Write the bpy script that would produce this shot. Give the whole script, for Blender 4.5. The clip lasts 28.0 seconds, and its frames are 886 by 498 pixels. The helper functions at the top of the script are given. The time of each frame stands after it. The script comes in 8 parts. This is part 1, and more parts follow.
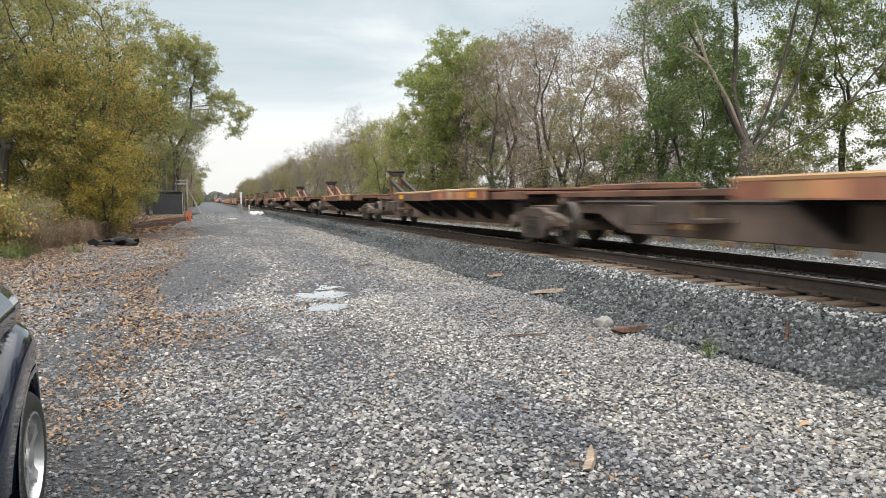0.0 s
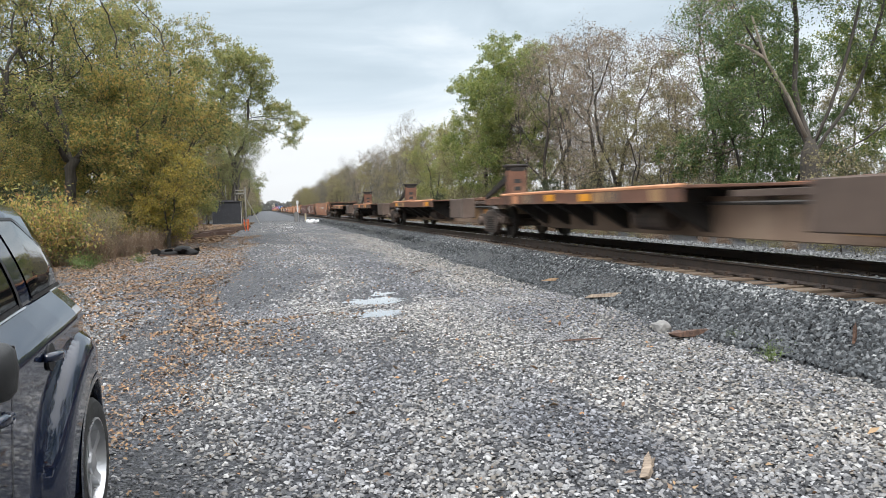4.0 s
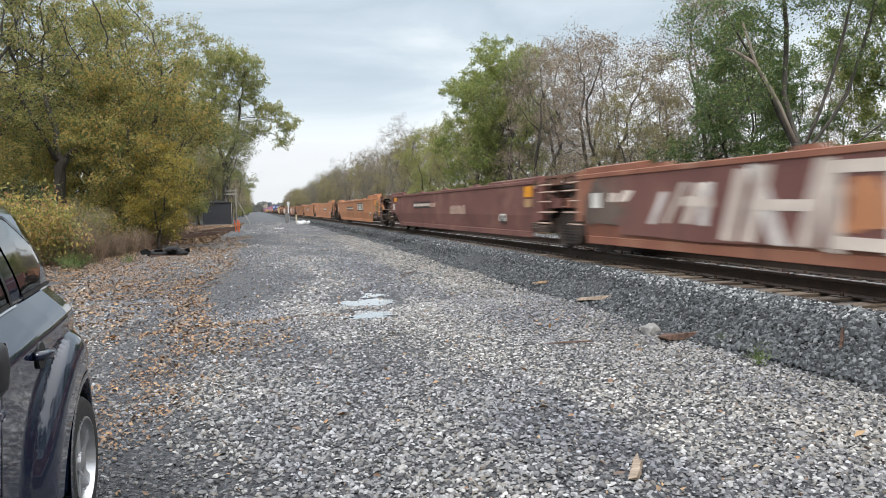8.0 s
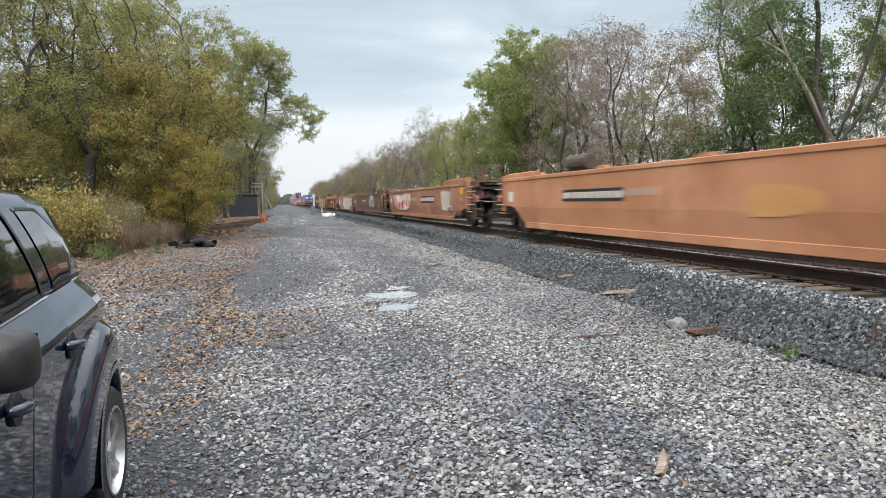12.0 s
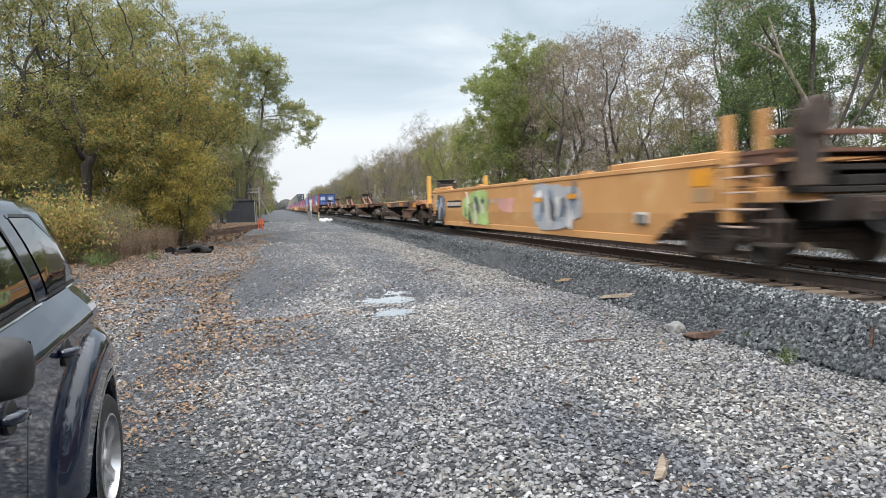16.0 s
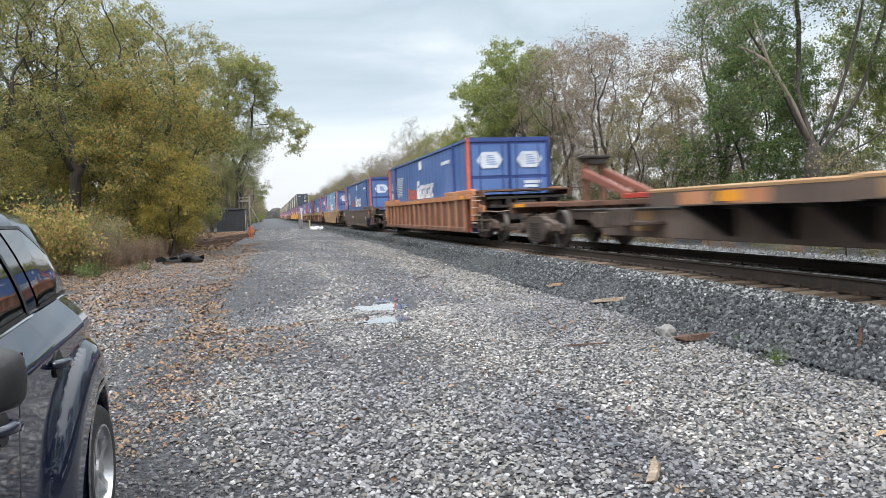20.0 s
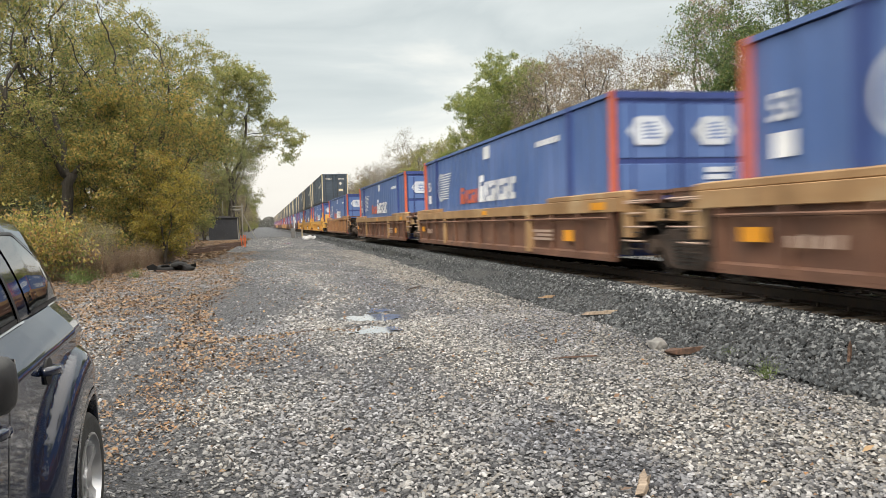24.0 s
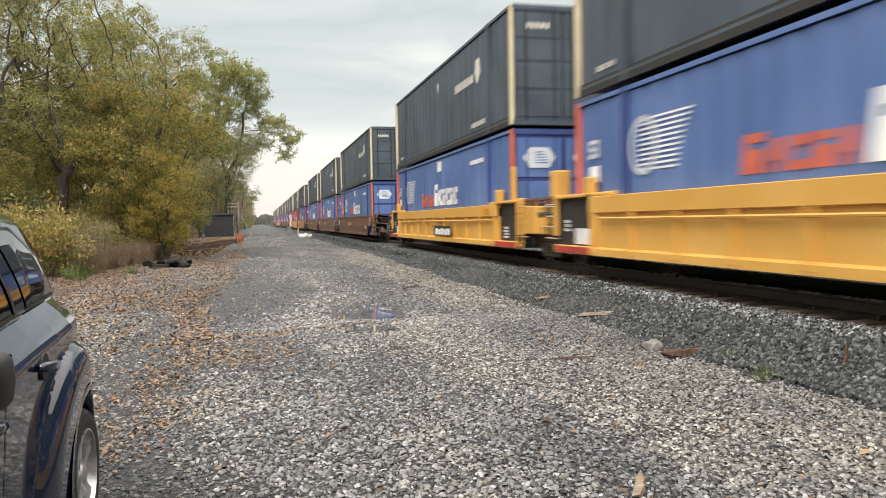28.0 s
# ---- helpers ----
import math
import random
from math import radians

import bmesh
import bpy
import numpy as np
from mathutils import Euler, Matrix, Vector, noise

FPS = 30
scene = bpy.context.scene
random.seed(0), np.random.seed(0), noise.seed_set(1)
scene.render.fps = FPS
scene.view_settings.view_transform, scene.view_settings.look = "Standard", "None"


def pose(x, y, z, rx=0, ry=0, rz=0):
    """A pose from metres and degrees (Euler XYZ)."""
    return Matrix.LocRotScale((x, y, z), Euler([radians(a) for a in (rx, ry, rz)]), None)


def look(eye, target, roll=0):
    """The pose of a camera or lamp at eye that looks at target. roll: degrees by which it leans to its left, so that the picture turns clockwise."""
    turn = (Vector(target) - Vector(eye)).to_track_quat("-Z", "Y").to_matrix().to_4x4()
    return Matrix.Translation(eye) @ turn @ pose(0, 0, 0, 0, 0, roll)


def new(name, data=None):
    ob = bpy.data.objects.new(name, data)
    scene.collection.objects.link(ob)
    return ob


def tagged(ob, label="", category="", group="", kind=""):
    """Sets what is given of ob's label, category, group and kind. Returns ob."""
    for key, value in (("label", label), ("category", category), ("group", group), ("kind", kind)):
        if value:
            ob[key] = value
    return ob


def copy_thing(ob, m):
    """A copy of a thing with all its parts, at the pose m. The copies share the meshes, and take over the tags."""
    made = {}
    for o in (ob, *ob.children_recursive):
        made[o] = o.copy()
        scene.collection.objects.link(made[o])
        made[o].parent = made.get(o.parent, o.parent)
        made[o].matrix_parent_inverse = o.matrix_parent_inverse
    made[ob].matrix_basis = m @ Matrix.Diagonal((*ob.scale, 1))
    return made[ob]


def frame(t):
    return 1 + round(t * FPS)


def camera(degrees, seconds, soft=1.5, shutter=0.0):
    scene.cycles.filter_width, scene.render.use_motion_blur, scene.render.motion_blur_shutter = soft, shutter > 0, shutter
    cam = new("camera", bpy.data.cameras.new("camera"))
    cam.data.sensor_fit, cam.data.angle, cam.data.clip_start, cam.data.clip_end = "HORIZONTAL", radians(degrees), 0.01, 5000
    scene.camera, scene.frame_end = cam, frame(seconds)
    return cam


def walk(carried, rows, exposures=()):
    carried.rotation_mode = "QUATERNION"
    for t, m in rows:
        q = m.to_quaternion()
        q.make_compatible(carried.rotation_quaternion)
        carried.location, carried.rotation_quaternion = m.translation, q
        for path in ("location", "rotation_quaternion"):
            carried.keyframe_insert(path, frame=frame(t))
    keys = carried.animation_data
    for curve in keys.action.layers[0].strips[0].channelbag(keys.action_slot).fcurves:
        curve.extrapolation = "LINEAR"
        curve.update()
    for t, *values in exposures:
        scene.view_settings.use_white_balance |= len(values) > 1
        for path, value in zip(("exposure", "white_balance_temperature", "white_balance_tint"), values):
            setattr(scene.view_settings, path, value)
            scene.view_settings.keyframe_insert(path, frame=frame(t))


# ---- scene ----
import collections

cam = camera(59.5, 28.0, 0.5, 0.4)
PATH = [
    (0, -0.0167, -0.0103, 1.6237, 86.233, 0.796, -16.742),
    (0.5, -0.0074, -0.0015, 1.6248, 86.563, 1.043, -15.609),
    (1, 0.0002, 0.0007, 1.6252, 86.740, 1.345, -14.582),
    (1.5, 0.0104, -0.0031, 1.6223, 86.661, 1.593, -14.025),
    (2, 0.0129, -0.0103, 1.6244, 86.568, 1.659, -14.051),
    (2.5, 0.0176, -0.0076, 1.6199, 86.722, 1.930, -13.955),
    (3, 0.0155, -0.0067, 1.6179, 86.685, 1.963, -13.605),
    (3.5, 0.0174, -0.0017, 1.6171, 86.561, 1.927, -13.157),
    (4, 0.0119, 0.0050, 1.6194, 86.726, 1.784, -12.774),
    (4.5, 0.0056, -0.0031, 1.6251, 87.187, 1.700, -12.357),
    (6.5, -0.0064, -0.0368, 1.6236, 87.832, 2.122, -12.544),
    (7, -0.0065, -0.0439, 1.6290, 87.788, 1.864, -12.947),
    (7.5, -0.0060, -0.0348, 1.6222, 87.486, 1.559, -13.352),
    (8, 0.0051, -0.0120, 1.6153, 86.879, 1.359, -13.427),
    (8.5, 0.0065, -0.0009, 1.6194, 86.541, 1.060, -12.934),
    (9, 0.0095, 0.0148, 1.6167, 86.582, 1.140, -12.279),
    (9.5, 0.0099, 0.0023, 1.6199, 86.670, 1.487, -12.036),
    (10, 0.0111, -0.0126, 1.6212, 86.842, 1.688, -12.093),
    (10.5, 0.0059, -0.0148, 1.6212, 86.962, 1.518, -12.017),
    (11, 0.0032, -0.0014, 1.6208, 86.857, 1.231, -11.720),
    (11.5, 0.0012, -0.0034, 1.6176, 86.495, 1.216, -11.712),
    (12, 0.0029, 0.0003, 1.6147, 86.382, 1.272, -11.597),
    (12.5, 0.0063, 0.0079, 1.6186, 86.524, 1.339, -11.320),
    (14.5, 0.0072, 0.0074, 1.6141, 86.572, 1.747, -12.257),
    (15, 0.0080, 0.0044, 1.6143, 86.687, 1.740, -12.224),
    (15.5, 0.0089, 0.0139, 1.6149, 86.704, 1.707, -12.028),
    (16, 0.0062, 0.0168, 1.6150, 86.732, 1.507, -11.822),
    (16.5, 0.0050, 0.0163, 1.6148, 86.794, 1.426, -11.798),
    (17, 0.0013, 0.0070, 1.6168, 86.866, 1.448, -11.734),
    (17.5, 0.0019, 0.0030, 1.6157, 86.943, 1.489, -11.629),
    (18, 0.0004, -0.0041, 1.6201, 87.136, 1.338, -11.737),
    (18.5, -0.0073, -0.0046, 1.6187, 87.302, 1.230, -11.920),
    (19, -0.0111, -0.0121, 1.6201, 87.225, 1.500, -12.109),
    (19.5, -0.0043, -0.0140, 1.6174, 87.294, 1.947, -12.306),
    (20, 0.0074, -0.0038, 1.6148, 87.183, 2.230, -12.492),
    (20.5, 0.0151, 0.0053, 1.6130, 86.915, 2.197, -12.684),
    (22.5, 0.0127, 0.0009, 1.6160, 86.965, 1.512, -12.386),
    (23, 0.0076, -0.0144, 1.6184, 87.285, 1.613, -12.825),
    (23.5, 0.0070, -0.0214, 1.6196, 87.682, 1.734, -13.011),
    (24, 0.0048, -0.0225, 1.6183, 87.970, 1.536, -13.012),
    (24.5, 0.0036, -0.0241, 1.6165, 87.971, 1.427, -12.956),
    (25, 0.0039, -0.0064, 1.6157, 87.758, 1.425, -12.760),
    (25.5, 0.0022, -0.0021, 1.6153, 87.613, 1.278, -12.620),
    (26, 0.0079, 0.0035, 1.6200, 87.582, 1.110, -12.417),
    (26.5, -0.0020, -0.0083, 1.6213, 87.827, 0.784, -12.493),
    (27, -0.0133, -0.0163, 1.6175, 87.909, 0.844, -12.719),
    (27.5, -0.0128, -0.0076, 1.6193, 87.852, 0.906, -13.056),
    (28, -0.0098, -0.0081, 1.6166, 87.919, 0.928, -13.293),
]
walk(cam, [(t, pose(x, y, z, rx, ry, rz)) for t, x, y, z, rx, ry, rz in PATH],
     exposures=((0, 0.42, 6850, 10), (2, 0.42, 6560, 10), (4.5, 0.42, 6450, 10), (7, 0.38, 6450, 10), (10, 0.33, 6450, 10), (12, 0.34, 6400, 10), (16, 0.36, 6400, 10), (20.5, 0.42, 6400, 10), (22.5, 0.38, 7200, 10), (28, 0.44, 7350, 10)))

# ---- world, sun ----
SUN_ELEV, SUN_ROT = radians(32), radians(200)
world = bpy.data.worlds.new("overcast")
scene.world = world
world.use_nodes = True


def build_sky():
    nt = world.node_tree
    nt.nodes.clear()
    n = nt.nodes
    sky = n.new("ShaderNodeTexSky")
    sky.sky_type, sky.sun_disc = "NISHITA", False
    sky.sun_elevation, sky.sun_rotation = SUN_ELEV, SUN_ROT
    grey = n.new("ShaderNodeHueSaturation")
    grey.inputs["Saturation"].default_value = 0.25
    grey.inputs["Value"].default_value = 0.10
    tc = n.new("ShaderNodeTexCoord")
    sep = n.new("ShaderNodeSeparateXYZ")
    nt.links.new(tc.outputs["Generated"], sep.inputs[0])
    # flat cloud sheet: direction divided by its height
    mp = n.new("ShaderNodeMapping")
    mp.inputs["Scale"].default_value = (1.0, 1.3, 4.5)
    nt.links.new(tc.outputs["Generated"], mp.inputs[0])
    cloud = n.new("ShaderNodeTexNoise")
    cloud.inputs["Scale"].default_value = 2.3
    cloud.inputs["Detail"].default_value = 7
    cloud.inputs["Roughness"].default_value = 0.52
    cloud.inputs["Distortion"].default_value = 0.5
    nt.links.new(mp.outputs[0], cloud.inputs["Vector"])
    add = n.new("ShaderNodeMath")
    add.operation = "MULTIPLY_ADD"
    add.inputs[1].default_value = 0.30
    nt.links.new(cloud.outputs["Fac"], add.inputs[0])
    nt.links.new(sep.outputs["Z"], add.inputs[2])
    ramp = n.new("ShaderNodeValToRGB")
    nt.links.new(add.outputs[0], ramp.inputs[0])
    e = ramp.color_ramp.elements
    e[0].position, e[0].color = 0.07, (0.66, 0.63, 0.60, 1)
    e[1].position, e[1].color = 1.0, (2.3, 2.35, 2.4, 1)
    for q, c in ((0.15, (0.69, 0.71, 0.73, 1)), (0.23, (0.76, 0.795, 0.82, 1)), (0.285, (0.71, 0.77, 0.81, 1)), (0.335, (0.51, 0.60, 0.67, 1)), (0.37, (0.44, 0.53, 0.60, 1)), (0.41, (0.53, 0.62, 0.69, 1)), (0.46, (0.46, 0.55, 0.62, 1)), (0.53, (0.62, 0.70, 0.76, 1)), (0.64, (1.5, 1.57, 1.65, 1))):
        el = e.new(q)
        el.color = c
    mix = n.new("ShaderNodeMixRGB")
    mix.inputs[0].default_value = 0.88
    nt.links.new(sky.outputs[0], grey.inputs["Color"])
    nt.links.new(grey.outputs[0], mix.inputs[1])
    nt.links.new(ramp.outputs[0], mix.inputs[2])
    bg = n.new("ShaderNodeBackground")
    bg.inputs["Strength"].default_value = 1.0
    nt.links.new(mix.outputs[0], bg.inputs["Color"])
    out = n.new("ShaderNodeOutputWorld")
    nt.links.new(bg.outputs[0], out.inputs["Surface"])


build_sky()
sun_data = bpy.data.lights.new("sun", "SUN")
sun_data.energy, sun_data.angle, sun_data.color = 1.8, radians(30), (1.0, 0.95, 0.88)
sun = new("sun", sun_data)
sun.matrix_world = look((-20, -40, 60), (6, 20, 0))

# ---- materials ----
MATS = {}


def damp_patches(n, l, place, col, tint):
    """Wet and dry lanes drawn out along the road."""
    mp = n.new("ShaderNodeMapping")
    mp.inputs["Scale"].default_value = (1.0, 0.3, 0.0)
    l.new(place, mp.inputs[0])
    big = n.new("ShaderNodeTexNoise")
    big.inputs["Scale"].default_value, big.inputs["Detail"].default_value = 0.5, 7
    big.inputs["Roughness"].default_value = 0.62
    l.new(mp.outputs[0], big.inputs["Vector"])
    mr = n.new("ShaderNodeMapRange")
    mr.inputs[1].default_value, mr.inputs[2].default_value = 0.42, 0.58
    l.new(big.outputs["Fac"], mr.inputs[0])
    mx = n.new("ShaderNodeMixRGB")
    mx.blend_type = "MULTIPLY"
    mx.inputs[2].default_value = (*tint, 1)
    l.new(mr.outputs[0], mx.inputs[0])
    l.new(col, mx.inputs[1])
    return mx.outputs[0]


def material(name, stops, scale=4.0, rough=0.7, metal=0.0, bump=0.2, bump_scale=40.0, spread=0.12, vary=0.0, detail=6.0, dark=None, translucent=0.0, coat=0.0, stretch=(1, 1, 1), island=False, rough_vary=0.15, streak=None, damp=None, fade=None):
    """A procedural surface: colours from a two-scale noise, optional per-piece variation, dark stains, fine relief."""
    if name in MATS:
        return MATS[name]
    m = bpy.data.materials.new(name)
    m.use_nodes = True
    nt = m.node_tree
    n, l = nt.nodes, nt.links
    b = n["Principled BSDF"]
    tc = n.new("ShaderNodeTexCoord")
    mp = n.new("ShaderNodeMapping")
    mp.inputs["Scale"].default_value = stretch
    l.new(tc.outputs["Object"], mp.inputs[0])
    big = n.new("ShaderNodeTexNoise")
    big.inputs["Scale"].default_value, big.inputs["Detail"].default_value = scale, detail
    big.inputs["Roughness"].default_value = 0.62
    l.new(mp.outputs[0], big.inputs["Vector"])
    fac = big.outputs["Fac"]
    if island or vary:
        src = n.new("ShaderNodeNewGeometry").outputs["Random Per Island"] if island else n.new("ShaderNodeObjectInfo").outputs["Random"]
        mm = n.new("ShaderNodeMix")
        mm.data_type = "FLOAT"
        mm.inputs[0].default_value = vary
        l.new(fac, mm.inputs[2])
        l.new(src, mm.inputs[3])
        fac = mm.outputs[0]
    ramp = n.new("ShaderNodeValToRGB")
    l.new(fac, ramp.inputs[0])
    e = ramp.color_ramp.elements
    lo, hi = (0.5 - spread * 1.6, 0.5 + spread * 1.6) if not vary or vary < 0.6 else (0.04, 0.96)
    e[0].position, e[1].position = lo, hi
    e[0].color, e[1].color = (*stops[0], 1), (*stops[-1], 1)
    for i, c in enumerate(stops[1:-1], 1):
        el = e.new(lo + (hi - lo) * i / (len(stops) - 1))
        el.color = (*c, 1)
    col = ramp.outputs[0]
    if dark:
        st = n.new("ShaderNodeTexNoise")
        st.inputs["Scale"].default_value, st.inputs["Detail"].default_value = dark[1], 8
        st.inputs["Roughness"].default_value = 0.7
        if streak:
            mp2 = n.new("ShaderNodeMapping")
            mp2.inputs["Scale"].default_value = streak
            l.new(tc.outputs["Object"], mp2.inputs[0])
            l.new(mp2.outputs[0], st.inputs["Vector"])
        else:
            l.new(tc.outputs["Object"], st.inputs["Vector"])
        sr = n.new("ShaderNodeMapRange")
        sr.inputs[1].default_value, sr.inputs[2].default_value = dark[2], dark[2] + 0.16
        l.new(st.outputs["Fac"], sr.inputs[0])
        mx = n.new("ShaderNodeMixRGB")
        mx.inputs[2].default_value = (*dark[0], 1)
        l.new(sr.outputs[0], mx.inputs[0])
        l.new(col, mx.inputs[1])
        col = mx.outputs[0]
    if fade:
        fn = n.new("ShaderNodeTexNoise")
        fn.inputs["Scale"].default_value, fn.inputs["Detail"].default_value = fade[1], 6
        fm = n.new("ShaderNodeMapping")
        fm.inputs["Scale"].default_value, fm.inputs["Location"].default_value = (1, 1, 1.6), (3.7, 1.9, 5.3)
        l.new(tc.outputs["Object"], fm.inputs[0])
        l.new(fm.outputs[0], fn.inputs["Vector"])
        fr = n.new("ShaderNodeMapRange")
        fr.inputs[1].default_value, fr.inputs[2].default_value, fr.inputs[4].default_value = fade[2], fade[2] + 0.12, 0.6
        l.new(fn.outputs["Fac"], fr.inputs[0])
        fx = n.new("ShaderNodeMixRGB")
        fx.inputs[2].default_value = (*fade[0], 1)
        l.new(fr.outputs[0], fx.inputs[0])
        l.new(col, fx.inputs[1])
        col = fx.outputs[0]
    if damp:
        # the same damp patchwork as on the sheet below
        col = damp_patches(n, l, tc.outputs["Object"], col, damp)
    l.new(col, b.inputs["Base Color"])
    b.inputs["Metallic"].default_value = metal
    rr = n.new("ShaderNodeMapRange")
    rr.inputs[1].default_value, rr.inputs[2].default_value = 0.3, 0.7
    rr.inputs[3].default_value, rr.inputs[4].default_value = max(0.02, rough - rough_vary), min(1, rough + rough_vary)
    l.new(big.outputs["Fac"], rr.inputs[0])
    l.new(rr.outputs[0], b.inputs["Roughness"])
    if coat:
        b.inputs["Coat Weight"].default_value = coat
        b.inputs["Coat Roughness"].default_value = 0.04
    if bump:
        fine = n.new("ShaderNodeTexNoise")
        fine.inputs["Scale"].default_value, fine.inputs["Detail"].default_value = bump_scale, 5
        l.new(tc.outputs["Object"], fine.inputs["Vector"])
        bp = n.new("ShaderNodeBump")
        bp.inputs["Strength"].default_value = bump
        bp.inputs["Distance"].default_value = 0.02
        l.new(fine.outputs["Fac"], bp.inputs["Height"])
        l.new(bp.outputs[0], b.inputs["Normal"])
    if translucent:
        tr = n.new("ShaderNodeBsdfTranslucent")
        l.new(col, tr.inputs[0])
        ms = n.new("ShaderNodeMixShader")
        ms.inputs[0].default_value = translucent
        l.new(b.outputs[0], ms.inputs[1])
        l.new(tr.outputs[0], ms.inputs[2])
        l.new(ms.outputs[0], n["Material Output"].inputs[0])
    MATS[name] = m
    return m


def gravel_ground(name, cols, patch, cell=26.0):
    """Packed stones for the sheet between the loose ones: cells of their own grey, with a damp dark patchwork."""
    m = bpy.data.materials.new(name)
    m.use_nodes = True
    nt = m.node_tree
    n, l = nt.nodes, nt.links
    b = n["Principled BSDF"]
    tc = n.new("ShaderNodeTexCoord")
    vo = n.new("ShaderNodeTexVoronoi")
    vo.inputs["Scale"].default_value = cell
    vo.inputs["Randomness"].default_value = 1.0
    l.new(tc.outputs["Object"], vo.inputs["Vector"])
    sep = n.new("ShaderNodeSeparateColor")
    l.new(vo.outputs["Color"], sep.inputs[0])
    ramp = n.new("ShaderNodeValToRGB")
    l.new(sep.outputs[0], ramp.inputs[0])
    e = ramp.color_ramp.elements
    e[0].color, e[1].color = (*cols[0], 1), (*cols[-1], 1)
    for i, c in enumerate(cols[1:-1], 1):
        el = e.new(i / (len(cols) - 1))
        el.color = (*c, 1)
    l.new(damp_patches(n, l, tc.outputs["Object"], ramp.outputs[0], patch), b.inputs["Base Color"])
    b.inputs["Roughness"].default_value = 0.55
    bp = n.new("ShaderNodeBump")
    bp.inputs["Strength"].default_value = 0.9
    bp.inputs["Distance"].default_value = 0.025
    inv = n.new("ShaderNodeMath")
    inv.operation = "SUBTRACT"
    inv.inputs[0].default_value = 1.0
    l.new(vo.outputs["Distance"], inv.inputs[1])
    l.new(inv.outputs[0], bp.inputs["Height"])
    l.new(bp.outputs[0], b.inputs["Normal"])
    MATS[name] = m
    return m


def plain(name, color, rough=0.5, metal=0.0, **kw):
    c2 = tuple(min(1, c * 1.25 + 0.004) for c in color)
    c1 = tuple(c * 0.78 for c in color)
    return material(name, [c1, color, c2], rough=rough, metal=metal, **kw)


# near-black greys put crevice shade between the loose stones into the sheet
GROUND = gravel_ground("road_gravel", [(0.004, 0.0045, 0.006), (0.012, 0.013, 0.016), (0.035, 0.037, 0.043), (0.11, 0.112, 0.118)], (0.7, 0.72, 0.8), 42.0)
STONE_PALE = material("dusty_beige_limestone", [(0.035, 0.034, 0.032), (0.10, 0.097, 0.09), (0.19, 0.182, 0.168), (0.27, 0.262, 0.246), (0.20, 0.175, 0.145), (0.42, 0.412, 0.395)], scale=25, rough=0.7, bump=0.35, bump_scale=90, vary=0.85, island=True)
STONE = material("grey_limestone", [(0.012, 0.012, 0.014), (0.045, 0.046, 0.048), (0.10, 0.10, 0.101), (0.20, 0.199, 0.196), (0.29, 0.286, 0.275), (0.16, 0.14, 0.115), (0.52, 0.515, 0.50), (0.06, 0.061, 0.063)], scale=25, rough=0.55, bump=0.35, bump_scale=90, vary=0.85, island=True, damp=(0.58, 0.61, 0.70))
BALLAST_PALE = material("dusty_white_ballast", [(0.10, 0.11, 0.112), (0.20, 0.21, 0.213), (0.33, 0.34, 0.343), (0.46, 0.47, 0.47)], scale=25, rough=0.6, bump=0.3, bump_scale=70, vary=0.85, island=True)
BALLAST_GREY = material("grey_track_ballast", [(0.03, 0.032, 0.034), (0.07, 0.074, 0.077), (0.13, 0.135, 0.138), (0.22, 0.225, 0.228)], scale=25, rough=0.6, bump=0.3, bump_scale=70, vary=0.85, island=True)
STONE_WET = material("wet_grey_shale", [(0.014, 0.015, 0.019), (0.05, 0.052, 0.06), (0.10, 0.10, 0.108), (0.16, 0.155, 0.155), (0.24, 0.235, 0.23)], scale=20, rough=0.4, bump=0.3, bump_scale=90, vary=0.85, island=True)
STONE_DARK = material("dark_shale", [(0.012, 0.014, 0.018), (0.035, 0.039, 0.048), (0.075, 0.08, 0.094), (0.17, 0.175, 0.19)], scale=20, rough=0.36, bump=0.3, bump_scale=90, vary=0.85, island=True)
BALLAST = material("trap_rock_ballast", [(0.004, 0.005, 0.006), (0.008, 0.010, 0.012), (0.022, 0.026, 0.03), (0.042, 0.049, 0.055), (0.085, 0.093, 0.10), (0.19, 0.20, 0.207)], scale=25, rough=0.6, bump=0.4, bump_scale=70, vary=0.85, island=True)
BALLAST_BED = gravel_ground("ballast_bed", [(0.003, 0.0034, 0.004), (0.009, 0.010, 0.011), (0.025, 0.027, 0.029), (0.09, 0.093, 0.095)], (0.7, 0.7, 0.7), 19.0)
LEAF_LITTER = material("fallen_leaves", [(0.08, 0.048, 0.032), (0.17, 0.095, 0.05), (0.31, 0.165, 0.075), (0.14, 0.09, 0.06), (0.38, 0.25, 0.125), (0.21, 0.145, 0.10), (0.11, 0.07, 0.05)], scale=9, rough=0.55, bump=0.2, vary=0.85, island=True)
TIE_WOOD = material("weathered_tie_timber", [(0.05, 0.036, 0.027), (0.12, 0.085, 0.06), (0.19, 0.145, 0.105)], scale=3, stretch=(0.4, 8, 3), rough=0.8, bump=0.6, bump_scale=25, vary=0.3)
RAIL_WEB = material("rusty_rail_steel", [(0.022, 0.016, 0.014), (0.045, 0.033, 0.027), (0.075, 0.05, 0.036)], scale=6, rough=0.65, metal=0.2, bump=0.3)
RAIL_HEAD = material("polished_rail_head", [(0.32, 0.33, 0.34), (0.5, 0.5, 0.52)], scale=3, rough=0.28, metal=1.0, bump=0.05)
BARK = material("grey_brown_bark", [(0.03, 0.026, 0.022), (0.06, 0.052, 0.044), (0.10, 0.088, 0.075)], scale=5, stretch=(3, 3, 0.5), rough=0.9, bump=0.8, bump_scale=14)
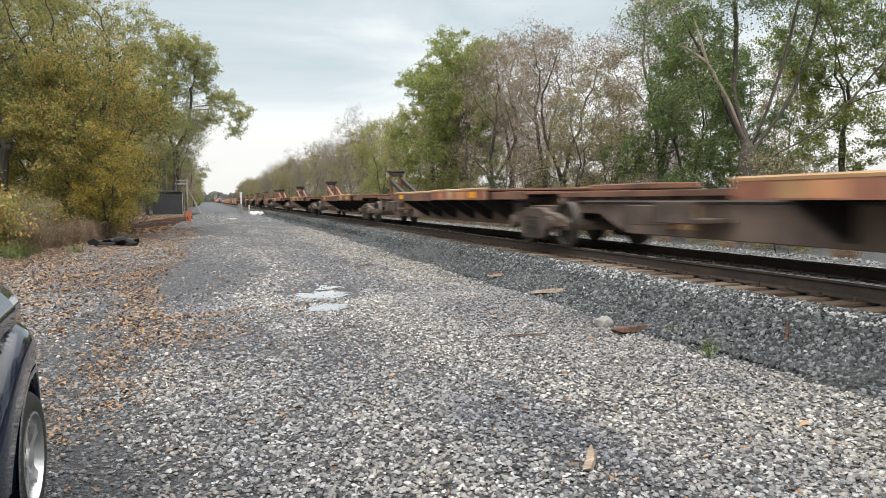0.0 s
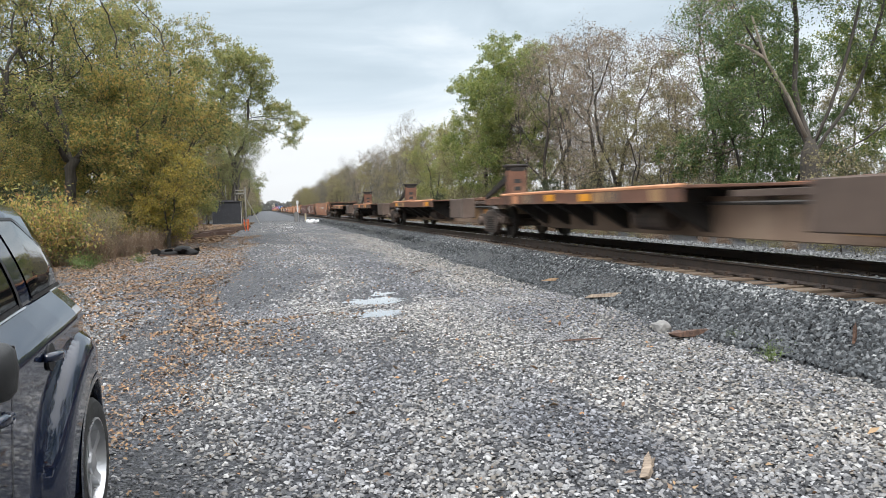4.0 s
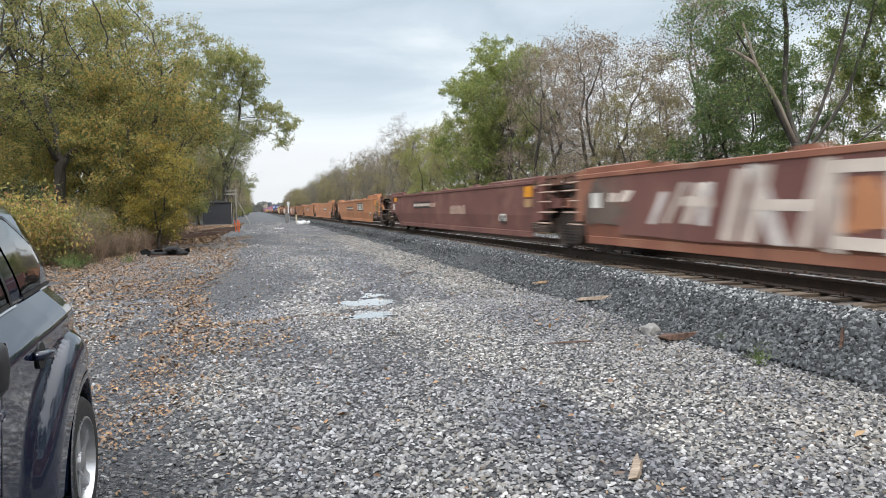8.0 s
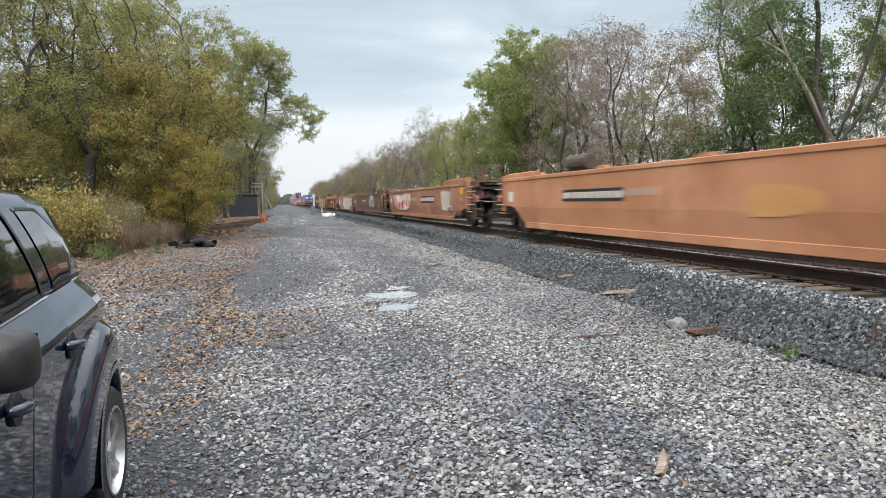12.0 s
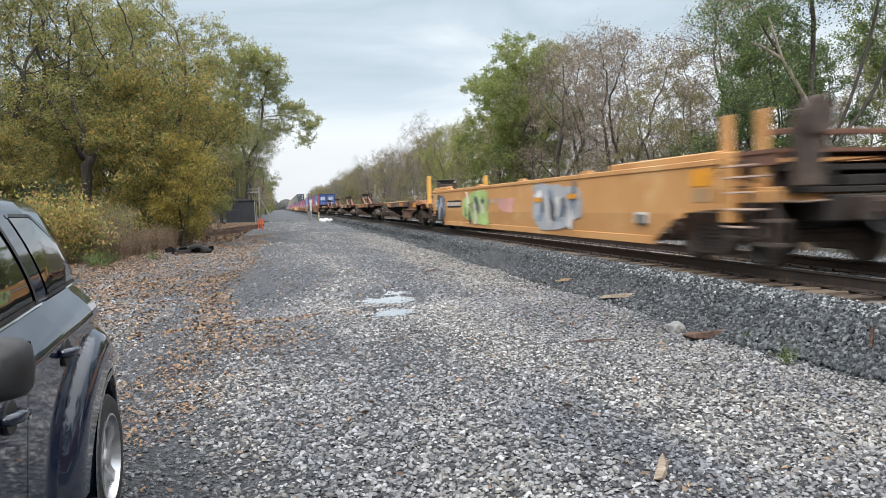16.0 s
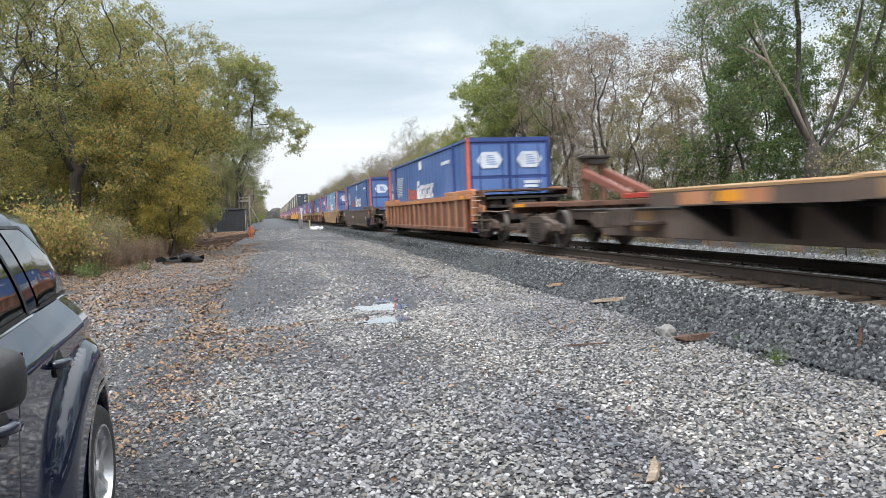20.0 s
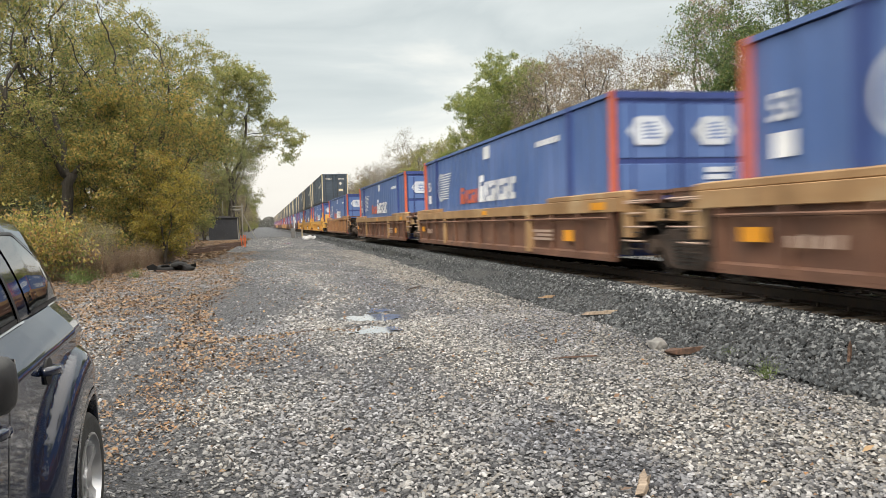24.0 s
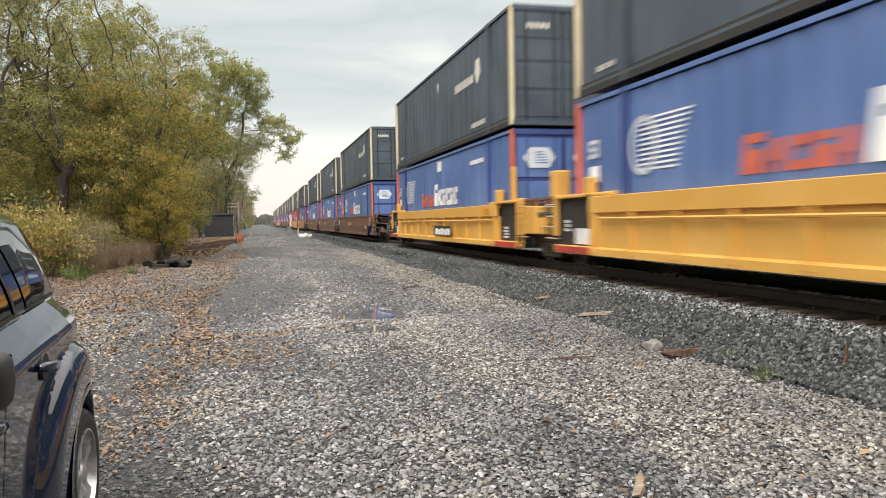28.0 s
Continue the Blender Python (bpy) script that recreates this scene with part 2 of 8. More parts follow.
BARK_GREY = material("grey_smooth_bark", [(0.07, 0.06, 0.052), (0.13, 0.115, 0.10), (0.20, 0.18, 0.16)], scale=5, stretch=(3, 3, 0.5), rough=0.9, bump=0.6, bump_scale=14)
BARK_PALE = material("pale_dead_wood", [(0.20, 0.165, 0.13), (0.34, 0.29, 0.24)], scale=5, stretch=(3, 3, 0.4), rough=0.85, bump=0.5)


def leaf_mat(name, cols, tr=0.35):
    return material(name, cols, scale=0.55, rough=0.6, bump=0.0, vary=0.5, spread=0.16, island=True, translucent=tr)


LEAF_OLIVE = leaf_mat("olive_leaves", [(0.07, 0.105, 0.04), (0.16, 0.205, 0.072), (0.28, 0.30, 0.10), (0.46, 0.40, 0.13), (0.38, 0.29, 0.12), (0.15, 0.19, 0.07)], 0.55)
LEAF_PALE = leaf_mat("pale_fading_leaves", [(0.17, 0.225, 0.105), (0.25, 0.29, 0.13), (0.34, 0.345, 0.15), (0.4, 0.34, 0.155)], 0.5)
# leaf colours greyed to stand for the haze over the distance
FAR_LEAF = leaf_mat("haze_greyed_wood", [(0.15, 0.16, 0.15), (0.2, 0.205, 0.19), (0.25, 0.24, 0.22)], 0.3)
LEAF_BRONZE = leaf_mat("bronze_leaves", [(0.08, 0.11, 0.042), (0.14, 0.18, 0.06), (0.24, 0.25, 0.078), (0.42, 0.34, 0.095), (0.50, 0.31, 0.095), (0.15, 0.18, 0.062)], 0.5)
# undergrowth leaves darkened in colour for the shade below the trees
LEAF_SHADE = leaf_mat("shade_toned_undergrowth", [(0.02, 0.036, 0.018), (0.04, 0.062, 0.028), (0.07, 0.09, 0.04), (0.13, 0.13, 0.055)], 0.3)
LEAF_MIXED = leaf_mat("fading_green_leaves", [(0.17, 0.21, 0.085), (0.26, 0.295, 0.11), (0.36, 0.36, 0.135), (0.44, 0.36, 0.14)], 0.5)
LEAF_GOLD = leaf_mat("golden_leaves", [(0.19, 0.19, 0.06), (0.3, 0.26, 0.06), (0.42, 0.33, 0.06), (0.48, 0.33, 0.08)], 0.42)
LEAF_BRUSH = leaf_mat("yellowing_brush_leaves", [(0.10, 0.13, 0.045), (0.20, 0.22, 0.07), (0.42, 0.35, 0.09), (0.30, 0.17, 0.08), (0.55, 0.40, 0.12)], 0.4)
LEAF_GREEN = leaf_mat("green_leaves", [(0.10, 0.15, 0.045), (0.18, 0.235, 0.07), (0.28, 0.32, 0.095), (0.40, 0.38, 0.12)], 0.5)
LEAF_DARK = leaf_mat("dark_green_leaves", [(0.058, 0.108, 0.039), (0.108, 0.177, 0.058), (0.166, 0.235, 0.078), (0.255, 0.274, 0.097)])
LEAF_PINK = leaf_mat("dry_russet_leaves", [(0.19, 0.15, 0.11), (0.29, 0.23, 0.175), (0.4, 0.31, 0.23), (0.28, 0.26, 0.16)])
LEAF_THIN = leaf_mat("sparse_khaki_leaves", [(0.18, 0.17, 0.085), (0.27, 0.245, 0.12), (0.34, 0.285, 0.145), (0.24, 0.235, 0.115)])
WEED_DRY = leaf_mat("dry_weed_stems", [(0.11, 0.068, 0.045), (0.19, 0.118, 0.076), (0.26, 0.175, 0.11), (0.13, 0.085, 0.055)], 0.15)
WEED_GREEN = leaf_mat("weed_leaves", [(0.08, 0.13, 0.035), (0.13, 0.19, 0.05), (0.20, 0.24, 0.09)])

# ---- mesh helpers ----


class Mesh:
    """Collects boxes, prisms, tubes and plates into one mesh."""

    def __init__(self):
        self.v, self.f = [], []

    def add(self, verts, faces):
        k = len(self.v)
        self.v += [tuple(p) for p in verts]
        self.f += [tuple(i + k for i in q) for q in faces]
        return self

    def box(self, x0, x1, y0, y1, z0, z1):
        return self.add([(x, y, z) for z in (z0, z1) for y in (y0, y1) for x in (x0, x1)],
                        [(0, 2, 3, 1), (4, 5, 7, 6), (0, 1, 5, 4), (1, 3, 7, 5), (3, 2, 6, 7), (2, 0, 4, 6)])

    def prism(self, poly, a, b, axis="x"):
        """A flat outline pushed along an axis from a to b; outline pairs are the other two axes in order."""
        put = {"x": lambda p, t: (t, p[0], p[1]), "y": lambda p, t: (p[0], t, p[1]), "z": lambda p, t: (p[0], p[1], t)}[axis]
        n = len(poly)
        vs = [put(p, a) for p in poly] + [put(p, b) for p in poly]
        fs = [tuple(range(n))[::-1], tuple(range(n, 2 * n))] + [(i, (i + 1) % n, n + (i + 1) % n, n + i) for i in range(n)]
        return self.add(vs, fs)

    def cyl(self, c, r, h, axis="z", n=14, r2=None):
        r2 = r if r2 is None else r2
        put = {"x": lambda a, b, t: (c[0] + t, c[1] + a, c[2] + b), "y": lambda a, b, t: (c[0] + a, c[1] + t, c[2] + b), "z": lambda a, b, t: (c[0] + a, c[1] + b, c[2] + t)}[axis]
        an = [2 * math.pi * i / n for i in range(n)]
        vs = [put(r * math.cos(t), r * math.sin(t), -h / 2) for t in an] + [put(r2 * math.cos(t), r2 * math.sin(t), h / 2) for t in an]
        return self.add(vs, [tuple(range(n))[::-1], tuple(range(n, 2 * n))] + [(i, (i + 1) % n, n + (i + 1) % n, n + i) for i in range(n)])

    def lathe(self, c, prof, axis="x", n=24):
        """Rings of (along, radius) round an axis."""
        vs, fs = [], []
        for t, r in prof:
            for i in range(n):
                a = 2 * math.pi * i / n
                p, q = r * math.cos(a), r * math.sin(a)
                vs.append({"x": (c[0] + t, c[1] + p, c[2] + q), "y": (c[0] + p, c[1] + t, c[2] + q), "z": (c[0] + p, c[1] + q, c[2] + t)}[axis])
        for k in range(len(prof) - 1):
            fs += [(k * n + i, k * n + (i + 1) % n, (k + 1) * n + (i + 1) % n, (k + 1) * n + i) for i in range(n)]
        fs += [tuple(range(n))[::-1], tuple(range((len(prof) - 1) * n, len(prof) * n))]
        return self.add(vs, fs)

    def tube(self, pts, radii, n=6):
        pts = [Vector(p) for p in pts]
        vs, fs = [], []
        for i, p in enumerate(pts):
            d = (pts[min(i + 1, len(pts) - 1)] - pts[max(i - 1, 0)]).normalized()
            u = d.orthogonal().normalized() if i == 0 else (u - d * u.dot(d)).normalized()
            w = d.cross(u)
            r = radii[i] if isinstance(radii, (list, tuple)) else radii
            vs += [p + (u * math.cos(2 * math.pi * k / n) + w * math.sin(2 * math.pi * k / n)) * r for k in range(n)]
        for i in range(len(pts) - 1):
            fs += [(i * n + k, i * n + (k + 1) % n, (i + 1) * n + (k + 1) % n, (i + 1) * n + k) for k in range(n)]
        fs += [tuple(range(n))[::-1], tuple(range((len(pts) - 1) * n, len(pts) * n))]
        return self.add(vs, fs)

    def mesh(self, name, bevel=0.0, smooth=False):
        me = bpy.data.meshes.new(name)
        me.from_pydata(self.v, [], self.f)
        bm = bmesh.new()
        bm.from_mesh(me)
        bmesh.ops.recalc_face_normals(bm, faces=bm.faces)
        if bevel:
            es = [e for e in bm.edges if len(e.link_faces) == 2 and e.calc_face_angle(0) > 0.7]
            bmesh.ops.bevel(bm, geom=es, offset=bevel, segments=1, affect="EDGES", clamp_overlap=True)
        bm.to_mesh(me)
        bm.free()
        if smooth:
            me.shade_smooth()
            if smooth is not True:
                me.set_sharp_from_angle(angle=radians(smooth))
        return me


def part(name, mesh, mat, parent=None, label="", at=None):
    """Links one mesh as an object, under a thing or a part of it."""
    if isinstance(mesh, Mesh):
        mesh = mesh.mesh(name)
    if mat is not None and not mesh.materials:
        mesh.materials.append(mat)
    ob = new(name, mesh)
    if parent is not None:
        ob.parent = parent
    if at is not None:
        ob.matrix_basis = at
    if label:
        tagged(ob, label)
    return ob


def thing(name, label, category, group="", kind="", at=None):
    ob = new(name)
    ob.empty_display_size = 0.3
    if at is not None:
        ob.matrix_basis = at
    return tagged(ob, label, category, group, kind)


def raw_mesh(name, verts, loops, sizes):
    """A large mesh straight from arrays: corner indices and the number of corners of each face."""
    me = bpy.data.meshes.new(name)
    me.vertices.add(len(verts))
    me.vertices.foreach_set("co", np.asarray(verts, np.float32).ravel())
    me.loops.add(len(loops))
    me.loops.foreach_set("vertex_index", np.asarray(loops, np.int32))
    me.polygons.add(len(sizes))
    starts = np.concatenate([[0], np.cumsum(sizes)[:-1]]).astype(np.int32)
    me.polygons.foreach_set("loop_start", starts)
    me.update(calc_edges=True)
    me.validate()
    return me


def rotations(a, b, c):
    """Arrays of Euler angles to rotation matrices."""
    ca, sa, cb, sb, cc, sc = np.cos(a), np.sin(a), np.cos(b), np.sin(b), np.cos(c), np.sin(c)
    m = np.empty((len(a), 3, 3))
    m[:, 0, 0], m[:, 0, 1], m[:, 0, 2] = cc * cb, cc * sb * sa - sc * ca, cc * sb * ca + sc * sa
    m[:, 1, 0], m[:, 1, 1], m[:, 1, 2] = sc * cb, sc * sb * sa + cc * ca, sc * sb * ca - cc * sa
    m[:, 2, 0], m[:, 2, 1], m[:, 2, 2] = -sb, cb * sa, cb * ca
    return m


def stones(name, places, size, flat, rng, tilt=0.35, sides=5):
    """Loose angular stones: a many-sided foot, a smaller crown, each shaped and turned by chance."""
    n, q = len(places), sides
    ang = np.linspace(0, 2 * np.pi, q + 1)[:-1][None] + rng.uniform(-0.35, 0.35, (n, q))
    rad = rng.uniform(0.7, 1.15, (n, q))
    asp = rng.uniform(0.42, 0.95, (n, 1))
    foot = np.stack([np.cos(ang) * rad, np.sin(ang) * rad * asp, np.full((n, q), -0.5)], -1)
    crown = np.stack([np.cos(ang) * rad * rng.uniform(0.5, 0.85, (n, q)), np.sin(ang) * rad * asp * rng.uniform(0.5, 0.85, (n, q)), rng.uniform(0.7, 1.1, (n, q))], -1)
    v = np.concatenate([foot, crown], 1)
    size = np.asarray(size).reshape(n, 1, 1)
    v[..., 2] *= np.asarray(flat).reshape(-1, 1)
    v *= size
    r = rotations(rng.normal(0, tilt, n), rng.normal(0, tilt, n), rng.uniform(0, 2 * np.pi, n))
    v = np.einsum("nij,nkj->nki", r, v) + np.asarray(places)[:, None, :]
    base = np.array([k for i in range(q) for k in (i, (i + 1) % q, q + (i + 1) % q, q + i)] + list(range(q, 2 * q)))
    loops = (base[None] + 2 * q * np.arange(n)[:, None]).ravel()
    return raw_mesh(name, v.reshape(-1, 3), loops, np.tile([4] * q + [q], n))


def flakes(name, places, size, rng, flat=0.5, narrow=0.55, normals=None):
    """Small folded leaves: two triangles each over a bent midrib."""
    n = len(places)
    v = np.zeros((n, 4, 3))
    v[:, 0, 0], v[:, 2, 0] = -1, 1
    v[:, 1, 1], v[:, 3, 1] = narrow, -narrow
    v[:, 1, 2] = v[:, 3, 2] = rng.uniform(0.1, 0.45, n)
    v *= np.asarray(size).reshape(-1, 1, 1)
    r = rotations(rng.normal(0, flat, n), rng.normal(0, flat, n), rng.uniform(0, 2 * np.pi, n))
    v = np.einsum("nij,nkj->nki", r, v) + np.asarray(places)[:, None, :]
    base = np.array([0, 1, 2, 0, 2, 3])
    loops = (base[None] + 4 * np.arange(n)[:, None]).ravel()
    return raw_mesh(name, v.reshape(-1, 3), loops, np.full(2 * n, 3))

# ---- ground, road, track bed ----
TRACK_X, RAIL_Z = 7.3, 0.67
rng = np.random.default_rng(7)


def ground_height(x, y):
    """The level of the ground: a flat road, a low bank on the far side of the track, shallow ruts."""
    z = 0.02 * math.sin(x * 1.3 + 0.4 * math.sin(y * 0.21)) + 0.012 * math.sin(y * 0.9 + x * 2.1) - 0.008
    for a, b, rx, ry in ((1.8, 13.2, 0.9, 0.7), (1.6, 11.7, 0.65, 0.6)):
        k = math.exp(-((x - a) / rx) ** 2 - ((y - b) / ry) ** 2)
        z = z * (1 - k) - 0.03 * k
    return z


def build_ground():
    xs = sorted(set([-2500, -900, -300, -120, -60, -30, -18, -12] + [round(-9 + 0.25 * i, 2) for i in range(57)] + [6, 9, 12, 18, 30, 60, 120, 300, 900, 2500]))
    ys = sorted(set([-2500, -600, -150, -60, -30, -15, -8] + [round(-4 + 0.3 * i, 2) for i in range(112)] + [32, 36, 42, 50, 60, 75, 95, 120, 160, 220, 320, 500, 900, 2500]))
    vs = [(x, y, ground_height(x, y) if abs(x) < 12 and -6 < y < 60 else -0.01) for y in ys for x in xs]
    w = len(xs)
    fs = [(j * w + i, j * w + i + 1, (j + 1) * w + i + 1, (j + 1) * w + i) for j in range(len(ys) - 1) for i in range(w - 1)]
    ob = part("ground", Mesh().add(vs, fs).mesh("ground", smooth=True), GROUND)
    tagged(ob, "grey gravel road and yard with damp darker patches", "ground", kind="structure")
    # the ballast bed under the track
    prof = [(4.75, -0.06), (5.1, 0.10), (5.55, 0.33), (5.85, 0.44), (8.75, 0.46), (9.6, 0.40), (11.9, 0.30), (12.5, -0.06)]
    ys2 = [-810, -120, -30, -6] + [i * 1.0 for i in range(-3, 46)] + [55, 70, 100, 160, 300, 700, 1500]
    vs, n = [], len(prof)
    for y in ys2:
        for k, (x, z) in enumerate(prof):
            far = min(1.0, max(0.0, (y - 7) / 25)) * 0.55
            vs.append((x + (far if k < 2 else 0.3 * far if k == 2 else 0) + (0.07 * math.sin(y * 0.8 + k) if k < 3 else 0), y, z + (0.02 * math.sin(y * 2.3 + k * 2) if 0 < k < 7 else 0)))
    fs = [(j * n + i, j * n + i + 1, (j + 1) * n + i + 1, (j + 1) * n + i) for j in range(len(ys2) - 1) for i in range(n - 1)]
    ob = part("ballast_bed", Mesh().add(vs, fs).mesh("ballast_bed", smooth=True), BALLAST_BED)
    tagged(ob, "raised bed of dark crushed stone under the track", "ballast", kind="structure")


build_ground()


def lay(mask, n, x0, x1, y0, y1, near=0.0):
    """Chance places on the road sheet, denser towards the viewer, thinned by a mask."""
    y = y0 + (y1 - y0) * rng.random(n) ** (1 + near)
    x = rng.uniform(x0, x1, n)
    keep = np.array([mask(a, b) for a, b in zip(x, y)]) > rng.random(n)
    x, y = x[keep], y[keep]
    return np.stack([x, y, [ground_height(a, b) for a, b in zip(x, y)]], -1)


def rut(x, y):
    """How stony the road is here: the wheel lanes and damp hollows hold only fine dark chips."""
    q = noise.noise(Vector((x * 0.55, y * 0.22, 0.3)))
    w = noise.noise(Vector((x * 1.1 + 5, y * 0.6, 1.7)))
    worn = 0.9 * math.exp(-((x + 0.75 - 0.01 * y) / 0.62) ** 2) + 0.9 * math.exp(-((x - 0.8) / 1.1) ** 2 - ((y - 8.7) / 1.1) ** 2)
    worn *= 0.75 + 0.5 * noise.noise(Vector((x * 2.1, y * 1.3, 7.7)))
    worn += 0.6 * math.exp(-((x - 2.2) / 0.4) ** 2 - ((y - 5.0) / 1.2) ** 2) + 0.55 * math.exp(-((x - 0.4) / 0.8) ** 2 - ((y - 17) / 5) ** 2) + 0.4 * math.exp(-((x - 2.6) / 0.5) ** 2 - ((y - 10.5) / 2.5) ** 2)
    worn += 0.75 * min(1.0, max(0.0, (-x - 0.55 + 0.6 * q) / 0.7)) * min(1.0, max(0.3, (26 - y) / 8))
    return min(1.0, max(0.05, 0.97 - worn + 0.9 * q + 0.65 * w))


def amid(x, y):
    """Loose stone lies thickest on the open road and thins out towards its sides."""
    return min(1.0, max(0.06, 1.0 - 1.1 * max(0.0, -0.5 * y - 0.2 - x, x - 1.0 * y - 0.4)))


def puddle_free(x, y):
    return 0.12 if (1.2 < x < 2.5 and 12.8 < y < 14.9) or (1.2 < x < 2.0 and 11.2 < y < 12.4) else 1.0


pl = lay(lambda x, y: rut(x, y) * puddle_free(x, y) * amid(x, y) if x < 4.95 else 0.0, 190000, -5.0, 5.0, 1.6, 13.0, 0.65)
pl[:, 2] += rng.uniform(0.002, 0.014, len(pl))
ob = part("gravel", stones("gravel", pl, 0.010 + 0.021 * rng.random(len(pl)) ** 1.6, rng.uniform(0.2, 0.4, len(pl)), rng, 0.27), STONE)
tagged(ob, "loose flat grey limestone chips on the road", "gravel", kind="stuff")
pl = lay(lambda x, y: (1.15 - rut(x, y)) * puddle_free(x, y) * amid(x, y) if x < 4.9 else 0.0, 60000, -5.0, 5.0, 1.6, 15.0, 0.7)
pl = np.concatenate([pl, lay(lambda x, y: 1.0, 9000, -7.0, 5.0, -5.0, 2.5)])
ob = part("fine_gravel", stones("fine_gravel", pl, 0.008 + 0.013 * rng.random(len(pl)) ** 1.6, rng.uniform(0.3, 0.6, len(pl)), rng, 0.35, 4), STONE_DARK)
tagged(ob, "fine dark wet chippings in the worn lanes", "gravel", kind="stuff")
pl = lay(lambda x, y: max(0.0, 0.95 - rut(x, y)) * puddle_free(x, y) * amid(x, y) if x < 4.9 else 0.0, 46000, -5.0, 5.0, 1.6, 13.0, 0.65)
pl[:, 2] += rng.uniform(0.002, 0.010, len(pl))
ob = part("wet_gravel", stones("wet_gravel", pl, 0.010 + 0.022 * rng.random(len(pl)) ** 1.8, rng.uniform(0.22, 0.42, len(pl)), rng, 0.26, 4), STONE_WET)
tagged(ob, "flat wet dark grey chips pressed into the lanes", "gravel", kind="stuff")
pl = lay(lambda x, y: rut(x, y) * puddle_free(x, y), 76000, -4.5, 5.4, 12.0, 62.0, 0.8)
ob = part("road_gravel", stones("road_gravel", pl, 0.018 + 0.03 * rng.random(len(pl)) ** 2, rng.uniform(0.3, 0.6, len(pl)), rng, 0.35, 4), STONE)
tagged(ob, "grey stone chips further along the road", "gravel", kind="stuff")


pl = lay(lambda x, y: max(0.15, 1.1 - rut(x, y)) * puddle_free(x, y), 40000, -4.5, 5.2, 12.5, 64.0, 0.9)
ob = part("lane_gravel", stones("lane_gravel", pl, 0.014 + 0.024 * rng.random(len(pl)) ** 1.6, rng.uniform(0.3, 0.6, len(pl)), rng, 0.35, 4), STONE_DARK)
tagged(ob, "fine dark chippings along the far wheel lanes", "gravel", kind="stuff")


pl = lay(lambda x, y: puddle_free(x, y) * min(1.0, max(0.0, 1.25 - abs(x - 4.15 - 0.012 * y - 0.5 * noise.noise(Vector((0.0, y * 0.35, 2.0)))) / 0.95)) * (0.75 + 0.7 * noise.noise(Vector((x * 1.5, y * 0.8, 3.3)))), 36000, 2.4, 5.6, 3.0, 48.0, 0.8)
pl[:, 2] += 0.012
ob = part("verge_gravel", stones("verge_gravel", pl, (0.010 + 0.022 * rng.random(len(pl)) ** 1.6) * np.clip(pl[:, 1] / 11, 1.0, 1.8), rng.uniform(0.2, 0.4, len(pl)), rng, 0.3, 5), STONE_PALE)
tagged(ob, "pale dusty beige chips along the foot of the ballast", "gravel", kind="stuff")


pl = lay(lambda x, y: 1.0, 12000, -4.5, 5.6, 60.0, 115.0, 0.4)
ob = part("far_gravel", stones("far_gravel", pl, 0.03 + 0.05 * rng.random(len(pl)) ** 2, rng.uniform(0.3, 0.6, len(pl)), rng, 0.35, 4), STONE)
tagged(ob, "pale stones on the distant road", "gravel", kind="stuff")


def bed_height(x, y):
    far = min(1.0, max(0.0, (y - 7) / 25)) * 0.55
    pr = [(4.75 + far, -0.04), (5.1 + far, 0.10), (5.55 + 0.3 * far, 0.33), (5.85, 0.44), (8.75, 0.46)]
    return float(np.interp(x, [p[0] for p in pr], [p[1] for p in pr]))


def build_ballast():
    n = 78000
    y = 3.5 + 46 * rng.random(n) ** 1.55
    far = np.clip((y - 7) / 25, 0, 1)
    x = 4.6 + 1.4 * rng.random(n) + far * 0.45 * (1 - rng.random(n))
    edge = np.array([noise.noise(Vector((0.3, b * 0.7, 4.0))) for b in y]) * 0.25
    keep = (x > 4.80 + edge + far * 0.5) | (rng.random(n) < 0.10)
    x, y = x[keep], y[keep]
    z = np.array([bed_height(a, b) for a, b in zip(x, y)])
    # pale dust lies along the tie ends
    pale = rng.random(len(x)) < np.clip((x - 5.6) / 0.5, 0.008, 0.34) * np.where(y < 12, 1.0, 0.35)
    pl = np.stack([x, y, z + 0.018], -1)
    for nm, k, mat, lab in (("ballast_stones", ~pale, BALLAST, "dark angular ballast stones on the slope"), ("dusty_ballast", pale, BALLAST_PALE, "white dusty ballast stones beside the ties")):
        m = int(k.sum())
        ob = part(nm, stones(nm, pl[k], rng.uniform(0.019, 0.038, m), rng.uniform(0.55, 0.95, m), rng, 0.6), mat)
        tagged(ob, lab, "ballast", kind="stuff")
    n = 11000
    y = 26 + 70 * rng.random(n) ** 1.3
    x = 5.25 + 0.95 * rng.random(n)
    z = np.array([bed_height(a, b) for a, b in zip(x, y)])
    ob = part("far_ballast", stones("far_ballast", np.stack([x, y, z + 0.01], -1), rng.uniform(0.045, 0.075, n), rng.uniform(0.5, 0.9, n), rng, 0.6), BALLAST)
    tagged(ob, "dark ballast further along the track", "ballast", kind="stuff")
    n = 16000
    y = 3.5 + 60 * rng.random(n) ** 1.4
    x = rng.uniform(6.75, 12.2, n)
    ob = part("track_ballast", stones("track_ballast", np.stack([x, y, np.where(x > 8.75, 0.46 - (x - 8.75) * 0.05, 0.46)], -1), rng.uniform(0.026, 0.05, n), rng.uniform(0.5, 0.9, n), rng, 0.5), BALLAST_GREY)
    tagged(ob, "pale dusty ballast between and behind the rails", "ballast", kind="stuff")


build_ballast()


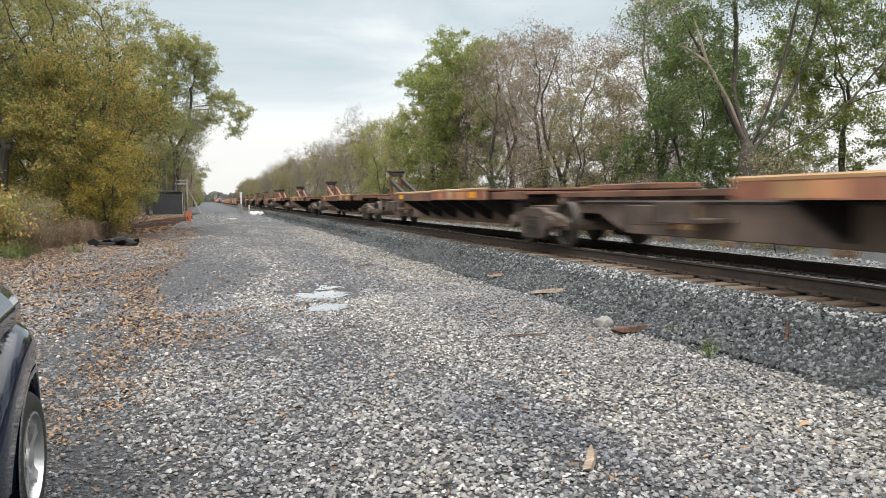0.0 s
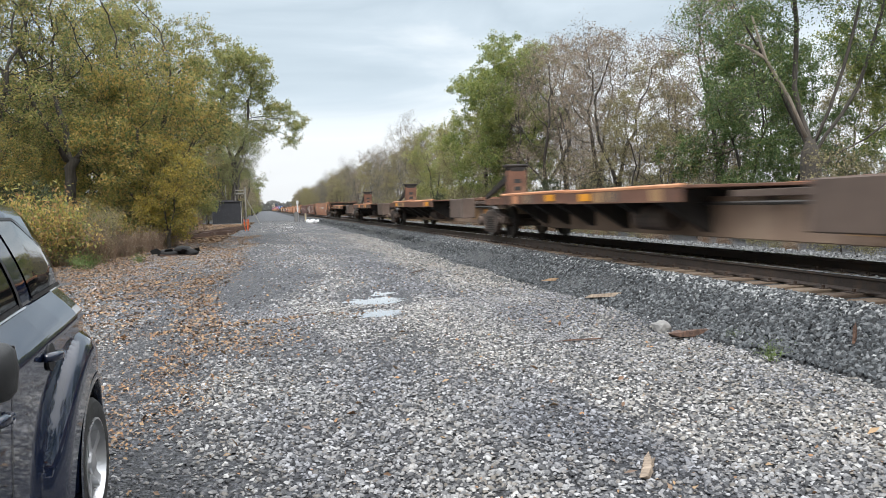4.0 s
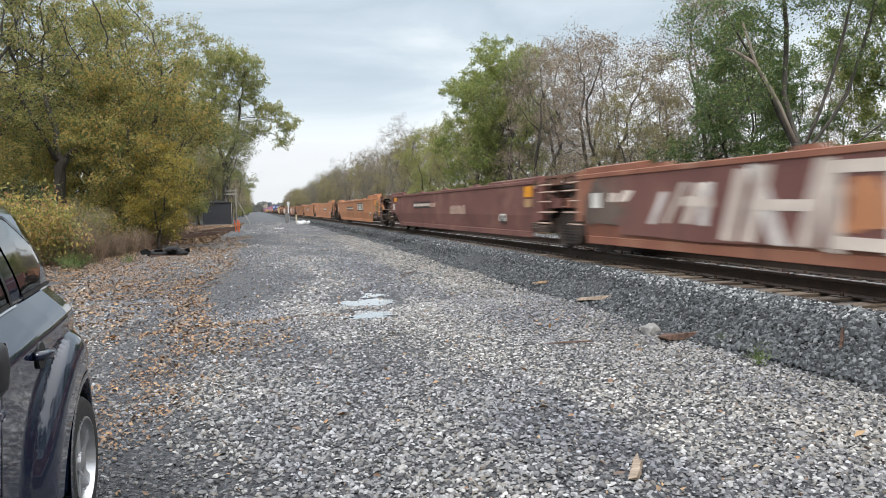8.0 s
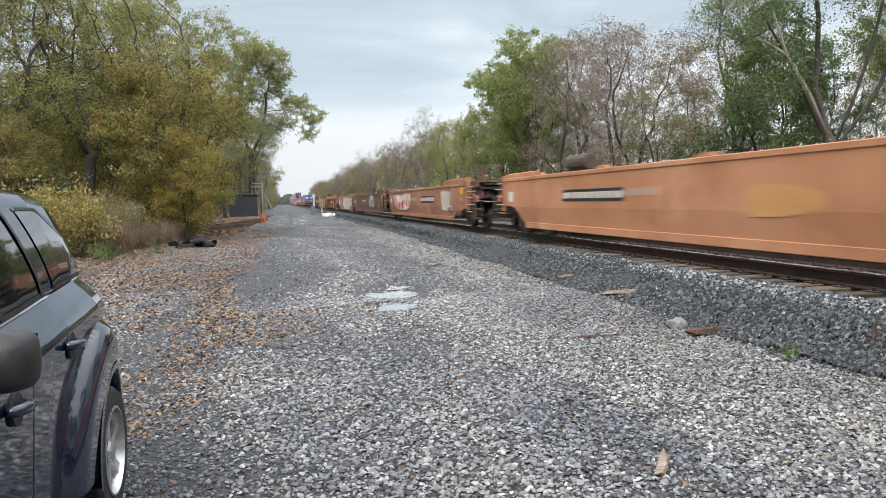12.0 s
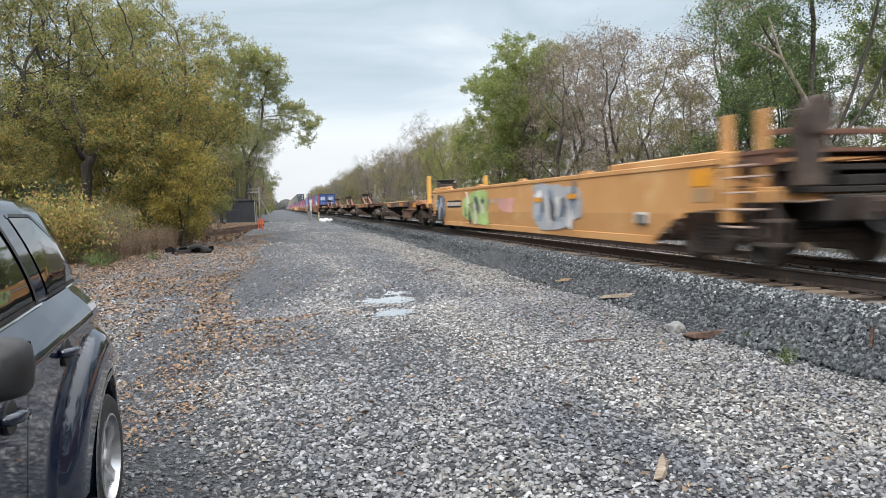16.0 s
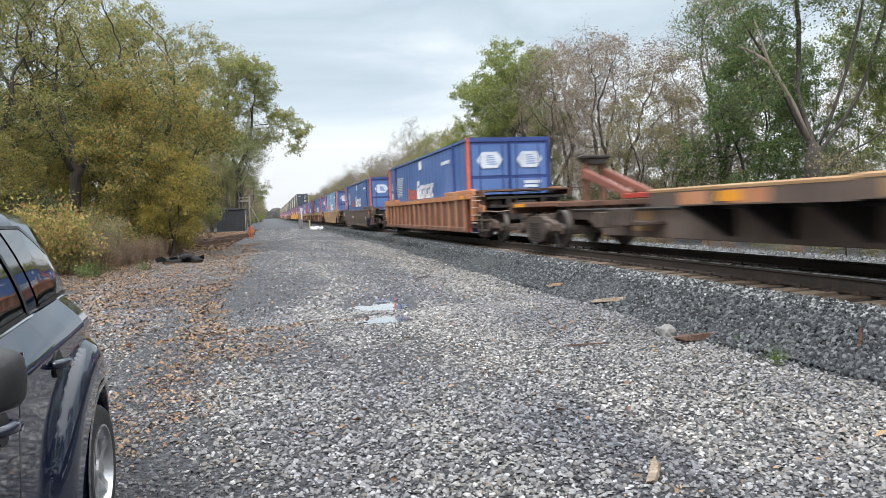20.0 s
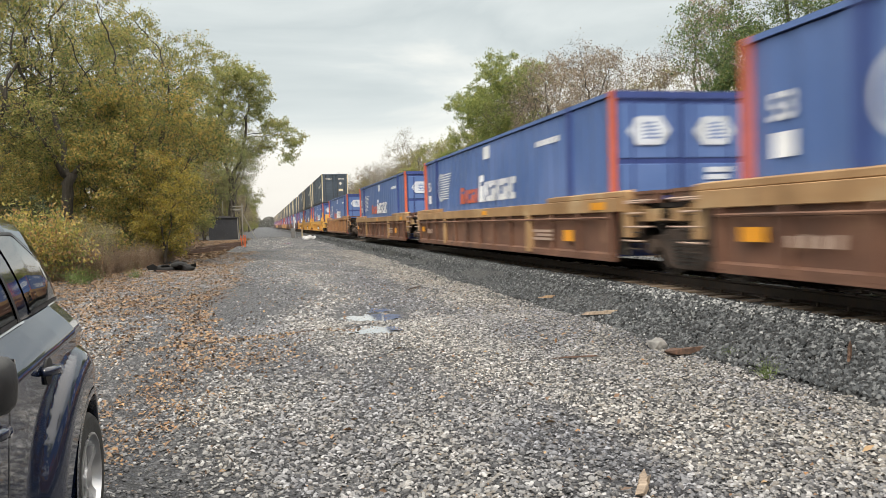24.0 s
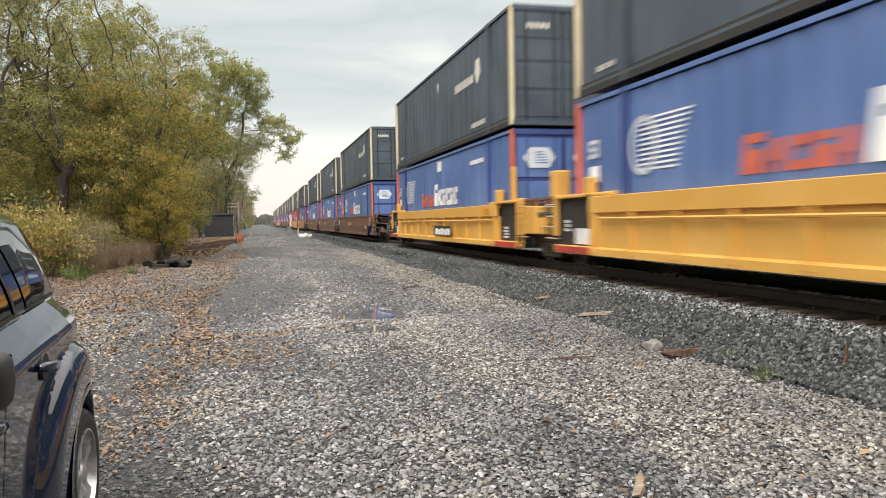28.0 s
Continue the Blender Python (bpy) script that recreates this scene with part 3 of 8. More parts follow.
def build_leaves():
    def litter(x, y):
        big = noise.noise(Vector((x * 0.5, y * 0.25, 8.0)))
        fine = noise.noise(Vector((x * 2.2, y * 1.6, 5.0)))
        edge = -1.55 + 0.018 * (y - 12) + big * 0.9
        fringe = min(1.0, max(0.0, (edge + 0.5 - x) / 2.2)) * max(0.15, 0.85 + 0.55 * big + 1.5 * fine)
        lane = 1.5 * math.exp(-((x + 1.25 + 0.3 * math.sin(y * 0.45)) / 0.32) ** 2) * (1.0 if 9 < y < 20 else 0.45)
        patch = 1.5 * math.exp(-((x + 1.0) / 0.4) ** 2 - ((y - 7.4) / 0.9) ** 2) + 1.3 * math.exp(-((x + 0.35) / 0.55) ** 2 - ((y - 9.8) / 0.8) ** 2) + 1.2 * math.exp(-((x + 1.15) / 0.35) ** 2 - ((y - 6.9) / 1.0) ** 2)
        strip = 0.9 * math.exp(-((y - 11.5 - 0.3 * x) / 0.22) ** 2) * (1 if -2 < x < 1.4 else 0)
        heap = min(1.0, max(0.2, 0.85 + 1.5 * noise.noise(Vector((x * 4.5, y * 2.6, 2.0)))))
        return heap * min(1.0, max(0.0, 0.85 * fringe + (lane + 1.2 * patch + strip) * (0.75 + 1.0 * fine)) + 0.022)

    pl = lay(litter, 300000, -8.0, 4.6, 3.2, 52.0, 0.55)
    pl[:, 2] += 0.016
    ob = part("leaf_litter", flakes("leaf_litter", pl, (0.007 + 0.022 * rng.random(len(pl)) ** 1.5) * np.clip(pl[:, 1] / 8, 0.9, 1.5), rng, 0.4, 0.6), LEAF_LITTER)
    tagged(ob, "scattered orange and brown fallen leaves on the road verge", "leaves", kind="stuff")


build_leaves()


def build_dry_leaves():
    n = 90
    pl = np.stack([rng.uniform(-1.2, 4.2, n), 2.8 + 9 * rng.random(n) ** 1.3, np.full(n, 0.035)], -1)
    ob = part("dry_leaves", flakes("dry_leaves", pl, rng.uniform(0.025, 0.05, n), rng, 0.5, 0.55), LEAF_LITTER)
    tagged(ob, "single curled brown leaves on the gravel", "leaves", kind="stuff")


build_dry_leaves()


def build_far_litter():
    n = 16000
    y = rng.uniform(42, 105, n)
    x = -2.6 - 11 * rng.random(n) ** 1.3 + 0.015 * (y - 42)
    ob = part("verge_litter", flakes("verge_litter", np.stack([x, y, np.full(n, 0.03)], -1), rng.uniform(0.06, 0.13, n), rng, 0.4, 0.6), LEAF_LITTER)
    tagged(ob, "brown fallen leaves along the far verge", "leaves", kind="stuff")


build_far_litter()

# ---- rails and ties ----


def build_track():
    z = RAIL_Z
    for side, nm in ((-1, "near"), (1, "far")):
        x = TRACK_X + side * 0.753
        prof = [(-0.075, -0.185), (0.075, -0.185), (0.075, -0.172), (0.012, -0.15), (0.009, -0.05), (0.036, -0.035), (0.036, -0.01), (-0.036, -0.01), (-0.036, -0.035), (-0.009, -0.05), (-0.012, -0.15), (-0.075, -0.172)]
        rail = thing("rail", "long rusty steel rail with a bright worn head", "rail", "rails of the track", "structure", pose(x, 0, z))
        part("rail_web", Mesh().prism(prof, -800, 1500, "y"), RAIL_WEB, rail)
        part("rail_head", Mesh().prism([(-0.036, -0.006), (0.036, -0.006), (0.034, 0.0), (0.02, 0.004), (-0.02, 0.004), (-0.034, 0.0)], -800, 1500, "y"), RAIL_HEAD, rail, "polished running surface")
    bed = thing("tie_row", "row of weathered timber railway ties in dark ballast", "railway ties", kind="structure", at=pose(TRACK_X, 0, 0))
    tie = Mesh().box(-1.3, 1.3, -0.115, 0.115, 0.30, 0.482).mesh("tie", bevel=0.012)
    plate = Mesh().box(-0.19, 0.19, -0.09, 0.09, 0.482, 0.495).box(-0.15, -0.12, -0.06, -0.03, 0.495, 0.53).box(0.12, 0.15, 0.03, 0.06, 0.495, 0.53).mesh("tie_plate")
    tie.materials.append(TIE_WOOD)
    plate.materials.append(RAIL_WEB)
    r = random.Random(3)
    for i in range(200):
        y = 3.0 + i * 0.5
        part("tie", tie, None, bed, at=pose(r.uniform(-0.06, 0.06), y, r.uniform(-0.008, 0.006), 0, 0, r.uniform(-1.2, 1.2)))
        if i < 60:
            for s in (-1, 1):
                part("tie_plate", plate, None, bed, at=pose(s * 0.753, y, 0))
    far = Mesh()
    for i in range(500):
        y = 103.0 + i * 0.5
        far.box(-1.3, 1.3, y - 0.115, y + 0.115, 0.32, 0.48)
    tagged(part("far_ties", far, TIE_WOOD, bed), kind="stuff")


# ---- trees ----


def lobes_of(rg, height, base, reach, count, lobe=0.42, flat=0.72, lean=(0.0, 0.0), wide=0.5):
    """The crown as a heap of leafy bulges: centre and half sizes of each. wide: the level at which the crown is broadest."""
    rows = []
    for i in range(count):
        q = (i + rg.random()) / count
        a = 2.4 * i + rg.uniform(-0.5, 0.5)
        girth = math.sqrt(max(0.05, 1 - ((q - wide) / (1 - wide if q > wide else wide + 0.12)) ** 2))
        r = reach * girth * rg.uniform(0.25, 0.85)
        s = reach * lobe * rg.uniform(0.7, 1.25) * (0.55 + 0.45 * girth)
        z = base + (height - base) * q
        rows.append((r * math.cos(a) + lean[0] * z, r * math.sin(a) + lean[1] * z, min(z, height - s * flat * 0.6), s, s, s * flat))
    return np.array(rows)


def colonise(rg, lobes, stems, points=700, step=0.42, wander=0.28, rise=0.04):
    """Branches that grow towards chance places in the crown, each place drawing the nearest branch. Returns places, parents and the loose twigs' directions."""
    w = lobes[:, 3] ** 2
    pick = rg.choice(len(lobes), points, p=w / w.sum())
    d = rg.normal(0, 1, (points, 3))
    d /= np.linalg.norm(d, axis=1, keepdims=True)
    goal = lobes[pick, :3] + d * lobes[pick, 3:] * rg.random((points, 1)) ** 0.45
    goal = goal[goal[:, 2] > 0.3]
    pos, par, way, buds = [], [], [], collections.defaultdict(list)
    for path in stems:
        last = -1
        for k, p in enumerate(path):
            if k == 0 and pos:
                # later stems leave the first one
                last = int(np.argmin([np.sum((np.array(q) - np.array(p)) ** 2) for q in pos]))
            pos.append(np.array(p, float))
            par.append(last)
            way.append(np.array((0, 0, 1.0)))
            last = len(pos) - 1
    near = np.zeros(len(goal), int)
    dist = np.full(len(goal), 1e9)
    done = 0
    live = np.ones(len(goal), bool)
    for turn in range(90):
        new_pos = np.array(pos[done:])
        if len(new_pos) and live.any():
            dd = np.linalg.norm(goal[:, None] - new_pos[None], axis=2)
            j = dd.argmin(1)
            m = dd[np.arange(len(goal)), j]
            better = m < dist
            near[better], dist[better] = j[better] + done, m[better]
        done = len(pos)
        live &= dist > step * 0.75
        if not live.any():
            break
        pull = collections.defaultdict(lambda: np.zeros(3))
        for g in np.flatnonzero(live):
            v = goal[g] - pos[near[g]]
            pull[near[g]] += v / np.linalg.norm(v)
        added = 0
        for k, v in pull.items():
            v = v / max(1e-6, np.linalg.norm(v)) + rg.normal(0, wander, 3) + 0.35 * way[k]
            v[2] += rise
            v /= np.linalg.norm(v)
            if len(buds[k]) > 2 or any(np.dot(v, q) > 0.9 for q in buds[k]):
                continue
            buds[k].append(v)
            pos.append(pos[k] + v * step)
            par.append(k)
            way.append(v)
            added += 1
        if not added or len(pos) > 2600:
            break
    return np.array(pos), np.array(par), np.array(way)


def timber(pos, par, trunk_r, tip=0.006, slim=1.4):
    """Tapering tubes along the branches, thick by what they carry. Returns the mesh, and the thickness and child count of each node."""
    n = len(pos)
    e = 2.3
    load, kids = np.zeros(n), np.zeros(n, int)
    for i in range(n - 1, 0, -1):
        if kids[i] == 0:
            load[i] = tip ** e
        if par[i] >= 0:
            load[par[i]] += load[i]
            kids[par[i]] += 1
    rad = np.maximum(load, tip ** e) ** (1 / e)
    share = np.clip((rad - tip) / max(1e-6, rad[0] - tip), 0, 1)
    fine = tip + (trunk_r - tip) * share < 0.016
    rad = tip + (trunk_r - tip) * share ** slim
    main = {}
    for i in range(1, n):
        p = par[i]
        if p >= 0 and (p not in main or rad[i] > rad[main[p]]):
            main[p] = i
    wood, ring_at = Mesh(), {}
    for i in range(n):
        p = par[i]
        if p >= 0 and main[p] == i:
            continue
        chain, rr = ([pos[p]], [min(rad[p], rad[i] * 1.15)]) if p >= 0 else ([], [])
        k, nodes = i, ([p] if p >= 0 else [])
        while True:
            nodes.append(k)
            chain.append(pos[k])
            rr.append(rad[k])
            if k not in main:
                break
            k = main[k]
        if len(chain) > 1:
            if p < 0:
                rr[0] *= 1.5
            q = 9 if rr[0] > 0.1 else 6 if rr[0] > 0.03 else 4 if rr[0] > 0.012 else 3
            at = len(wood.v)
            wood.tube(chain, rr, q)
            if p >= 0 and p in ring_at:
                # the branch grows out of its parent
                wood.f.append((ring_at[p], at, at + 1))
            for j, k in enumerate(nodes):
                ring_at.setdefault(k, at + j * q)
    return wood, fine, kids, ring_at


def tree_kind(seed, name, label, category, leaf, leaves, size, height, reach, base=1.0, trunk_r=0.2, count=14, lobe=0.42, flat=0.72, wide=0.5, lean=(0.0, 0.0), forks=1, fan=0.35, clear=None, points=650, twig=0.5, bark=None, low=0.15, spread=0.14, gaps=0.5, lie=0.75, step=0.42, lobes=None, wander=0.28, extra=(), slim=1.4):
    """A broad-leaved tree: crown bulges, crooked branches that fill them, twigs, and leaves along the twigs."""
    rg = np.random.default_rng(seed)
    lb = lobes_of(rg, height, base, reach, count, lobe, flat, lean, wide) if lobes is None else np.array(lobes, float)
    clear = base * 0.8 + 0.3 if clear is None else clear
    stems = [[(0.0, 0.0, -0.25)] + [(lean[0] * z + rg.normal(0, 0.04), lean[1] * z + rg.normal(0, 0.04), z) for z in np.arange(0.35, clear + 0.3, 0.45)]]
    for k in range(forks if forks > 1 else 0):
        a, t = 2 * math.pi * k / forks + rg.uniform(-0.4, 0.4), fan * rg.uniform(0.6, 1.3)
        p = np.array(stems[0][-1])
        d = np.array((math.cos(a) * math.sin(t), math.sin(a) * math.sin(t), math.cos(t)))
        run = []
        for j in range(int(height * 0.3 / 0.45)):
            d = d + rg.normal(0, 0.09, 3) + np.array((0, 0, 0.03))
            d /= np.linalg.norm(d)
            p = p + d * 0.45
            run.append(tuple(p))
        stems.append(run)
    stems += [list(q) for q in extra]
    pos, par, way = colonise(rg, lb, stems, points, step, wander)
    wood, fine, kids, ring_at = timber(pos, par, trunk_r, slim=slim)
    # fine twigs off the thin branches
    thin = np.flatnonzero(fine)
    thin = thin[pos[thin, 2] > low + 0.2]
    ends = np.repeat(thin, np.where(kids[thin] == 0, 4, 2))
    d = way[ends] * 0.8 + rg.normal(0, 0.62, (len(ends), 3))
    d[:, 2] += 0.12
    d /= np.linalg.norm(d, axis=1, keepdims=True)
    a = pos[ends] - way[ends] * step * rg.random((len(ends), 1))
    b = a + d * twig * rg.uniform(0.45, 1.15, (len(ends), 1))
    side = np.cross(d, (0.3, 0.5, 0.81))
    side /= np.linalg.norm(side, axis=1, keepdims=True)
    up = np.cross(d, side)
    v = np.stack([a + side * 0.006, a - side * 0.003 + up * 0.005, a - side * 0.003 - up * 0.005, b], 1).reshape(-1, 3)
    k0 = len(wood.v)
    wood.add(v, [(4 * i + p, 4 * i + q, 4 * i + 3) for i in range(len(a)) for p, q in ((0, 1), (1, 2), (2, 0))])
    wood.f += [(ring_at[k], k0 + 4 * i, k0 + 4 * i + 1) for i, k in enumerate(ends) if k in ring_at]
    tree = thing(name, label, category)
    part("trunk", wood.mesh("trunk", smooth=True), bark or BARK, tree)
    if leaves:
        gap = np.array([noise.noise(Vector(q) * 0.55 + Vector((seed, 0, 0))) for q in (a + b) * 0.5])
        wt = rg.random(len(a)) * np.clip(1.0 - gaps + 1.6 * gap * gaps + gaps * 0.4, 0.04, 1.0)
        pick = rg.choice(len(a), leaves, p=wt / wt.sum())
        t = rg.random((leaves, 1)) ** 0.8
        pl = a[pick] * (1 - t) + b[pick] * t + rg.normal(0, spread, (leaves, 3)) * (1, 1, 0.7)
        pl = pl[pl[:, 2] > low]
        part("crown", flakes("crown", pl, rg.uniform(0.55, 1.3, len(pl)) * size, rg, lie, 0.52), leaf, tree)
    return tree


def place(src, x, y, turn=0.0, size=1.0, tall=1.0, label="", z=0.0):
    ob = copy_thing(src, pose(x, y, z, 0, 0, turn) @ Matrix.Diagonal((size, size, size * tall, 1)))
    if label:
        tagged(ob, label)
    return ob


def shrub(seed, name, label, category, leaf, n_leaf, size, width, height, stems=26, stem_mat=None, spread=0.5):
    rg = np.random.default_rng(seed)
    ob = thing(name, label, category)
    st, tips = Mesh(), []
    for i in range(stems):
        a, r = rg.uniform(0, 6.28), width * 0.45 * rg.random()
        p = Vector((r * math.cos(a), r * math.sin(a), -0.05))
        d = Vector((rg.normal(0, spread), rg.normal(0, spread), 1.6)).normalized()
        h = height * rg.uniform(0.55, 1.0)
        pts = [p + d * h * t + Vector((rg.normal(0, 0.06), rg.normal(0, 0.06), 0)) for t in (0, 0.35, 0.7, 1.0)]
        st.tube(pts, [0.014, 0.01, 0.007, 0.003], 3)
        tips += pts[1:] + [pts[2].lerp(pts[3], 0.5)]
        for k in range(3):
            b = pts[1].lerp(pts[3], rg.random())
            e = b + Vector((rg.normal(0, 0.25), rg.normal(0, 0.25), rg.uniform(0.1, 0.4)))
            st.tube([b, e], [0.006, 0.003], 3)
            tips.append(e)
    tagged(part("stem", st.mesh("stem"), stem_mat or WEED_DRY, ob), kind="stuff")
    if n_leaf:
        tp = np.array([tuple(p) for p in tips])
        pl = tp[rg.integers(0, len(tp), n_leaf)] + rg.normal(0, 0.16, (n_leaf, 3))
        pl = pl[pl[:, 2] > 0.08]
        part("foliage", flakes("foliage", pl, rg.uniform(0.6, 1.3, len(pl)) * size, rg, 1.0, 0.5), leaf, ob)
    return ob


def build_trees():
    r = random.Random(11)
    olive = tree_kind(21, "tree", "tall tree in thinning olive and bronze autumn leaf", "tree", LEAF_OLIVE, 23000, 0.066, 14.5, 4.8, 4.2, 0.26, 17, forks=3, fan=0.4, gaps=0.8, points=850)
    olive2 = tree_kind(22, "tree", "broad tree with dense bronze-green autumn foliage", "tree", LEAF_BRONZE, 42000, 0.062, 9.0, 3.4, 0.6, 0.17, 24, 0.40, wide=0.45, forks=3, fan=0.5, gaps=0.65, points=950, low=0.3, clear=1.2)
    gold = tree_kind(23, "tree", "bushy tree turning golden yellow", "tree", LEAF_GOLD, 15000, 0.062, 7.0, 2.7, 0.6, 0.11, 15, wide=0.45, forks=3, fan=0.4, gaps=0.6, points=500, clear=0.9)
    green = tree_kind(24, "tree", "tall tree still in fresh green leaf", "tree", LEAF_GREEN, 34000, 0.08, 14.5, 4.1, 3.2, 0.17, 18, 0.42, 0.75, wide=0.62, forks=2, fan=0.3, gaps=0.6, points=700)
    overhang = tree_kind(33, "tree", "tall tree fading from green to bronze that leans over the road", "tree", LEAF_MIXED, 36000, 0.10, 18.5, 5.2, 6.5, 0.26, 0, clear=6.0, forks=2, fan=0.3, gaps=0.5, points=1300, step=0.5, twig=0.7, spread=0.16,
                         lobes=[(0.7, 0, 16.6, 2.6, 2.8, 2.0), (-1.1, 0.5, 15.4, 2.4, 2.6, 1.9), (2.5, -0.4, 15.6, 2.2, 2.4, 1.7), (1.9, 0.6, 13.6, 2.3, 2.4, 1.6), (-0.6, -0.6, 12.8, 2.4, 2.5, 1.7), (4.7, 0, 11.3, 1.7, 1.8, 1.1), (6.4, 0.3, 10.4, 1.3, 1.4, 0.9), (5.9, -0.3, 8.6, 1.1, 1.2, 0.7), (3.2, 0, 9.8, 1.6, 1.6, 1.0), (0.7, 0.5, 8.9, 2.0, 2.0, 1.1), (-1.8, 0, 9.5, 2.2, 2.2, 1.5)])
    russet = tree_kind(25, "tree", "crooked spreading tree with sparse dry russet leaves", "tree", LEAF_PINK, 12500, 0.055, 11.5, 4.4, 3.0, 0.20, 16, 0.4, wide=0.55, forks=3, fan=0.5, gaps=0.7, points=900, twig=0.6, step=0.38)
    russet2 = tree_kind(26, "tree", "slender crooked tree with a haze of faded brown leaves", "tree", LEAF_PINK, 11000, 0.055, 12.0, 3.8, 3.6, 0.18, 15, 0.4, wide=0.58, forks=2, fan=0.45, gaps=0.7, points=850, twig=0.6, step=0.38)
    khaki = tree_kind(27, "tree", "young tree with thin khaki autumn leaves", "tree", LEAF_THIN, 11000, 0.065, 11.5, 2.6, 2.0, 0.11, 14, 0.46, 0.9, wide=0.5, forks=2, fan=0.25, gaps=0.7, points=520)
    bare = tree_kind(28, "tree", "bare grey tree with fine upright twigs", "tree", LEAF_THIN, 1200, 0.05, 13.0, 2.5, 2.6, 0.11, 13, 0.5, 1.1, wide=0.55, forks=2, fan=0.2, gaps=0.8, points=620, bark=BARK_GREY, twig=0.75)
    limbs = [[(0.1, 0.0, 3.2), (-0.35, 0.1, 3.9), (-0.8, 0.1, 4.7), (-1.15, 0.2, 5.6), (-1.7, 0.2, 6.5), (-2.3, 0.2, 7.4)], [(0.1, 0.1, 3.5), (-0.15, 0.3, 4.5), (-0.25, 0.5, 5.5), (-0.1, 0.6, 6.7), (0.0, 0.7, 8.0), (-0.1, 0.8, 9.4)],
             [(0.2, 0.0, 3.0), (0.8, 0.2, 3.7), (1.6, 0.3, 4.5), (2.3, 0.3, 5.5), (2.9, 0.4, 6.8), (3.4, 0.4, 8.2)], [(0.2, 0.0, 2.6), (1.0, -0.1, 3.0), (2.1, -0.2, 3.5), (3.3, -0.3, 4.3), (4.5, -0.3, 5.2), (5.6, -0.3, 6.3)], [(0.1, -0.1, 3.4), (0.5, -0.4, 4.6), (0.9, -0.6, 6.0), (1.3, -0.7, 7.5), (1.6, -0.8, 9.0)]]
    willow = tree_kind(29, "tree", "large many-limbed tree with a stout trunk and dark green leaves", "tree", LEAF_DARK, 40000, 0.05, 14.0, 6.0, 4.0, 0.36, 0, clear=3.4, gaps=0.7, points=2000, twig=0.6, step=0.36, wander=0.2, slim=2.3, extra=limbs,
                       lobes=[(-2.6, 0, 5.6, 1.5, 1.6, 1.4), (-3.2, 0.5, 8.0, 1.7, 1.8, 1.5), (-2.0, -0.3, 10.2, 1.8, 1.8, 1.4), (0.0, 0.6, 11.8, 2.0, 2.0, 1.5), (2.2, 0, 11.2, 1.9, 2.0, 1.5), (4.2, 0, 9.6, 1.9, 2.0, 1.5), (6.0, -0.3, 7.8, 1.7, 1.8, 1.2), (3.2, 0.3, 8.2, 1.4, 1.5, 1.1), (0.8, -0.6, 8.8, 1.5, 1.5, 1.4), (6.8, -0.4, 6.2, 1.2, 1.2, 0.8), (-1.2, 0.8, 7.6, 1.2, 1.4, 1.3), (1.5, 0.5, 9.8, 1.7, 1.7, 1.4), (3.2, -0.5, 9.8, 1.6, 1.6, 1.3), (-0.7, -0.5, 9.2, 1.5, 1.5, 1.4), (1.9, 0.2, 7.0, 1.1, 1.3, 1.0), (-1.8, 0.5, 5.0, 1.3, 1.4, 1.2)])
    airy = tree_kind(34, "tree", "tall tree with fanned grey limbs and thin green leaf", "tree", LEAF_GREEN, 9000, 0.065, 13.0, 4.0, 4.0, 0.24, 14, forks=4, fan=0.5, gaps=0.7, points=700)
    darkgreen = tree_kind(35, "tree", "dense dark green tree behind the track", "tree", LEAF_DARK, 42000, 0.066, 11.0, 3.4, 0.8, 0.18, 22, 0.42, wide=0.5, forks=3, fan=0.35, gaps=0.4, points=800, low=0.3, clear=1.5)
    leaner = tree_kind(36, "tree", "many-stemmed pale tree arching towards the road", "tree", LEAF_PALE, 9000, 0.085, 13.0, 4.6, 4.5, 0.18, 15, 0.36, lean=(0.22, -0.05), forks=5, fan=0.45, clear=1.0, gaps=0.75, points=800, twig=0.6, bark=BARK_GREY)
    hazel = tree_kind(37, "tree", "bushy young tree in pale khaki-green leaf", "tree", LEAF_MIXED, 17000, 0.07, 10.0, 3.2, 1.0, 0.12, 17, 0.42, wide=0.5, forks=3, fan=0.35, gaps=0.6, points=600, clear=1.2)
    thicket = tree_kind(30, "thicket", "dense green thicket beside the track, leaves darkened for shade", "shrub", LEAF_SHADE, 11000, 0.052, 3.8, 1.8, 0.2, 0.05, 12, 0.5, 0.8, forks=4, fan=0.6, gaps=0.4, points=260, clear=0.35, low=0.05, step=0.28, twig=0.3)
    scrub = tree_kind(31, "thicket", "tangled brown and olive scrub", "shrub", LEAF_THIN, 4200, 0.046, 3.6, 1.7, 0.2, 0.04, 11, 0.5, 0.85, forks=5, fan=0.55, gaps=0.7, points=300, clear=0.35, low=0.05, step=0.28, twig=0.4)
    yshrub = shrub(41, "shrub", "yellow-leaved autumn shrub at the wood's edge", "shrub", LEAF_BRUSH, 2200, 0.066, 2.3, 2.1, 34)
    dry = shrub(42, "weeds", "tall dry brown weeds and canes", "weeds", LEAF_PINK, 1100, 0.04, 2.2, 1.9, 90, spread=0.35)
    dry2 = shrub(43, "weeds", "thin dead reddish weed stalks", "weeds", LEAF_PINK, 700, 0.03, 1.8, 1.5, 110, spread=0.3)
    kinds = [leaner, hazel, darkgreen, airy, overhang, olive, olive2, gold, green, russet, russet2, khaki, bare, willow, thicket, scrub, yshrub, dry, dry2]
    for k in kinds:
        k.matrix_basis = pose(0, -400, 0)
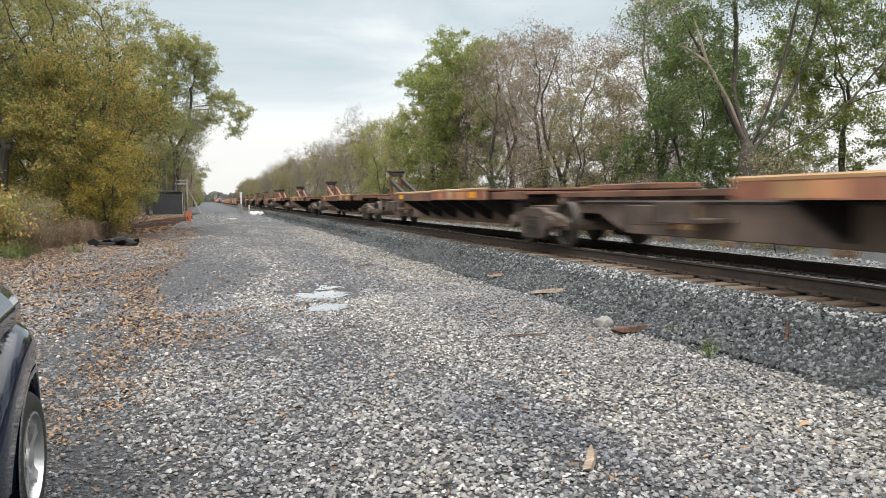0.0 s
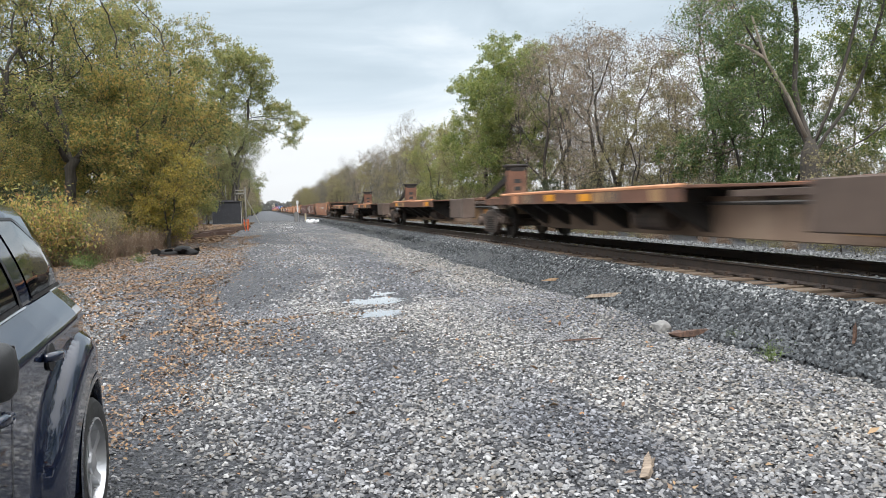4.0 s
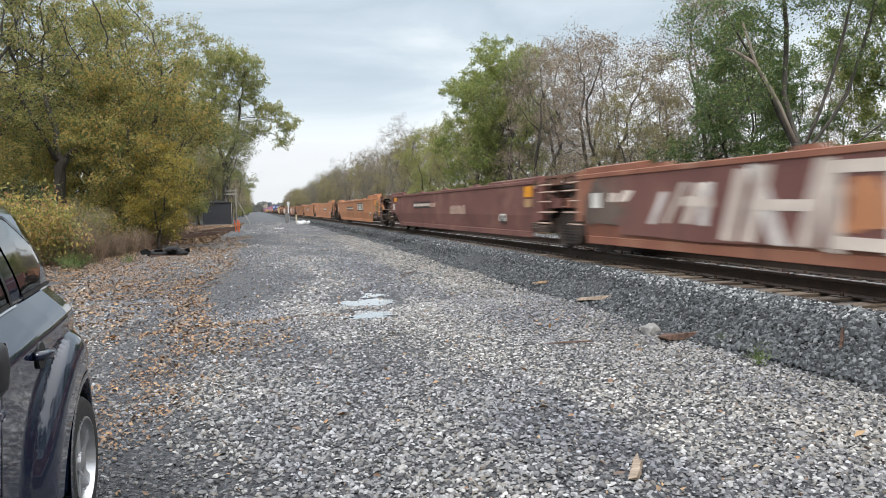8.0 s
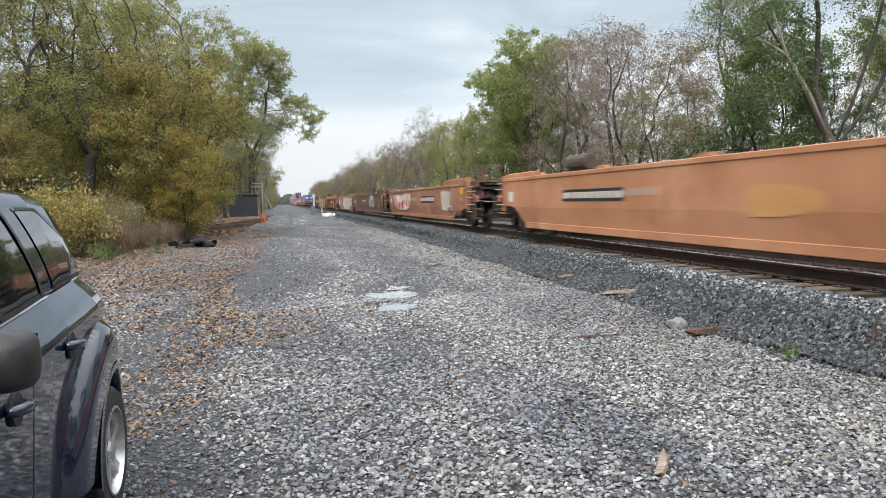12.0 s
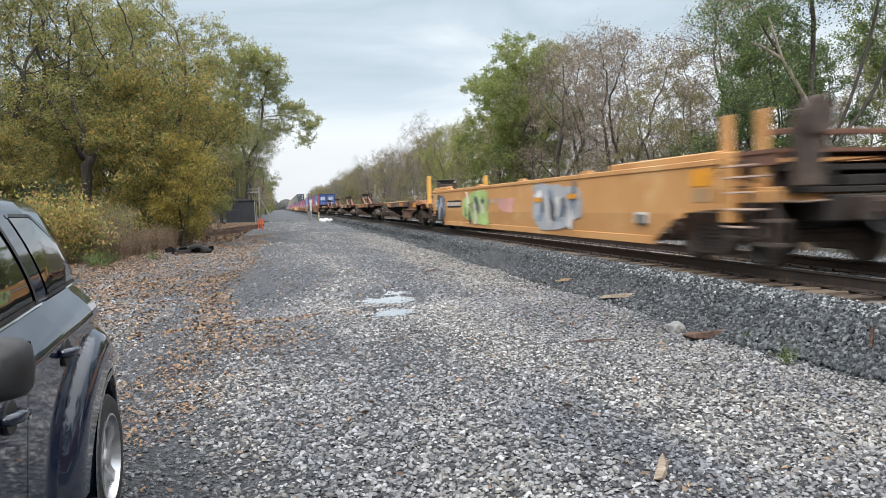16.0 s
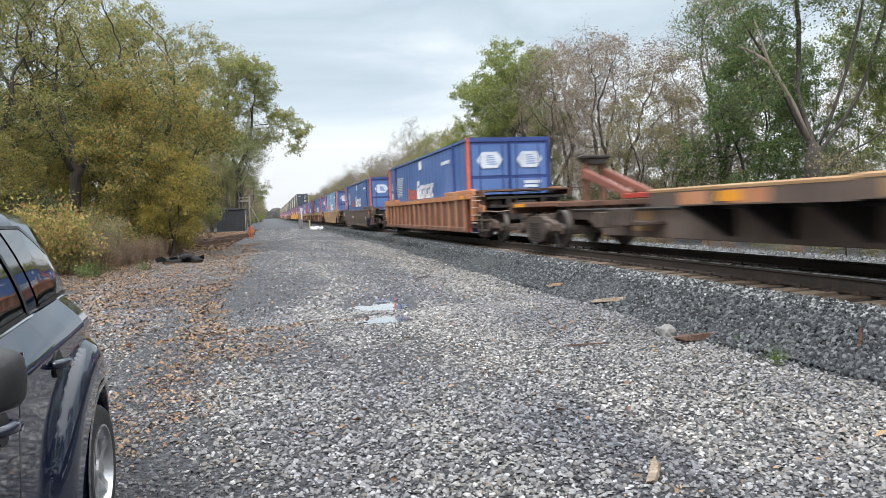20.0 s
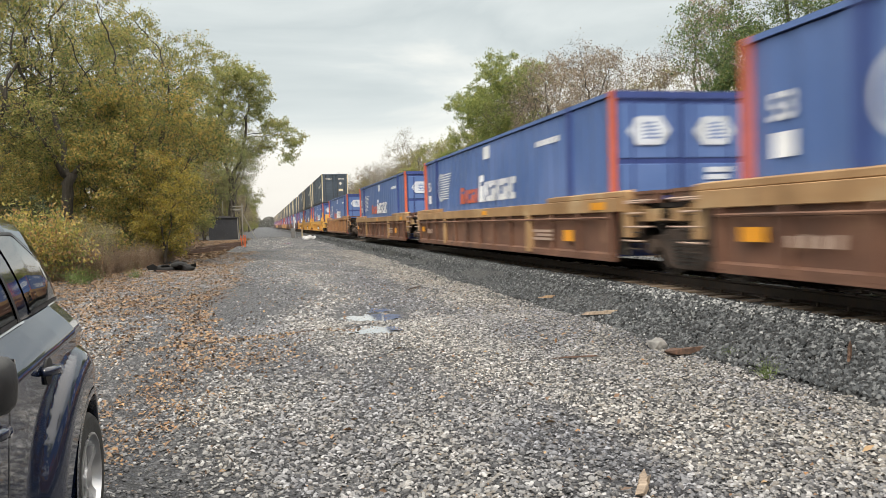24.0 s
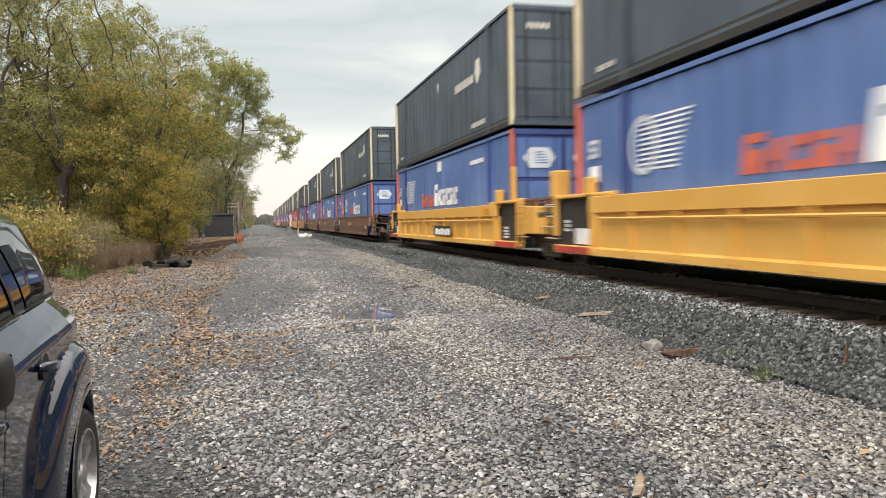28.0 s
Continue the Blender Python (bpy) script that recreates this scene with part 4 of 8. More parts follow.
    # the wood on the road's side
    for x, y, src, turn, s in ((-5.3, 38.5, olive2, 0, 1.0), (-9.3, 41, olive, 0, 1.0), (-12.6, 39, olive, 140, 1.0), (-16.5, 38, bare, 60, 1.05), (-8.4, 45.5, olive2, 130, 1.0), (-11.2, 35.5, olive2, 70, 0.62), (-13.5, 45, olive, 250, 1.12), (-6.4, 50, olive2, 20, 1.1),
                               (-9.0, 53, olive, 200, 1.05), (-14, 55, olive2, 60, 1.3), (-21, 44, khaki, 10, 1.1), (-25, 36, bare, 190, 1.1), (-19, 33, olive2, 95, 0.9), (-28, 45, khaki, 10, 1.15), (-15.2, 32.5, olive2, 15, 0.75),
                               (-6.6, 60, hazel, 130, 1.0), (-9.5, 66, olive, 300, 1.1), (-15, 68, olive2, 25, 1.3), (-8.6, 58, hazel, 25, 1.1), (-22, 60, olive, 160, 1.2), (-31, 30, khaki, 0, 1.1), (-34, 22, olive, 66, 1.0)):
        place(src, x, y, turn, s)
    place(gold, -4.4, 37.2, 40, 0.72)
    place(olive, -6.3, 46.5, 200, 0.97)
    place(overhang, -3.9, 104.5, 0, 1.25)
    for x, y, src, s in ((-9, 112, khaki, 0.95), (-6, 118, hazel, 1.0), (-4.4, 125, khaki, 0.9), (-7.6, 107, hazel, 0.8), (-10.5, 104, hazel, 1.0), (-8.6, 101, scrub, 1.1)):
        place(src, x, y, x * 70, s)
    place(leaner, -5.2, 107.5, 0, 1.22)
    place(leaner, -4.6, 102.6, 0, 1.0)
    place(khaki, -6.4, 103.0, 60, 0.9)
    place(overhang, -7.5, 118, 200, 0.95)
    place(khaki, -9.4, 84, 20, 0.95)
    for i in range(46):
        y = 72 + i * 7.0 + r.uniform(-2, 2)
        if y < 92:
            continue
        place(r.choice((khaki, khaki, hazel, russet, bare, hazel)), -3.9 - r.uniform(0, 3.5) - (1.5 if y < 112 else 0), y, r.uniform(0, 360), r.uniform(0.7, 1.0))
        if i % 2:
            place(r.choice((olive, khaki, bare)), -15 - r.uniform(0, 6), y + 3, r.uniform(0, 360), r.uniform(0.95, 1.2))
    for x, y, s in ((-6.9, 27.6, 0.95), (-8.2, 27.0, 1.1), (-9.7, 27.2, 1.0), (-7.5, 28.8, 1.15), (-11.2, 27.0, 0.9), (-8.0, 30.0, 1.2), (-9.4, 30.4, 1.1), (-6.6, 35, 0.9), (-8.2, 36.5, 1.1), (-13.0, 28.2, 0.95)):
        place(yshrub, x, y, r.uniform(0, 360), s)
    for x, y, s in ((-6.2, 29.0, 0.42), (-7.8, 27.0, 0.36), (-9.4, 26.6, 0.34), (-11.4, 27.0, 0.46), (-11.9, 28.9, 0.55), (-6.0, 31.5, 0.5), (-7.0, 32.6, 0.6), (-10.6, 27.6, 0.5), (-14.6, 27.6, 0.5), (-6.3, 34.2, 0.5)):
        place(r.choice((scrub, scrub, thicket)), x, y, r.uniform(0, 360), s)
    for i in range(26):
        y = 26.5 + i * 0.8
        x = -4.9 - max(0, (33 - y)) * 0.32 - r.uniform(0, 0.8) + max(0, (y - 33)) * 0.015
        place(r.choice((dry, dry2, dry2)), x, y, r.uniform(0, 360), r.uniform(0.38, 0.68))
    for i in range(9):
        place(r.choice((dry, dry2, dry)), -13 + i * 0.9, 29.2 + r.uniform(-1.0, 3.0), r.uniform(0, 360), r.uniform(0.6, 0.9))
    for i in range(11):
        place(r.choice((dry, dry2)), -16 + i * 0.62 + r.uniform(-0.3, 0.3), 25.2 + 0.1 * i + r.uniform(-0.7, 0.7), r.uniform(0, 360), r.uniform(0.5, 0.8))
    for i in range(16):
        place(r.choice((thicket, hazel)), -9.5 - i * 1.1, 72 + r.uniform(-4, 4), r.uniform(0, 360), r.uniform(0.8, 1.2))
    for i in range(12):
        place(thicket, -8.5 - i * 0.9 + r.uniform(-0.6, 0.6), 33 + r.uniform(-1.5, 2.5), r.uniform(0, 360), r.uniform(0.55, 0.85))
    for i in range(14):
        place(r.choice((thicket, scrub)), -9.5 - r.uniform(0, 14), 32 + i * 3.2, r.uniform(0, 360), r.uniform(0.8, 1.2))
    for i in range(30):
        place(r.choice((scrub, dry, scrub)), -5.6 - r.uniform(0, 2.2) - (2.6 if i < 6 else 0), 56 + i * 8 + r.uniform(-3, 3), r.uniform(0, 360), r.uniform(0.7, 1.0))
    # the wood beyond the track
    for x, y, src, turn, s in ((19.2, 24.5, willow, 0, 1.0), (20.3, 30.0, darkgreen, 40, 0.85), (21.5, 34.0, russet2, 10, 1.0), (24, 37.5, bare, 0, 1.0), (23, 41, khaki, 50, 0.9), (18.2, 32.6, scrub, 10, 1.3), (20, 35, scrub, 100, 1.5), (19, 38.5, scrub, 200, 1.4), (17.5, 43, scrub, 20, 1.2), (25, 33, darkgreen, 260, 0.8), (17.5, 36.5, russet, 15, 0.84), (18.5, 41, russet2, 200, 0.92), (17.0, 45.5, russet, 100, 0.95), (20, 50, russet2, 40, 1.05),
                               (18.2, 55, russet, 310, 0.95), (18.3, 55, green, 80, 0.95), (17.2, 60, green, 260, 0.84), (17.3, 51.5, green, 150, 0.86), (17.0, 56, hazel, 60, 0.8), (17.4, 67, hazel, 70, 0.95), (17.8, 72, khaki, 30, 0.85), (17.0, 78, hazel, 120, 0.95), (19, 84, hazel, 200, 0.9), (21, 74, khaki, 0, 1.0), (18, 90, khaki, 70, 0.9), (17.5, 93, bare, 10, 1.0),
                               (16.6, 33.5, khaki, 0, 0.6), (26, 27, green, 50, 0.8), (27, 20, airy, 60, 0.9), (20, 8, olive, 20, 1.0), (19, 0, willow, 200, 0.9), (21, -9, olive, 100, 1.0), (19, -18, russet, 0, 1.0), (23, -26, olive2, 10, 1.1)):
        place(src, x, y, turn, s)
    for i in range(75):
        y = 97 + i * 5.0 + r.uniform(-2, 2)
        place(r.choice((bare, bare, khaki, khaki, russet2, bare)), 16.0 + r.uniform(0, 4), y, r.uniform(0, 360), r.uniform(0.75, 1.0))
        place(r.choice((bare, khaki, scrub)), 15.0 + r.uniform(0, 3), y + r.uniform(1, 4), r.uniform(0, 360), r.uniform(0.5, 0.75))
        place(r.choice((bare, khaki, bare, russet2)), 21 + r.uniform(0, 8), y + 2, r.uniform(0, 360), r.uniform(0.8, 1.1))
    for i in range(12):
        place(r.choice((bare, khaki, bare, bare, russet2)), 25 + r.uniform(0, 9), 34 + i * 6.0, r.uniform(0, 360), r.uniform(0.6, 0.85))
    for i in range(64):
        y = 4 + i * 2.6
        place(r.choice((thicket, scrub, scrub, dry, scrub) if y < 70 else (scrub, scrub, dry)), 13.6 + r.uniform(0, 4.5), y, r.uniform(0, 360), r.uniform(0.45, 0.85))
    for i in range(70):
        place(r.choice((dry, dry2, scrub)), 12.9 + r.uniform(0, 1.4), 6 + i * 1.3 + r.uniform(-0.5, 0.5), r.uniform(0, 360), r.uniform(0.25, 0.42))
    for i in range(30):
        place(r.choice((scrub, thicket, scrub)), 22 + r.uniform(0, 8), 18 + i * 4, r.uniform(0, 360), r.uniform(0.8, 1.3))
    # the wood behind the camera
    for i in range(12):
        place(r.choice((olive, olive2, khaki)), -30 + i * 4.2, -22 - r.uniform(0, 10), r.uniform(0, 360), r.uniform(0.9, 1.1))
    for i in range(7):
        place(r.choice((olive, olive2, khaki)), -20 - r.uniform(0, 8), -14 + i * 6, r.uniform(0, 360), r.uniform(0.9, 1.1))
    snag = thing("dead_limb", "pale barkless dead limb leaning in the large tree", "branch", at=pose(17.9, 24.2, 0))
    part("limb", Mesh().tube([(0.9, 0, 3.6), (0.3, 0.1, 5.0), (-0.55, 0.2, 6.4), (-1.1, 0.2, 7.9)], [0.085, 0.07, 0.055, 0.03], 8).mesh("limb", smooth=True), BARK_PALE, snag)
    part("side_branch", Mesh().tube([(-0.55, 0.2, 6.4), (-1.2, 0.5, 6.9), (-1.5, 0.6, 7.0)], [0.06, 0.045, 0.02], 6), BARK_PALE, snag)
    for k in kinds:
        for o in (*k.children_recursive, k):
            bpy.data.objects.remove(o)


build_trees()


def build_far_wood():
    """A low line of woods that closes the road's far end."""
    r2 = np.random.default_rng(91)
    n = 26000
    x = r2.uniform(-210, 200, n)
    top = np.array([13 + 7 * noise.noise(Vector((a * 0.06, 0.0, 3.0))) + 4 * noise.noise(Vector((a * 0.21, 2.0, 1.0))) for a in x])
    z = top * r2.random(n) ** 0.8
    pts = np.stack([x, 1180 + r2.uniform(-9, 9, n), z], -1)
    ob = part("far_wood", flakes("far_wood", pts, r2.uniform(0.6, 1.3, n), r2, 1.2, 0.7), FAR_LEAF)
    tagged(ob, "distant low woods at the road's end, grey-green for haze", "woods", kind="stuff")


build_far_wood()

# ---- the train ----
RUST = material("rust_brown_car_paint", [(0.077, 0.039, 0.026), (0.143, 0.068, 0.044), (0.209, 0.105, 0.066)], scale=1.1, rough=0.75, bump=0.25, dark=((0.045, 0.03, 0.024), 1.6, 0.56), streak=(1, 1.6, 0.35), fade=((0.26, 0.14, 0.085), 1.6, 0.56))
RUST_RED = material("red_oxide_car_paint", [(0.172, 0.063, 0.04), (0.241, 0.094, 0.057), (0.299, 0.138, 0.086)], scale=0.9, rough=0.7, bump=0.2, dark=((0.10, 0.05, 0.035), 1.3, 0.58), streak=(1, 1.4, 0.4), fade=((0.34, 0.20, 0.14), 1.2, 0.56))
RUST_ORANGE = material("faded_orange_car_paint", [(0.35, 0.142, 0.064), (0.455, 0.198, 0.094), (0.53, 0.25, 0.13)], scale=0.9, rough=0.68, bump=0.2, dark=((0.20, 0.085, 0.045), 1.4, 0.60), streak=(1, 1.4, 0.4), fade=((0.60, 0.33, 0.18), 1.1, 0.58))
RUST_MID = material("weathered_orange_brown_paint", [(0.23, 0.098, 0.052), (0.322, 0.144, 0.078), (0.391, 0.19, 0.109)], scale=0.9, rough=0.7, bump=0.2, dark=((0.15, 0.07, 0.045), 1.3, 0.58), streak=(1, 1.4, 0.4), fade=((0.40, 0.23, 0.14), 1.2, 0.56))
MAROON = material("dull_maroon_car_paint", [(0.10, 0.04, 0.035), (0.15, 0.06, 0.05), (0.19, 0.09, 0.07)], scale=0.9, rough=0.72, bump=0.2, dark=((0.07, 0.04, 0.035), 1.3, 0.56), streak=(1, 1.4, 0.4), fade=((0.22, 0.11, 0.08), 1.1, 0.55))
GREYBROWN = material("sooty_brown_car_paint", [(0.07, 0.048, 0.04), (0.11, 0.078, 0.062), (0.15, 0.11, 0.09)], scale=1.0, rough=0.8, bump=0.25, dark=((0.04, 0.03, 0.026), 1.5, 0.55), streak=(1, 1.4, 0.4))
TAN = material("weathered_tan_paint", [(0.25, 0.145, 0.068), (0.355, 0.21, 0.10), (0.42, 0.27, 0.14)], scale=1.3, rough=0.72, bump=0.2, dark=((0.15, 0.08, 0.05), 1.8, 0.57), streak=(1, 1.6, 0.5), fade=((0.46, 0.34, 0.2), 1.2, 0.56))
YELLOW = material("yellow_car_paint", [(0.56, 0.295, 0.06), (0.65, 0.35, 0.08), (0.7, 0.4, 0.105)], scale=0.8, rough=0.5, bump=0.1, dark=((0.36, 0.19, 0.05), 1.2, 0.64), streak=(1, 1.2, 0.4))
YELLOW_OLD = material("faded_yellow_car_paint", [(0.46, 0.22, 0.075), (0.55, 0.28, 0.1), (0.59, 0.32, 0.125)], scale=0.8, rough=0.65, bump=0.15, dark=((0.24, 0.12, 0.05), 1.3, 0.6), streak=(1, 1.4, 0.4), fade=((0.66, 0.42, 0.2), 1.1, 0.58))
OCHRE = material("weathered_ochre_brown_paint", [(0.26, 0.125, 0.058), (0.37, 0.185, 0.088), (0.45, 0.25, 0.125)], scale=1.1, rough=0.7, bump=0.2, dark=((0.15, 0.075, 0.045), 1.6, 0.57), streak=(1, 1.6, 0.5), fade=((0.48, 0.32, 0.18), 1.2, 0.57))
SILL_BROWN = material("dusty_brown_sill_paint", [(0.10, 0.07, 0.058), (0.17, 0.122, 0.10), (0.24, 0.18, 0.145)], scale=1.0, rough=0.8, bump=0.25, dark=((0.06, 0.044, 0.036), 1.5, 0.57), streak=(1, 1.4, 0.4))
SILL_TAN = material("dusty_tan_sill_paint", [(0.17, 0.115, 0.082), (0.26, 0.178, 0.128), (0.34, 0.245, 0.18)], scale=1.0, rough=0.8, bump=0.25, dark=((0.10, 0.066, 0.05), 1.5, 0.58), streak=(1, 1.4, 0.4))
IRON = material("sooty_cast_iron", [(0.036, 0.027, 0.023), (0.08, 0.058, 0.047), (0.14, 0.10, 0.08)], scale=4, rough=0.75, metal=0.15, bump=0.4, bump_scale=30)
BLACKENED = material("black_greasy_steel", [(0.012, 0.011, 0.011), (0.03, 0.026, 0.024), (0.05, 0.042, 0.036)], scale=4, rough=0.6, metal=0.2, bump=0.3)
WHEEL_TREAD = material("worn_wheel_steel", [(0.05, 0.045, 0.042), (0.10, 0.085, 0.075)], scale=3, rough=0.45, metal=0.6, bump=0.1)
AMBER = plain("amber_reflector_paint", (0.72, 0.30, 0.02), 0.5, scale=2)
PALE = plain("pale_stencil_paint", (0.62, 0.60, 0.56), 0.6, scale=2, dark=((0.4, 0.36, 0.32), 3.0, 0.55))
SOOT_PALE = plain("worn_stencil_paint", (0.42, 0.30, 0.24), 0.7, scale=3)
BLACK = plain("black_paint", (0.02, 0.02, 0.02), 0.55, scale=2)
RED_PAINT = plain("red_paint", (0.42, 0.05, 0.035), 0.5, scale=2)
SALMON = material("faded_red_steel", [(0.20, 0.07, 0.05), (0.29, 0.11, 0.08)], scale=2, rough=0.6, bump=0.2)
BLUE = material("blue_container_paint", [(0.066, 0.13, 0.32), (0.085, 0.158, 0.37), (0.12, 0.195, 0.42)], scale=0.5, rough=0.45, bump=0.05, dark=((0.06, 0.09, 0.25), 0.9, 0.62), streak=(1, 0.8, 0.3))
BLUE_PALE = material("sun_faded_blue_paint", [(0.17, 0.28, 0.43), (0.22, 0.345, 0.50), (0.28, 0.40, 0.54)], scale=0.5, rough=0.55, bump=0.05, dark=((0.14, 0.23, 0.38), 0.9, 0.6), streak=(1, 0.8, 0.3))
BLUE_NAVY = plain("dark_blue_paint", (0.03, 0.055, 0.2), 0.45, scale=0.7)
CHARCOAL = material("charcoal_container_paint", [(0.036, 0.052, 0.075), (0.055, 0.076, 0.104), (0.078, 0.102, 0.132)], scale=0.6, rough=0.5, bump=0.05, dark=((0.02, 0.024, 0.028), 1.0, 0.58), streak=(1, 0.8, 0.3))
CREAM = plain("cream_post_paint", (0.62, 0.53, 0.36), 0.55, scale=1)
WHITE = plain("white_decal", (0.75, 0.77, 0.80), 0.5, scale=1)
DECAL = plain("weathered_white_decal", (0.52, 0.57, 0.64), 0.5, scale=2)
ORANGE_RED = plain("orange_red_paint", (0.56, 0.125, 0.07), 0.5, scale=1)
PAINT = {c: plain("spray_paint_" + c, v, 0.6, scale=1.5) for c, v in {"white": (0.62, 0.58, 0.55), "green": (0.20, 0.52, 0.18), "lime": (0.38, 0.50, 0.18), "grey": (0.40, 0.41, 0.43), "dark": (0.07, 0.08, 0.10), "pink": (0.55, 0.28, 0.24), "red": (0.5, 0.1, 0.07), "purple": (0.2, 0.1, 0.2), "beige": (0.58, 0.5, 0.44), "steel": (0.22, 0.27, 0.34), "moss": (0.24, 0.29, 0.12)}.items()}

TRAIN = []          # every moving thing with its place along the track at the start
SHARED = {}


def shared(key, make):
    if key not in SHARED:
        SHARED[key] = make()
    return SHARED[key]


def bogie_meshes():
    frame_poly = [(-1.22, 0.38), (-1.22, 0.56), (-1.0, 0.63), (-0.62, 0.66), (-0.42, 0.74), (0.42, 0.74), (0.62, 0.66), (1.0, 0.63), (1.22, 0.56), (1.22, 0.38), (1.05, 0.36), (0.92, 0.47), (0.70, 0.42), (0.52, 0.17), (0.40, 0.12), (-0.40, 0.12), (-0.52, 0.17), (-0.70, 0.42), (-0.92, 0.47), (-1.05, 0.36)]
    side = Mesh().prism(frame_poly, -0.085, 0.085, "x")
    side.cyl((-0.1, -0.89, 0.45), 0.13, 0.16, "x", 12).cyl((-0.1, 0.89, 0.45), 0.13, 0.16, "x", 12)
    side = side.mesh("sideframe", bevel=0.02)
    spring = Mesh()
    for k in (-0.24, 0.0, 0.24):
        for j in range(7):
            spring.cyl((0, k, 0.21 + j * 0.058), 0.105, 0.034, "z", 10)
    spring = spring.mesh("spring")
    wheel = Mesh().lathe((0, 0, 0), [(-0.065, 0.10), (-0.055, 0.36), (-0.07, 0.385), (-0.07, 0.43), (0.045, 0.42), (0.07, 0.445), (0.075, 0.39), (0.02, 0.36), (0.012, 0.14), (0.075, 0.11)], "x", 28).mesh("wheel", smooth=40)
    bolster = Mesh().box(-1.05, 1.05, -0.2, 0.2, 0.5, 0.78).cyl((0, -0.89, 0.42), 0.08, 1.9, "x", 10).cyl((0, 0.89, 0.42), 0.08, 1.9, "x", 10)
    bolster.box(-0.9, 0.9, -1.02, -0.94, 0.3, 0.42).box(-0.9, 0.9, 0.94, 1.02, 0.3, 0.42).box(-0.25, 0.25, -0.25, 0.25, 0.78, 0.9)
    return side, spring, wheel, bolster.mesh("bolster", bevel=0.015)


def bogie(parent, y):
    """A three-piece freight bogie: bolster with axles, two cast side frames with coil springs, four wheels."""
    side, spring, wheel, bol = shared("bogie", bogie_meshes)
    b = part("bogie", bol, IRON, parent, "sooty cast freight bogie", pose(0, y, 0))
    for s in (-1, 1):
        part("sideframe", side, IRON, b, at=pose(s * 1.03, 0, 0, 0, 0, 0 if s < 0 else 180))
        tagged(part("spring", spring, BLACKENED, b, at=pose(s * 1.06, 0, 0)), kind="stuff")
        for k in (-0.89, 0.89):
            part("wheel", wheel, WHEEL_TREAD, b, at=pose(s * 0.755, k, 0.425, 0, 0, 0 if s > 0 else 180))
    return b


def plate(parent, name, mat, y0, y1, z0, z1, x=-1.5, t=0.004, label=""):
    """A flat mark painted on a car's side."""
    return part(name, Mesh().box(x - t, x, y0, y1, z0, z1), mat, parent, label)


def bars(parent, name, mat, y0, y1, z0, z1, n, x=-1.5, gap=0.35, t=0.004, upright=True):
    """A row of plain bars in place of lettering, in one mesh."""
    m = Mesh()
    w = (y1 - y0) / n if upright else (z1 - z0) / n
    for i in range(n):
        if upright:
            m.box(x - t, x, y0 + i * w, y0 + (i + 1 - gap) * w, z0, z1 - 0.12 * (z1 - z0) * (i % 2))
        else:
            m.box(x - t, x, y0, y1 - 0.2 * (y1 - y0) * (i % 2), z0 + i * w, z0 + (i + 1 - gap) * w)
    return part(name, m, mat, parent)



def blot(parent, mat, y, z, ry, rz, seed, x=-1.5, name="graffiti", t=0.004, z1=1.42, z0=0.3):
    """A sprayed field with an uneven edge."""
    r = random.Random(seed)
    pts = []
    for i in range(26):
        a = 2 * math.pi * i / 26
        k = 1 + 0.16 * math.sin(3 * a + seed) + r.uniform(-0.07, 0.07)
        c, s = math.cos(a), math.sin(a)
        c, s = math.copysign(abs(c) ** 0.6, c), math.copysign(abs(s) ** 0.6, s)
        pts.append((y + ry * k * c, min(z1, max(z0, z + rz * k * s))))
    return part(name, Mesh().prism(pts, x - t, x - 0.001, "x"), mat, parent)


def piece(parent, y0, y1, z0, z1, seed, paints, count=14, x=-1.5):
    """A sprayed piece: a worn field under many overlapping strokes and fills of a few colours."""
    r = random.Random(seed)
    blot(parent, PAINT[paints[0]], (y0 + y1) / 2, (z0 + z1) / 2, (y1 - y0) * 0.46, (z1 - z0) * 0.46, seed, x, z1=z1, z0=z0)
    for i in range(count):
        c = y0 + (y1 - y0) * (0.08 + 0.84 * (i + r.random()) / count)
        zc, w, hh, k = z0 + (z1 - z0) * r.uniform(0.3, 0.7), (y1 - y0) * r.uniform(0.03, 0.075), (z1 - z0) * r.uniform(0.14, 0.34), r.uniform(-0.5, 0.5)
        pts = []
        for j in range(12):
            a = 2 * math.pi * j / 12
            q = 1 + r.uniform(-0.25, 0.25)
            dz = hh * math.sin(a) * q
            pts.append((c + w * math.cos(a) * q + k * dz, min(z1 - 0.01, max(z0 + 0.01, zc + dz))))
        part("graffiti", Mesh().prism(pts, x - 0.006 - 0.0012 * i, x - 0.001, "x"), PAINT[paints[1 + i % (len(paints) - 1)]], parent)


def coupler(parent, y, s):
    """Draft sill, coupler head and air hose at a car's end; s is the way it points."""
    m = Mesh().box(-0.22, 0.22, min(y, y + s * 1.1), max(y, y + s * 1.1), 0.62, 0.92)
    m.box(-0.09, 0.09, min(y + s * 1.0, y + s * 1.85), max(y + s * 1.0, y + s * 1.85), 0.72, 0.86)
    m.prism([(-0.16, y + s * 1.6), (0.14, y + s * 1.6), (0.2, y + s * 1.78), (0.05, y + s * 1.86), (-0.16, y + s * 1.8)], 0.64, 0.94, "z")
    c = part("coupler", m.mesh("coupler", bevel=0.012), IRON, parent, "knuckle coupler")
    part("air_hose", Mesh().tube([(-0.35, y + s * 1.2, 0.75), (-0.36, y + s * 1.5, 0.5), (-0.3, y + s * 1.75, 0.42), (-0.2, y + s * 1.9, 0.55)], 0.022, 6), BLACK, c)
    return c


